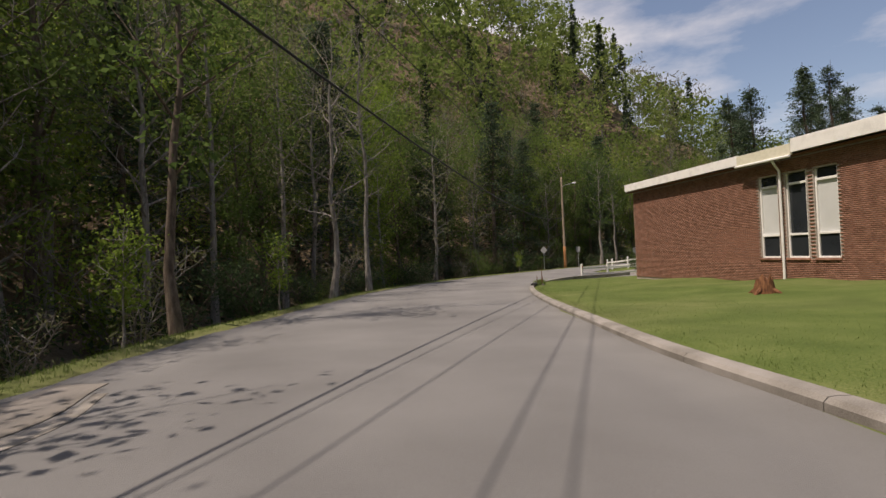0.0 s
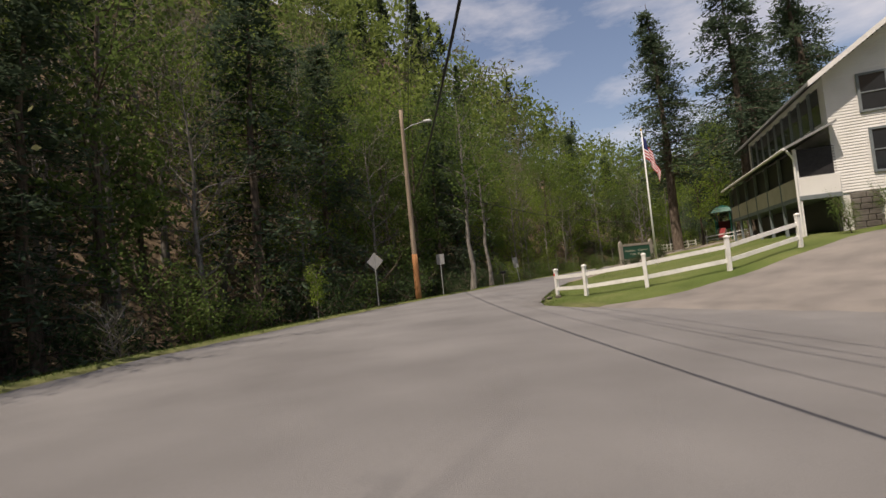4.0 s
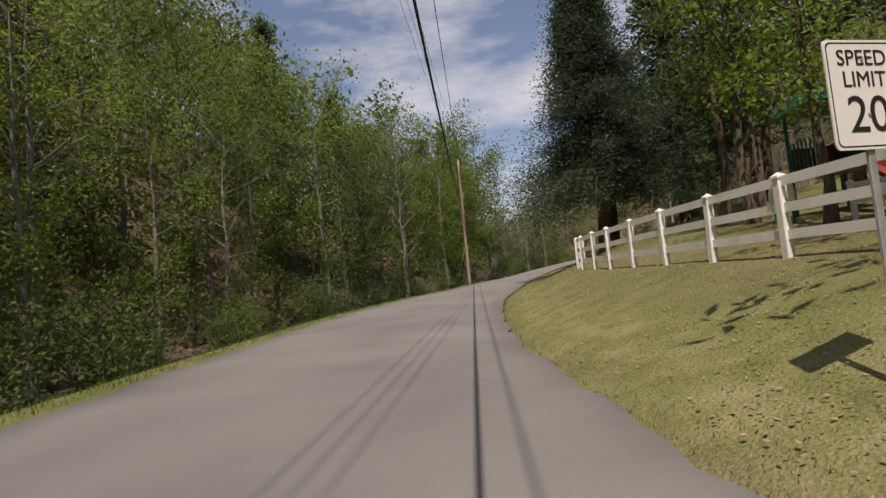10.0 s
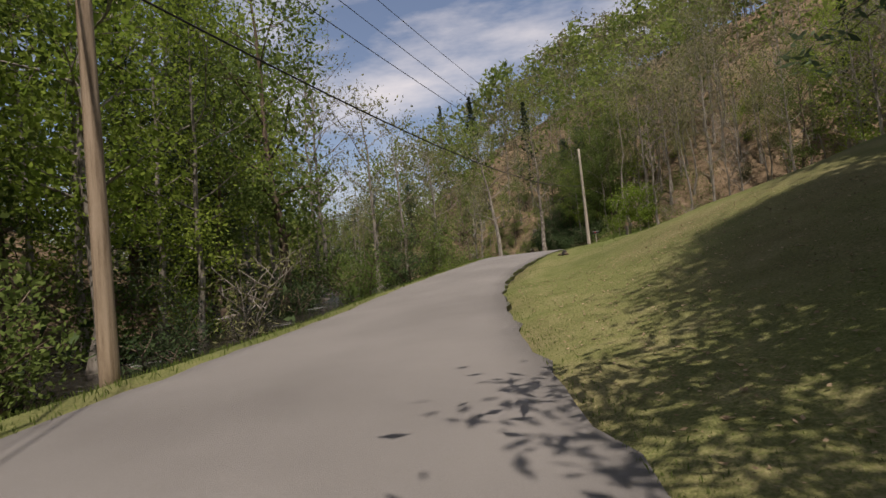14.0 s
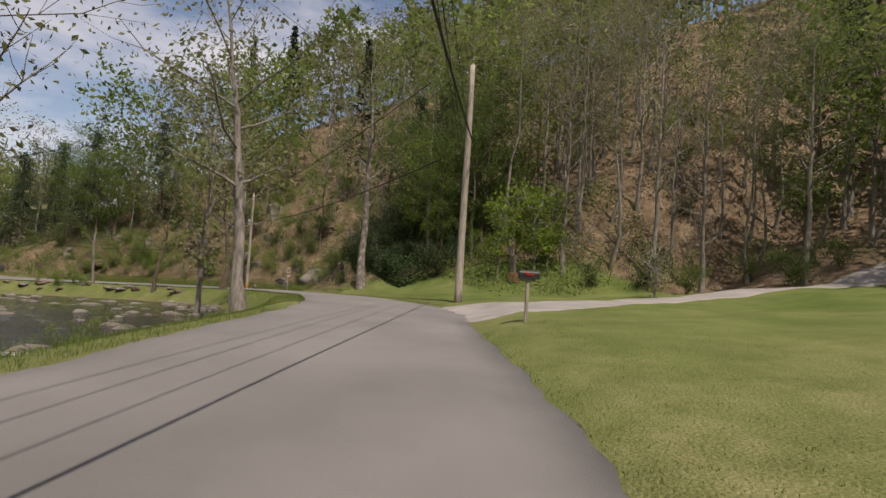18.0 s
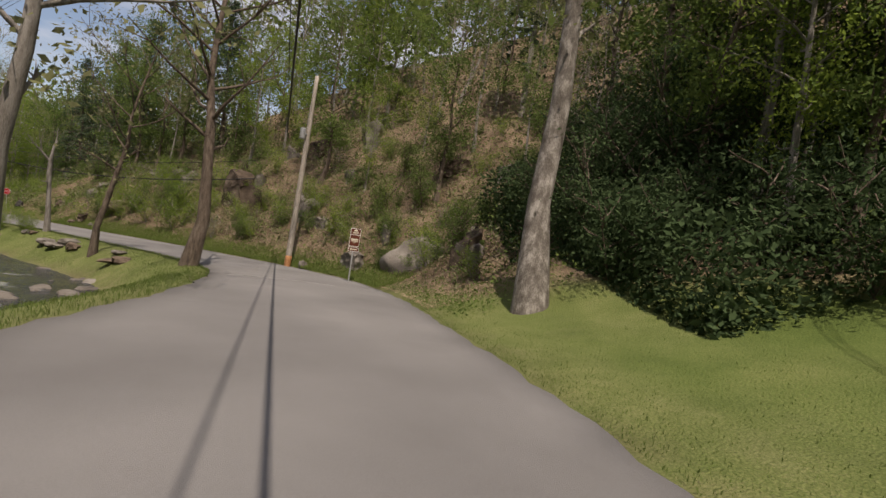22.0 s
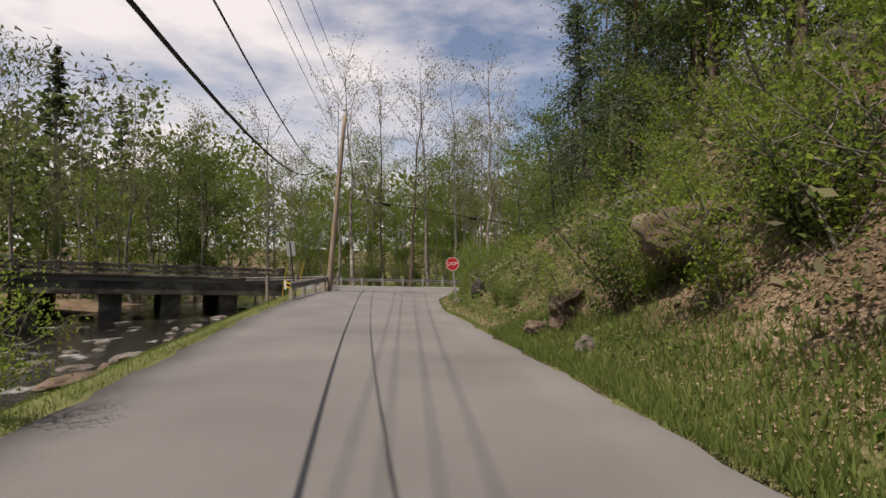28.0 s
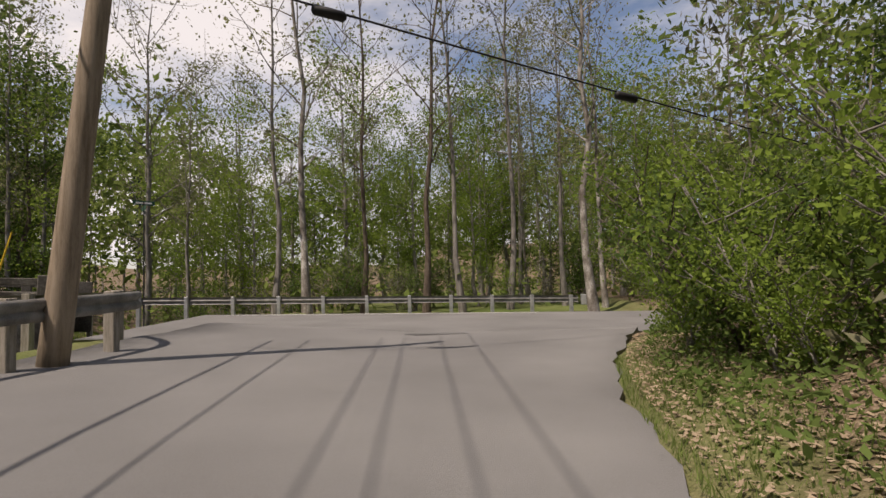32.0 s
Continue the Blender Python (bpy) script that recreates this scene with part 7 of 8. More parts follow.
big_tree("roadside_tree", 201, -0.9, 56.6, 17, 0.24, 0.25, 18, 0.25, 0.5, bark_grey, leaf_bud, 900, 0.12, "grey roadside tree with bare spreading branches")
big_tree("roadside_tree", 202, 25.4, 81.7, 17, 0.24, 0.35, 16, 0.22, 0.6, bark_grey, leaf_mid, 1200, 0.16, "slim grey roadside tree in thin leaf")
big_tree("roadside_tree", 203, 29.2, 85.6, 17, 0.2, 0.35, 16, 0.22, 0.6, bark_grey, leaf_mid, 1200, 0.16, "slim grey roadside tree in thin leaf")
big_tree("sycamore_tree", 204, 154.75, 109.88, 22, 0.36, 0.3, 14, 0.26, 0.7, bark_mottled, leaf_bud, 2600, 0.09, "big sycamore with mottled pale bark", lean=(0.06, 0.0))
big_tree("sycamore_tree", 205, 131.8, 112.8, 15, 0.3, 0.3, 14, 0.36, 0.45, bark_grey, leaf_bud, 1400, 0.12, "leaning riverside sycamore with spreading limbs", lean=(0.06, 0.05))
dead = thing("dead_tree", (166.9, 139.8, gz(166.9, 140.0) + 0.25, 0, 0, -8.6), "broken-topped dead tree with few bare limbs on the river bank", "dead tree")
new("trunk", fast_mesh("trunk", *tube(np.array([(0.02, 0, -0.4), (0, 0, 0.0), (-0.06, 0.02, 1.0), (-0.2, 0.0, 2.4), (-0.3, 0.03, 3.3), (-0.34, 0, 4.05), (-0.3, -0.03, 4.6), (-0.24, 0.0, 5.05), (-0.1, 0.02, 5.3)]), [0.22, 0.18, 0.14, 0.115, 0.13, 0.105, 0.08, 0.07, 0.03], 10), [bark_grey], smooth=True)).parent = dead
for pts, r_ in ((((-0.34, 0, 4.0), (-0.6, 0.1, 4.3), (-0.95, 0.15, 4.65), (-1.3, 0.2, 4.95), (-1.62, 0.2, 5.35)), 0.085), (((-0.8, 0.13, 4.5), (-0.92, 0.1, 4.95), (-1.05, 0.05, 5.3), (-1.2, 0, 5.7)), 0.045), (((-0.2, 0, 5.1), (-0.1, 0.1, 5.5), (-0.06, 0.2, 5.8), (0.0, 0.25, 6.15)), 0.035), (((-0.25, 0, 2.75), (-0.45, -0.1, 2.78), (-0.7, -0.15, 2.76), (-0.98, -0.2, 2.86)), 0.05), (((-0.3, 0.0, 3.2), (-0.15, 0.2, 3.5), (0.02, 0.3, 3.6)), 0.04), (((-1.2, 0.18, 4.88), (-1.5, 0.1, 4.9), (-1.8, 0.1, 5.1)), 0.025)):
    new("limb", fast_mesh("limb", *tube(np.array(pts), np.linspace(r_, 0.012, len(pts)), 7), [bark_grey], smooth=True)).parent = dead
big_tree("riverside_tree", 207, 158.9, 123.2, 15, 0.27, 0.3, 24, 0.5, 0.4, bark_brown, leaf_bud, 4500, 0.05, "dark leaning riverside tree with bare limbs", lean=(0.08, 0.05))
big_tree("riverside_tree", 208, 148.5, 118.8, 13, 0.2, 0.3, 14, 0.3, 0.55, bark_grey, leaf_bud, 700, 0.11, "grey riverside tree with bare branches")
big_tree("riverside_tree", 209, 162.0, 131.0, 11, 0.17, 0.3, 14, 0.3, 0.55, bark_brown, leaf_bud, 500, 0.11, "dark leaning riverside tree with bare limbs", lean=(0.12, -0.05))
for k, (x, y, h_) in enumerate(((111.0, 117.0, 13), (117.0, 116.0, 12), (124.5, 118.5, 14), (139.0, 117.5, 12), (104.0, 116.5, 13))):
    big_tree("riverside_tree", 220 + k, x, y, h_, 0.17, 0.25, 15, 0.28, 0.55, bark_grey, leaf_bud, 900, 0.12, "grey riverside tree just coming into leaf")
# park trees
park_c = [(45.2, 77.5, 24, 0.5), (48.4, 80.6, 23, 0.34), (56.5, 76.0, 25, 0.5), (60.0, 79.5, 22, 0.4), (67.0, 83.5, 23, 0.42), (42.0, 67.5, 22, 0.4), (49.0, 67.0, 24, 0.45), (55.0, 70.5, 25, 0.45), (60.0, 74.0, 23, 0.4)]
for k, (x, y, h_, g_) in enumerate(park_c):
    wood, crown = conifer(300 + k, h_, g_, 0.3, 22, 0.24, 6, 6500, 0.21)
    root = thing("park_hemlock", (x, y, gz(x, y)), "tall old hemlock with a thick dark trunk in the park", "conifer", "old hemlocks in the park")
    new("trunk", fast_mesh("trunk", *wood, [bark_brown], smooth=True)).parent = root
    new("crown", fast_mesh("crown", *crown, [leaf_needle])).parent = root
for k, (rx, ry, h_, start_, n_, sz_) in enumerate(((73.4, 96.0, 18.5, 0.2, 75000, 0.115), (79.0, 92.0, 21, 0.25, 6500, 0.24), (84.0, 92.3, 20, 0.15, 7000, 0.22), (77.0, 87.5, 22, 0.25, 7000, 0.22), (90.0, 90.5, 20, 0.2, 7000, 0.22), (84.0, 87.0, 22, 0.25, 7000, 0.22), (76.2, 96.3, 18, 0.2, 68000, 0.115))):
    wood, crown = conifer(340 + k, h_, 0.4, start_, 20, 0.4 if k in (0, 6) else 0.28, 11 if k in (0, 6) else 6, n_, sz_, 0.5 if k in (0, 6) else 0.3)
    root = thing("spreading_hemlock", (rx, ry, gz(rx, ry)), "spreading dark hemlock over the grassy bank", "conifer")
    new("trunk", fast_mesh("trunk", *wood, [bark_brown], smooth=True)).parent = root
    new("crown", fast_mesh("crown", *crown, [leaf_needle])).parent = root
big_tree("park_tree", 241, 62.5, 87.0, 13, 0.2, 0.3, 16, 0.28, 0.5, bark_brown, leaf_fresh, 4200, 0.12, "bright yellow-green spring tree behind the park fence", spread=0.55)
big_tree("park_tree", 242, 67.5, 88.5, 16, 0.22, 0.3, 16, 0.28, 0.5, bark_brown, leaf_mid, 4200, 0.12, "green spring tree behind the park fence", spread=0.6)
big_tree("park_tree", 243, 57.0, 85.0, 9, 0.14, 0.3, 14, 0.3, 0.5, bark_brown, leaf_fresh, 2600, 0.1, "small bright green tree by the playground", spread=0.5)
big_tree("roadside_tree", 244, -7.8, 14.7, 15, 0.17, 0.3, 14, 0.25, 0.6, bark_brown, leaf_mid, 1600, 0.12, "slim dark roadside tree in thin leaf")
big_tree("roadside_tree", 245, -6.6, 30.0, 16, 0.2, 0.25, 18, 0.36, 0.5, bark_grey, leaf_bud, 500, 0.09, "slim grey roadside tree with bare branches")
big_tree("roadside_tree", 246, -5.4, 36.3, 19, 0.2, 0.35, 18, 0.36, 0.45, bark_grey, leaf_bud, 150, 0.09, "grey roadside tree with long bare limbs")
# lawn trees and saplings
plant("young_11", -7.4, 11.6, 0.72, 10, label="young planted tree with light green leaves on the verge")
plant("young_12", -6.9, 21.2, 0.75, 120, label="young planted tree with light green leaves on the verge")
plant("young_11", 10.2, 68.6, 0.7, 60, label="small light green sapling beside the warning sign")
for k, (x, y, sc) in enumerate(((147.3, 99.2, 1.5), (146.9, 96.5, 1.7), (147.8, 95.2, 1.6), (149.5, 97.5, 1.7))):
    plant(f"young_{13 + k}", x, y, sc, k * 80, label="small ornamental tree in fresh leaf on the lawn")
big_tree("roadside_tree", 251, -9.0, 2.0, 11, 0.15, 0.2, 16, 0.33, 0.4, bark_brown, leaf_fresh, 1700, 0.13, "young maple in bright new leaf beside the road")

# ---- woodland edge ----
pr = np.random.default_rng(77)


CLEAR = list(POLES.values()) + [(14.2, 71.5), (20.2, 75.85), (33.1, 86.9), (29.2, 83.1), (-7.4, 11.6), (-6.9, 21.2), (178.6, 159.15), (162.85, 118.15)]


def edge_trees(n, box, keep, apart, sorts, odds, scale, seed, group=""):
    for x, y in scatter(n, box, keep, apart, seed):
        if any((x - a) ** 2 + (y - b) ** 2 < 5.0 for a, b in CLEAR):
            continue
        plant(str(pr.choice(sorts, p=odds)), x, y, pr.uniform(*scale), pr.uniform(0, 360), group=group)


CREEK = ["green_1", "green_2", "mid_3", "mid_4", "bare_5", "bare_6", "bud_7", "hemlock_8", "hemlock_9"]
BUSH = ["shrub_1", "shrub_2", "laurel_3", "brush_4", "fresh_5", "brush_6"]
edge_trees(24000, (-45, -5, 90, 130), lambda s, d, x, y: (d < 0) & (edge_u(s, d) > np.interp(s, [0, 16, 22, 44, 52], [9, 9, 6, 6, 7.5])) & (edge_u(s, d) < 19) & (s < 100) & (s > -4), 3.2,
           CREEK, [0.12, 0.1, 0.17, 0.15, 0.13, 0.1, 0.07, 0.08, 0.08], (0.9, 1.4), 31, "trees along the creek")
edge_trees(18000, (30, 85, 125, 140), lambda s, d, x, y: (d < 0) & (edge_u(s, d) > 7.5) & (edge_u(s, d) < 19) & (s < 168) & (s >= 100), 3.5,
           CREEK, [0.17, 0.15, 0.18, 0.14, 0.09, 0.07, 0.08, 0.07, 0.05], (0.8, 1.25), 37, "trees along the creek")
edge_trees(30000, (-45, -5, 90, 130), lambda s, d, x, y: (d < 0) & (edge_u(s, d) > 2.6) & (edge_u(s, d) < 9) & (s < 100) & (s > 2), 3.4,
           BUSH, [0.12, 0.08, 0.56, 0.08, 0.06, 0.1], (0.8, 1.5), 32, "shrubs along the creek")
edge_trees(20000, (30, 85, 125, 140), lambda s, d, x, y: (d < 0) & (edge_u(s, d) > 2.8) & (edge_u(s, d) < 9) & (s < 180) & (s >= 100), 3.3,
           BUSH, [0.22, 0.16, 0.34, 0.06, 0.16, 0.06], (0.7, 1.4), 38, "shrubs along the creek")
edge_trees(16000, (150, 100, 200, 180), lambda s, d, x, y: (d > 0) & (edge_u(s, d) > np.interp(s, [258, 264, 275, 279], [1.3, 6, 6, 1.3])) & (edge_u(s, d) < 13) & (s > 221) & (s < 286) & off_cross(x, y, 7), 2.5,
           BUSH, [0.28, 0.22, 0.08, 0.08, 0.28, 0.06], (0.26, 0.8), 33, "shrubs on the rocky bank")
edge_trees(7000, (145, 90, 215, 180), lambda s, d, x, y: (d > 0) & (edge_u(s, d) > np.interp(s, [258, 264], [5, 9])) & (edge_u(s, d) < 16) & (s > 214) & (s < 286) & off_cross(x, y, 7), 3.6,
           ["green_1", "mid_3", "bud_7", "bare_5", "mid_4", "thin_2"], [0.26, 0.26, 0.14, 0.08, 0.16, 0.1], (0.35, 0.7), 34, "trees on the rocky bank")
edge_trees(9000, (85, 60, 175, 115), lambda s, d, x, y: (d > 0) & (edge_u(s, d) > np.interp(s, [158, 200, 206, 216], [27, 25, 14, 8])) & (edge_u(s, d) < 38) & (s > 150) & (s < 218) & ~on_drive(x, y, 1.5), 3.0,
           ["mid_3", "bud_7", "bare_5", "thin_3", "green_1", "laurel_3", "fresh_5", "hemlock_8"], [0.05, 0.26, 0.2, 0.25, 0.13, 0.06, 0.05, 0.0], (0.8, 1.15), 35, "trees at the lawn's edge")
edge_trees(9000, (85, 60, 175, 115), lambda s, d, x, y: (d > 0) & (edge_u(s, d) > np.interp(s, [158, 200, 206, 216], [26, 23, 12.5, 7])) & (edge_u(s, d) < np.interp(s, [158, 200, 206, 216], [30, 28, 17, 11])) & (s > 150) & (s < 211) & ~on_drive(x, y, 1.0), 2.7,
           BUSH, [0.26, 0.22, 0.26, 0.08, 0.14, 0.04], (0.6, 1.2), 39, "shrubs at the lawn's edge")
edge_trees(4000, (90, 100, 190, 200), lambda s, d, x, y: (d < 0) & (edge_u(s, d) > np.interp(s, [168, 240, 262], [17, 17, 15.5])) & (edge_u(s, d) < 34) & (s > 168) & off_cross(x, y, 8), 4.6,
           ["thin_1", "thin_2", "bud_7", "green_2", "mid_3"], [0.2, 0.2, 0.2, 0.22, 0.18], (0.6, 1.05), 36, "trees beyond the river")
for k in range(70):
    x, y = cross_at(pr.uniform(-34, 28), pr.uniform(9, 28))
    plant(str(pr.choice(["green_1", "green_2", "mid_3", "fresh_5"])), x, y, pr.uniform(0.4, 0.68) if k % 4 else 0.9, pr.uniform(0, 360), group="trees beyond the junction")
for k in range(26):
    a, b = pr.uniform(-30, 26), pr.uniform(7.5, 26)
    x, y = cross_at(a, b)
    plant(str(pr.choice(["thin_1", "thin_2", "thin_3", "bud_7", "bare_5"], p=[0.28, 0.26, 0.24, 0.12, 0.1])), x, y, pr.uniform(0.7, 1.1), pr.uniform(0, 360), group="trees beyond the junction")
for k in range(40):
    x, y = cross_at(pr.uniform(-32, 24), pr.uniform(7.2, 13))
    plant(str(pr.choice(["shrub_1", "fresh_5", "brush_4", "shrub_2"])), x, y, pr.uniform(0.5, 1.1), pr.uniform(0, 360), group="shrubs beyond the junction")
for k in range(120):
    s_ = 224 + 63 * (k + pr.uniform(0, 1)) / 120
    x, y, _ = spot(s_, float(np.interp(s_, RIGHT_S, RIGHT_E)) + float(np.interp(s_, [221, 250, 262, 287], [1.9, 1.5, 1.1, 1.1])) + pr.uniform(0, 1) ** 1.4 * 3.8)
    plant(str(pr.choice(["fresh_5", "shrub_1", "shrub_2", "fresh_8"], p=[0.34, 0.2, 0.16, 0.3])), x, y, pr.uniform(0.25, 0.5) if s_ < 245 else pr.uniform(0.3, 0.72) if s_ < 260 or s_ > 277 else pr.uniform(0.12, 0.3), pr.uniform(0, 360), group="shrubs on the rocky bank", label="lush green shrub spreading over dead leaves")
for x, y, sc in ((166.3, 140.5, 0.34), (165.9, 139.7, 0.3), (167.0, 141.7, 0.38), (167.2, 143.6, 0.42), (166.6, 142.9, 0.36), (167.9, 146.2, 0.4)):
    plant("fresh_5" if sc > 0.35 else "fresh_8", x, y, sc, x * 130, group="low shrubs on the river bank")
for k in range(30):
    s_ = pr.uniform(168, 206)
    x, y, _ = spot(s_, -float(np.interp(s_, LEFT_S, LEFT_E)) - pr.uniform(2.4, 4.2))
    plant(str(pr.choice(["shrub_1", "fresh_5", "brush_4"])), x, y, pr.uniform(0.15, 0.34), pr.uniform(0, 360), group="low shrubs on the river bank")
for x, y in ((16.0, 41.0), (20.4, 39.6), (23.3, 40.2)):
    plant("laurel_3", x, y, 0.62, x * 40, label="dark rounded garden shrub by the fence")
for x, y, sc in ((35.3, 77.2, 0.3), (36.2, 76.4, 0.36), (37.4, 75.8, 0.42), (38.7, 75.2, 0.45), (40.0, 74.9, 0.4)):
    plant("shrub_2", x, y, sc, x * 70, label="clipped brownish shrub in a bed by the kerb")
for x, y in ((28.9, 52.2), (29.2, 54.0)):
    plant("shrub_1", x, y, 0.42, x * 50, label="rounded yellow-green bush beside the house")


# ---- ground cover: grass, weeds, dead leaves ----
def blades(name, n, where, size, mat, label, seed, upright=1.6, aspect=0.25, category="grass"):
    """Small leaves laid on or standing in the ground, too many to count."""
    rng = np.random.default_rng(seed)
    p = where(rng, n)
    z = height(p[:, 0], p[:, 1])
    m = len(p)
    sz = size * rng.uniform(0.5, 1.4, m)
    a = rng.uniform(0, 6.283, m)
    side = np.stack([np.cos(a), np.sin(a), np.zeros(m)], 1) * (sz * aspect)[:, None]
    tipd = np.stack([rng.normal(0, 0.5, m), rng.normal(0, 0.5, m), np.full(m, upright)], 1)
    tipd /= np.linalg.norm(tipd, axis=1)[:, None]
    base = np.stack([p[:, 0], p[:, 1], z - 0.01], 1)
    mid = base + tipd * (sz * 0.55)[:, None]
    v = np.stack([base - side * 0.6, base + side * 0.6, mid + side, base + tipd * sz[:, None] + rng.normal(0, min(0.12, aspect), (m, 3)) * sz[:, None]], 1).reshape(-1, 3)
    ob = new(name, fast_mesh(name, v, np.arange(4 * m).reshape(m, 4), [mat]))
    return tagged(ob, label, category, kind="stuff")


def litter_leaves(name, n, where, size, label, seed):
    rng = np.random.default_rng(seed)
    p = where(rng, n)
    z = height(p[:, 0], p[:, 1]) + 0.015 + rng.uniform(0, 0.03, len(p))
    v, f = leaves(np.stack([p[:, 0], p[:, 1], z], 1), size, rng, droop=4.0, aspect=0.9)
    return tagged(new(name, fast_mesh(name, v, f, [dry_leaf])), label, "leaf litter", kind="stuff")


def along_edge(s0, s1, side, u0, u1, bias=1.0):
    """Places beside the road from one station to another, thicker near the edge for a greater bias."""
    def make(rng, n):
        s = rng.uniform(s0, s1, n)
        u = u0 + (u1 - u0) * rng.uniform(0, 1, n) ** bias
        k = np.interp(s, S_AXIS, np.arange(len(S_AXIS))).astype(int)
        d = np.where(side > 0, np.interp(s, RIGHT_S, RIGHT_E) + u, -np.interp(s, LEFT_S, LEFT_E) - u)
        p = AXIS[k, :2] + TAN[k] * (s - S_AXIS[k])[:, None] + RIGHT[k] * d[:, None]
        return p[~on_drive(p[:, 0], p[:, 1], 0.1)]
    return make


blades("verge_grass", 22000, along_edge(-20, 46, 1, 0.4, 5, 1.6), 0.036, grass_blade, "short green lawn grass by the kerb", 61, aspect=0.13)
blades("lawn_grass", 30000, along_edge(56, 84, 1, 0.0, 5, 1.6), 0.036, grass_blade, "short green lawn grass", 62, aspect=0.13)
blades("bank_grass", 46000, along_edge(84, 185, 1, 0.0, 4.5, 1.7), 0.034, grass_blade, "short patchy grass on the bank", 63, aspect=0.13)
blades("lawn_grass", 24000, along_edge(190, 222, 1, 0.0, 5, 1.6), 0.04, grass_blade, "short green lawn grass", 64, aspect=0.13)
blades("verge_grass", 8000, along_edge(262, 282, 1, 0.0, 1.2, 1.5), 0.09, fresh_grass, "thin grass at the road's edge", 60, aspect=0.06)
blades("tall_grass", 50000, along_edge(225, 262, 1, 0.0, 1.7, 1.3), 0.17, fresh_grass, "rough green grass and weeds at the road's edge", 65, aspect=0.06)
blades("verge_grass", 26000, along_edge(-20, 172, -1, 0.0, 1.3, 1.0), 0.08, grass_blade, "narrow rough grass verge above the creek", 66, aspect=0.1)
blades("river_grass", 90000, along_edge(166, 276, -1, 0.0, 3.6, 1.3), 0.075, fresh_grass, "rough grass and weeds on the river bank", 67, aspect=0.06)
blades("bank_weeds", 90000, along_edge(218, 286, 1, 0.4, 8, 1.2), 0.055, weed_leaf, "green weeds and vines over the bank", 68, 1.0, 0.3, "weeds")
undergrowth("bank_brush", 60000, along_edge(219, 287, 1, 1.8, 14, 1.0), None, "tangled green brush over the rocky bank", vine_leaf, 0.085, 1.3, 85)
undergrowth("bank_twigs", 30000, along_edge(220, 287, 1, 1.5, 15, 1.0), None, "brown twigs and dead stems over the bank", far_twig, 0.11, 1.1, 86)
blades("dead_stems", 15000, along_edge(221, 264, 1, 1.8, 12, 1.0), 0.5, twig_grey, "brown dead stems and hanging roots over the bank", 69, 0.7, 0.007, "dead stems")
undergrowth("slope_brush", 40000, along_edge(203, 222, 1, 7, 24, 1.0), None, "green brush at the foot of the wooded slope", vine_leaf, 0.1, 1.6, 87)
# dark leaves added to darken the slope where the trees' shade should lie
undergrowth("shade_brush", 70000, along_edge(213, 225, 1, 4.0, 15, 1.2), None, "dark leafy brush standing in for shade under the wooded slope", leaf_dark, 0.11, 2.3, 83)
undergrowth("bank_vines", 40000, along_edge(262, 290, 1, 0.5, 9, 1.1), None, "small green vines creeping over dead leaves", vine_leaf, 0.042, 0.22, 88)
undergrowth("bank_vines", 46000, along_edge(217, 288, 1, 0.5, 10, 1.2), None, "green vines and weeds over the rocky bank", vine_leaf, 0.06, 0.38, 84)
litter_leaves("leaf_litter", 70000, along_edge(219, 290, 1, 0.15, 6.5, 1.2), 0.036, "dry brown leaves covering the bank", 71)
litter_leaves("leaf_litter", 16000, along_edge(92, 150, 1, 0.3, 6, 1.0), 0.026, "scattered dry leaves on the grass bank", 72)
ivy = [(33.25 + pr.uniform(-1.9, 1.9), 69.6 + pr.uniform(-0.5, 0.5)) for _ in range(9)]
for x, y in ivy:
    plant("laurel_3", x, y, 0.25, x * 90, label="low dark green border plant before the town sign")
for k, (s_, u_, key, sc) in enumerate(((262, 6.0, "mid_3", 0.7), (266, 8.5, "hemlock_8", 0.75), (268, 7.0, "mid_4", 0.65), (273, 9.5, "hemlock_9", 0.7), (279, 9.0, "hemlock_8", 0.72), (283, 6.5, "mid_4", 0.6), (284, 7.5, "mid_3", 0.7), (287, 9.5, "hemlock_9", 0.7), (258, 8.0, "mid_4", 0.75), (254, 9.5, "hemlock_8", 0.7), (270, 11.5, "mid_3", 0.9), (280, 11.5, "mid_4", 0.85))):
    x, y, _ = spot(s_, float(np.interp(s_, RIGHT_S, RIGHT_E)) + u_)
    plant(key, x, y, sc, k * 77.0, (0, 0), group="trees on the rocky bank", label="dark leafy tree leaning from the bank towards the road")
for k, (s_, u_, key, sc) in enumerate(((214, 8.0, "mid_3", 0.7), (215.5, 11.0, "mid_4", 0.85), (217, 7.5, "mid_3", 0.7), (218, 10.5, "hemlock_8", 0.8), (220, 8.0, "mid_4", 0.75), (216, 9.3, "green_1", 0.6), (221, 10.0, "hemlock_9", 0.7), (212.5, 11.5, "mid_3", 0.8), (214, 13.0, "mid_4", 0.9), (219, 12.5, "mid_3", 0.9), (222, 7.5, "mid_4", 0.7), (213, 7.5, "laurel_3", 1.2), (215, 7.0, "laurel_3", 1.2), (217, 5.6, "laurel_3", 1.1), (219, 6.0, "laurel_3", 1.3), (218, 7.5, "laurel_3", 1.5), (220.5, 6.6, "laurel_3", 1.2))):
    x, y, _ = spot(s_, float(np.interp(s_, RIGHT_S, RIGHT_E)) + u_)
    plant(key, x, y, sc, k * 61.0, group="dark woods behind the lawn", label="dark green woodland plant in deep shade behind the lawn" if key[0] == "l" else "dark leafy woodland tree behind the lawn")
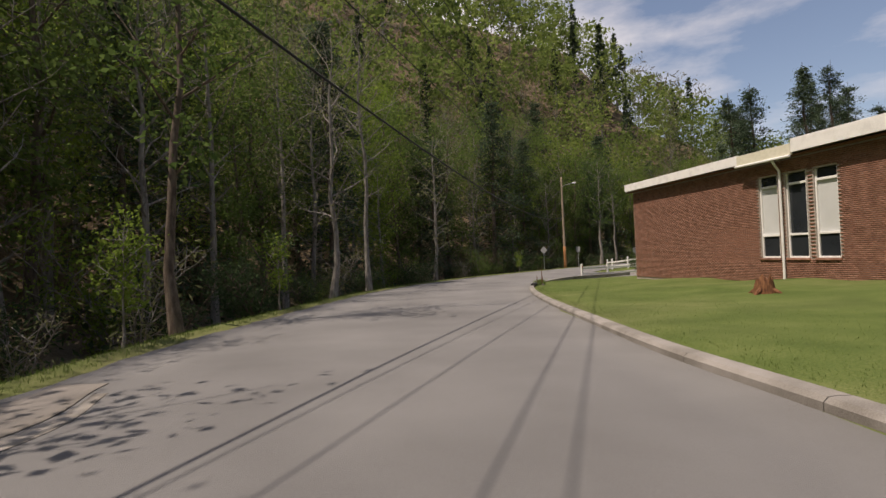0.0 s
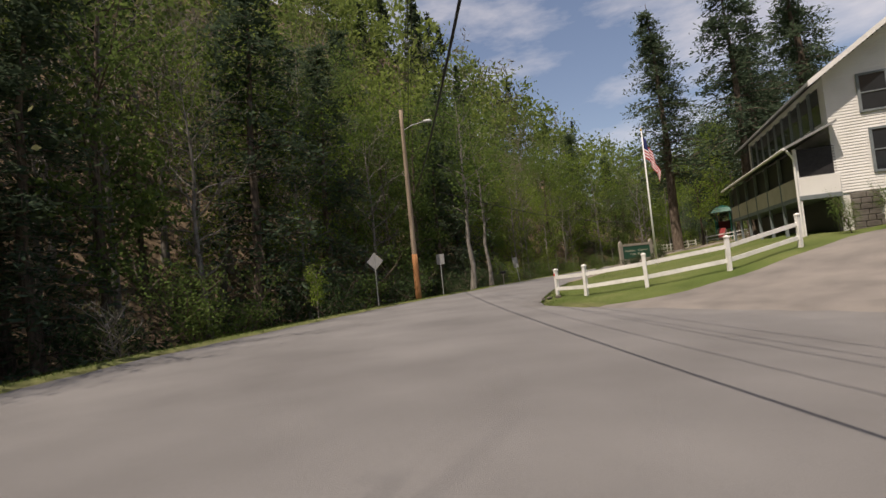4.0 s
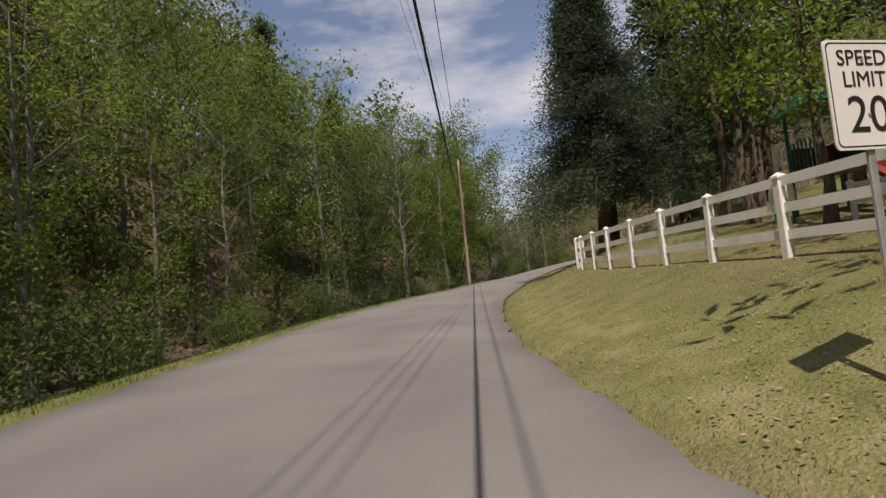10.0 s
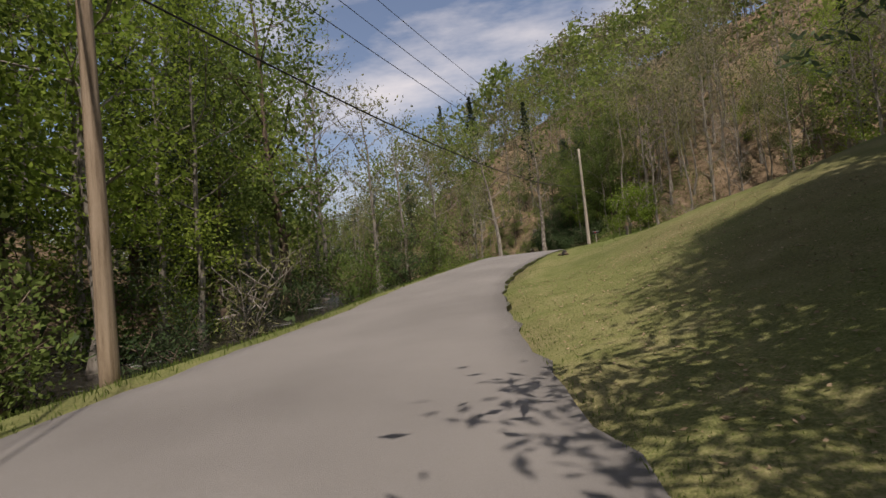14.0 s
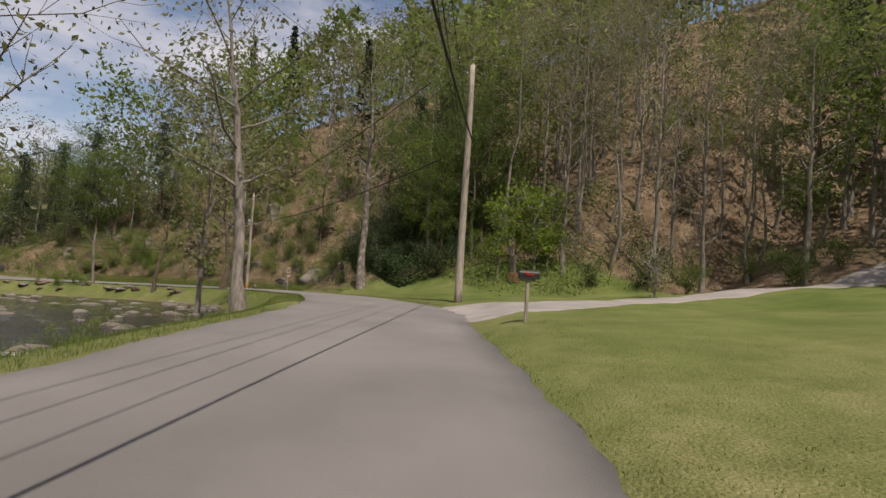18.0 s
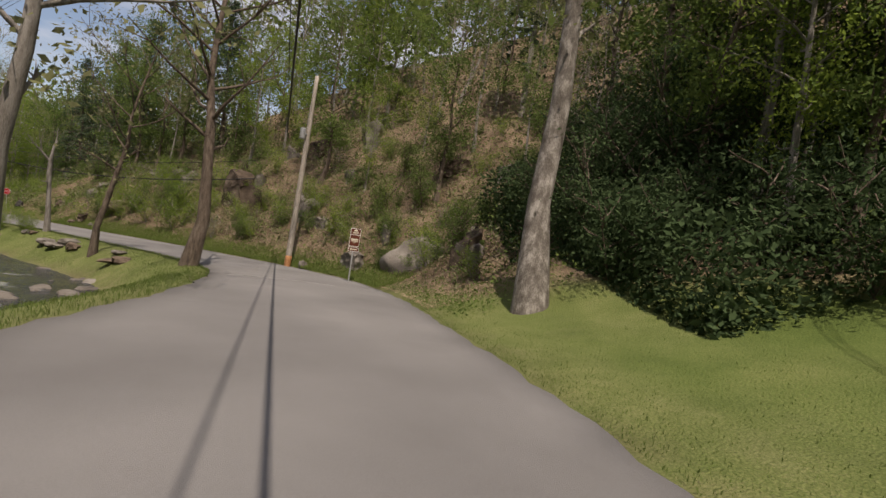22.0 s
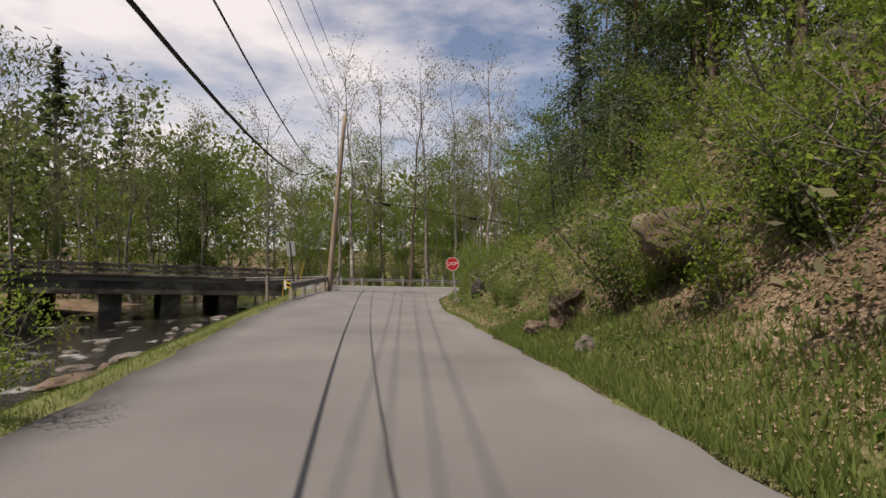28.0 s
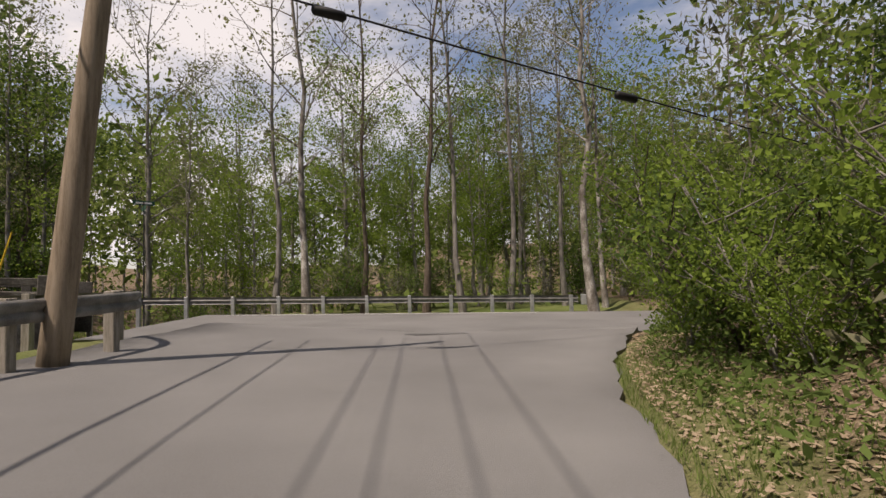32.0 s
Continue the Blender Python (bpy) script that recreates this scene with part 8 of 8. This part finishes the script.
for k in range(16):
    s_, u_ = 216.5 + 6.5 * (k * 0.618 % 1), 4.2 + 7 * (k / 16)
    x, y, _ = spot(s_, float(np.interp(s_, RIGHT_S, RIGHT_E)) + u_)
    plant("laurel_3", x, y, 1.0 + 0.06 * (k % 9), k * 97.0, group="dark woods behind the lawn", label="dark green woodland plant in deep shade behind the lawn")
plant("brush_4", 136.5, 92.3, 1.1, 20, label="bare many-stemmed bush beside the gravel drive")


for k, (x, y, h_, g_, br_) in enumerate(((180.4, 187.0, 21, 0.19, bark_pale), (192.6, 182.4, 22, 0.2, bark_pale), (185.8, 186.0, 21, 0.16, bark_brown), (187.4, 185.4, 20, 0.15, bark_grey), (179.0, 187.4, 19, 0.14, bark_grey), (194.5, 184.0, 18, 0.13, bark_pale), (183.2, 188.0, 20, 0.14, bark_brown), (190.0, 185.5, 21, 0.15, bark_grey))):
    big_tree("tall_tree", 260 + k, x, y, h_, g_, 0.3, 17, 0.2, 0.9, br_, leaf_bud, 900, 0.1, "tall slim tree with open budding crown behind the guardrail")
gr = thing("brick_grill", pose(146.7, 98.0, gz(146.7, 98.0), 0, 0, 40), "old red brick outdoor grill with a stone chimney slab", "grill")
for r in range(9):
    for c in range(3):
        part("brick", bm_box(-0.34 + c * 0.225 + (0.03 if r % 2 else 0), -0.3, r * 0.078, -0.125 + c * 0.225 + (0.03 if r % 2 else 0), 0.3, 0.07 + r * 0.078, 0.006), brick_red, gr)
part("chimney_slab", bm_box(-0.2, 0.05, 0.7, 0.2, 0.28, 1.95, 0.02), rock_grey, gr, "grey stone chimney slab")


# ---- small things by the road ----
dp = thing("drain_pipe", pose(5.6, 32.1, gz(5.6, 32.1) - 0.06, 0, 0, 60) @ Matrix.Diagonal((1.5, 1.5, 1.5, 1)), "black corrugated drain pipe end beside the kerb", "drain pipe")
part("pipe", bm_tube([(x_ * 0.04, 0, 0.09) for x_ in range(11)], [0.09 if k % 2 else 0.1 for k in range(11)], 14), dark_metal, dp)
part("mouth", bm_tube([(-0.02, 0, 0.09), (0.0, 0, 0.09), (0.03, 0, 0.09)], [0.104, 0.108, 0.104], 14), dark_metal, dp)
def stake(x, y, tall, lean):
    ob = new("metal_stake", mesh_of("metal_stake", *bm_tube([(0, 0, -0.3), (lean * 0.4, 0, tall * 0.5), (lean, 0.01, tall)], [0.022, 0.022, 0.02], 6), [rust_metal]))
    ob.matrix_world = pose(x, y, gz(x, y), 0, 0, x * 77)
    return tagged(ob, "rusty metal stake standing in grass by the kerb", "stake", "rusty stakes")


for x, y, tall, lean in ((6.62, 34.3, 1.02, 0.05), (6.1, 31.8, 0.75, -0.03), (6.25, 32.3, 0.8, 0.06), (6.0, 32.8, 0.6, 0.02)):
    stake(x, y, tall, lean)


def tuft(name, x, y, n, size, wide, mat, label, seed):
    rng = np.random.default_rng(seed)
    a, r = rng.uniform(0, 6.283, n), wide * rng.uniform(0, 1, n) ** 0.7
    base = np.stack([x + np.cos(a) * r, y + np.sin(a) * r], 1)
    z = height(base[:, 0], base[:, 1])
    out = np.stack([np.cos(a), np.sin(a)], 1) * rng.uniform(0.1, 0.7, (n, 1)) + rng.normal(0, 0.2, (n, 2))
    h = size * rng.uniform(0.5, 1.2, n)
    side = np.stack([-np.sin(a), np.cos(a), np.zeros(n)], 1) * 0.008
    b0 = np.c_[base, z - 0.02]
    mid = b0 + np.c_[out * h[:, None] * 0.35, h * 0.6]
    tip = b0 + np.c_[out * h[:, None], h * 0.95]
    v = np.stack([b0 - side, b0 + side, mid + side, mid - side, mid + side * 0.9, tip, tip, mid - side * 0.9], 1).reshape(-1, 3)
    q = np.arange(8 * n).reshape(n, 8)
    me = fast_mesh(name, v, np.vstack([q[:, :4], q[:, [7, 4, 5, 6]]]), [mat])
    return tagged(new(name, me), label, "grass clump")


tuft("grass_clump", 6.45, 34.35, 420, 0.36, 0.42, weed_leaf, "clump of strappy green leaves at the lawn corner", 91)
tuft("grass_clump", 6.1, 32.2, 200, 0.28, 0.3, weed_leaf, "clump of strappy green leaves by the rusty stakes", 92)
tuft("grass_clump", 19.45, 60.3, 120, 0.2, 0.3, grass_blade, "uncut grass round the fence post", 93)
st_ = thing("tree_stump", (9.67, 15.34, gz(9.67, 15.34)), "old splintered brown tree stump on the lawn", "stump")
sr = np.random.default_rng(8)
ang = np.linspace(0, 2 * np.pi, 19)[:-1]
prof = [(0.34, -0.1), (0.29, 0.08), (0.25, 0.25)]
sv = [(r * math.cos(a) * (1 + 0.18 * math.sin(3 * a + 1)), r * math.sin(a), z) for r, z in prof for a in ang]
sv += [(0.21 * math.cos(a) * (1 + 0.18 * math.sin(3 * a + 1)), 0.21 * math.sin(a), 0.42 + sr.uniform(-0.12, 0.16)) for a in ang] + [(0, 0, 0.24)]
sf = [(r * 18 + k, r * 18 + (k + 1) % 18, (r + 1) * 18 + (k + 1) % 18, (r + 1) * 18 + k) for r in range(3) for k in range(18)] + [(54 + k, 54 + (k + 1) % 18, 72) for k in range(18)]
part("stump_body", (np.array(sv), sf), stump_wood, st_)
for k in range(4):
    a = k * 1.6 + 0.4
    part("root", bm_tube([(0.2 * math.cos(a), 0.2 * math.sin(a), 0.1), (0.38 * math.cos(a), 0.38 * math.sin(a), 0.02), (0.55 * math.cos(a), 0.55 * math.sin(a), -0.08)], [0.09, 0.07, 0.03], 7), stump_wood, st_)
lg = new("fallen_log", mesh_of("fallen_log", *bm_tube([(0, 0, 0), (1.4, 0.1, 0.5), (2.9, 0.05, 0.95), (4.2, 0.3, 1.5)], [0.11, 0.12, 0.1, 0.05], 9), [bark_pale], True))
lg.matrix_world = pose(105.0, 124.0, gz(105.0, 124.0) + 0.1, 0, 0, 60)
tagged(lg, "pale fallen log leaning out of the creek", "log")
for x, y, sz, k in ((18.85, 60.15, 0.13, 0), (18.7, 60.35, 0.1, 2), (19.12, 59.85, 0.13, 4), (95.8, 104.3, 0.15, 9), (96.2, 104.5, 0.11, 3), (95.5, 104.2, 0.1, 5), (32.0, 70.0, 0.11, 6), (34.4, 69.0, 0.11, 2), (33.2, 69.1, 0.1, 4), (6.2, 33.2, 0.09, 2), (6.1, 31.5, 0.1, 4)):
    rock(x, y, sz, k, "loose stone lying in the grass", x * 60, 0.25, name="stone")
old = strip("worn_patch", np.arange(-6.0, 7.2, 0.3), lambda s: np.linspace(-float(np.interp(s, LEFT_S, LEFT_E)) + 0.25, -4.35 - 0.1 * math.sin(s * 2.1) - 0.12 * math.sin(s * 0.8 + 1) + 0.5 * max(0, s - 3) * -0.35, 5), old_asphalt, "older pale broken asphalt at the road edge", "road patch", lambda s, d: camber(s, d) + 0.012, 0.03)
seam = strip("worn_patch", np.arange(-6.0, 6.6, 0.3), lambda s: np.linspace(-4.3 - 0.1 * math.sin(s * 2.1) - 0.12 * math.sin(s * 0.8 + 1) - 0.17 * max(0, s - 3), -3.98 - 0.1 * math.sin(s * 2.1 + 0.5) - 0.12 * math.sin(s * 0.8 + 1) - 0.2 * max(0, s - 3), 3), kerb_concrete, "pale bare strip along the broken asphalt", "road patch", lambda s, d: camber(s, d) + 0.006, 0.02)
ribbon("faded_line", [(156.9, 120.1, 0.09), (157.65, 119.65, 0.1), (158.2, 119.1, 0.12), (158.95, 118.25, 0.1), (159.3, 117.25, 0.07)], faded_paint, "faded white line across the asphalt", "road marking", 0.0, 2, 0.02, True)
ribbon("paint_mark", [(177.95, 158.72, 0.1), (178.12, 158.8, 0.14), (178.3, 158.86, 0.1)], worn_yellow, "small worn yellow paint mark on the asphalt", "road marking", 0.0, 2, 0.02, True)
guy = new("guy_marker", mesh_of("guy_marker", *bm_tube([(0, 0, -0.1), (-0.9, 0.2, 0.75), (-1.9, 0.4, 1.6)], [0.03, 0.03, 0.03], 8), [yellow_paint], True))
guy.matrix_world = pose(147.4, 90.5, gz(147.4, 90.5))
tagged(guy, "yellow plastic marker on a slanting guy wire", "guy marker")

# ---- bricks of the building, laid in running bond ----
BL, BH = 0.21, 0.0745
single = brick_mesh()
sv = np.array([v.co[:] for v in single.vertices])
sfc = np.array([f.vertices[:] for f in single.polygons])
loose = []
for r in range(int((TALL - 0.02) / BH)):
    z = -0.02 + r * BH
    for c in range(int(LONG / BL)):
        x = c * BL + (BL / 2 if r % 2 else 0.0)
        if any(z + 0.062 > W0 and z < W1 and x + 0.2 > wx - 0.01 and x < wx + ww + 0.01 for wx, ww in WINS) or x + 0.2 > LONG:
            continue
        if 6.9 < x < 9.9 and 1.0 < z < 2.55:
            ob = new("brick", single)
            ob.parent = bb
            ob.matrix_local = Matrix.Translation((x, 0.0, z))
        else:
            loose.append((x, 0.0, z))
loose = np.array(loose)
v = (sv[None] + loose[:, None]).reshape(-1, 3)
f = (sfc[None] + (np.arange(len(loose)) * len(sv))[:, None, None]).reshape(-1, 4)
rest = new("brickwork", fast_mesh("brickwork", v, f, [brick_red]))
rest.parent = bb
tagged(rest, "red bricks in running bond", kind="stuff")
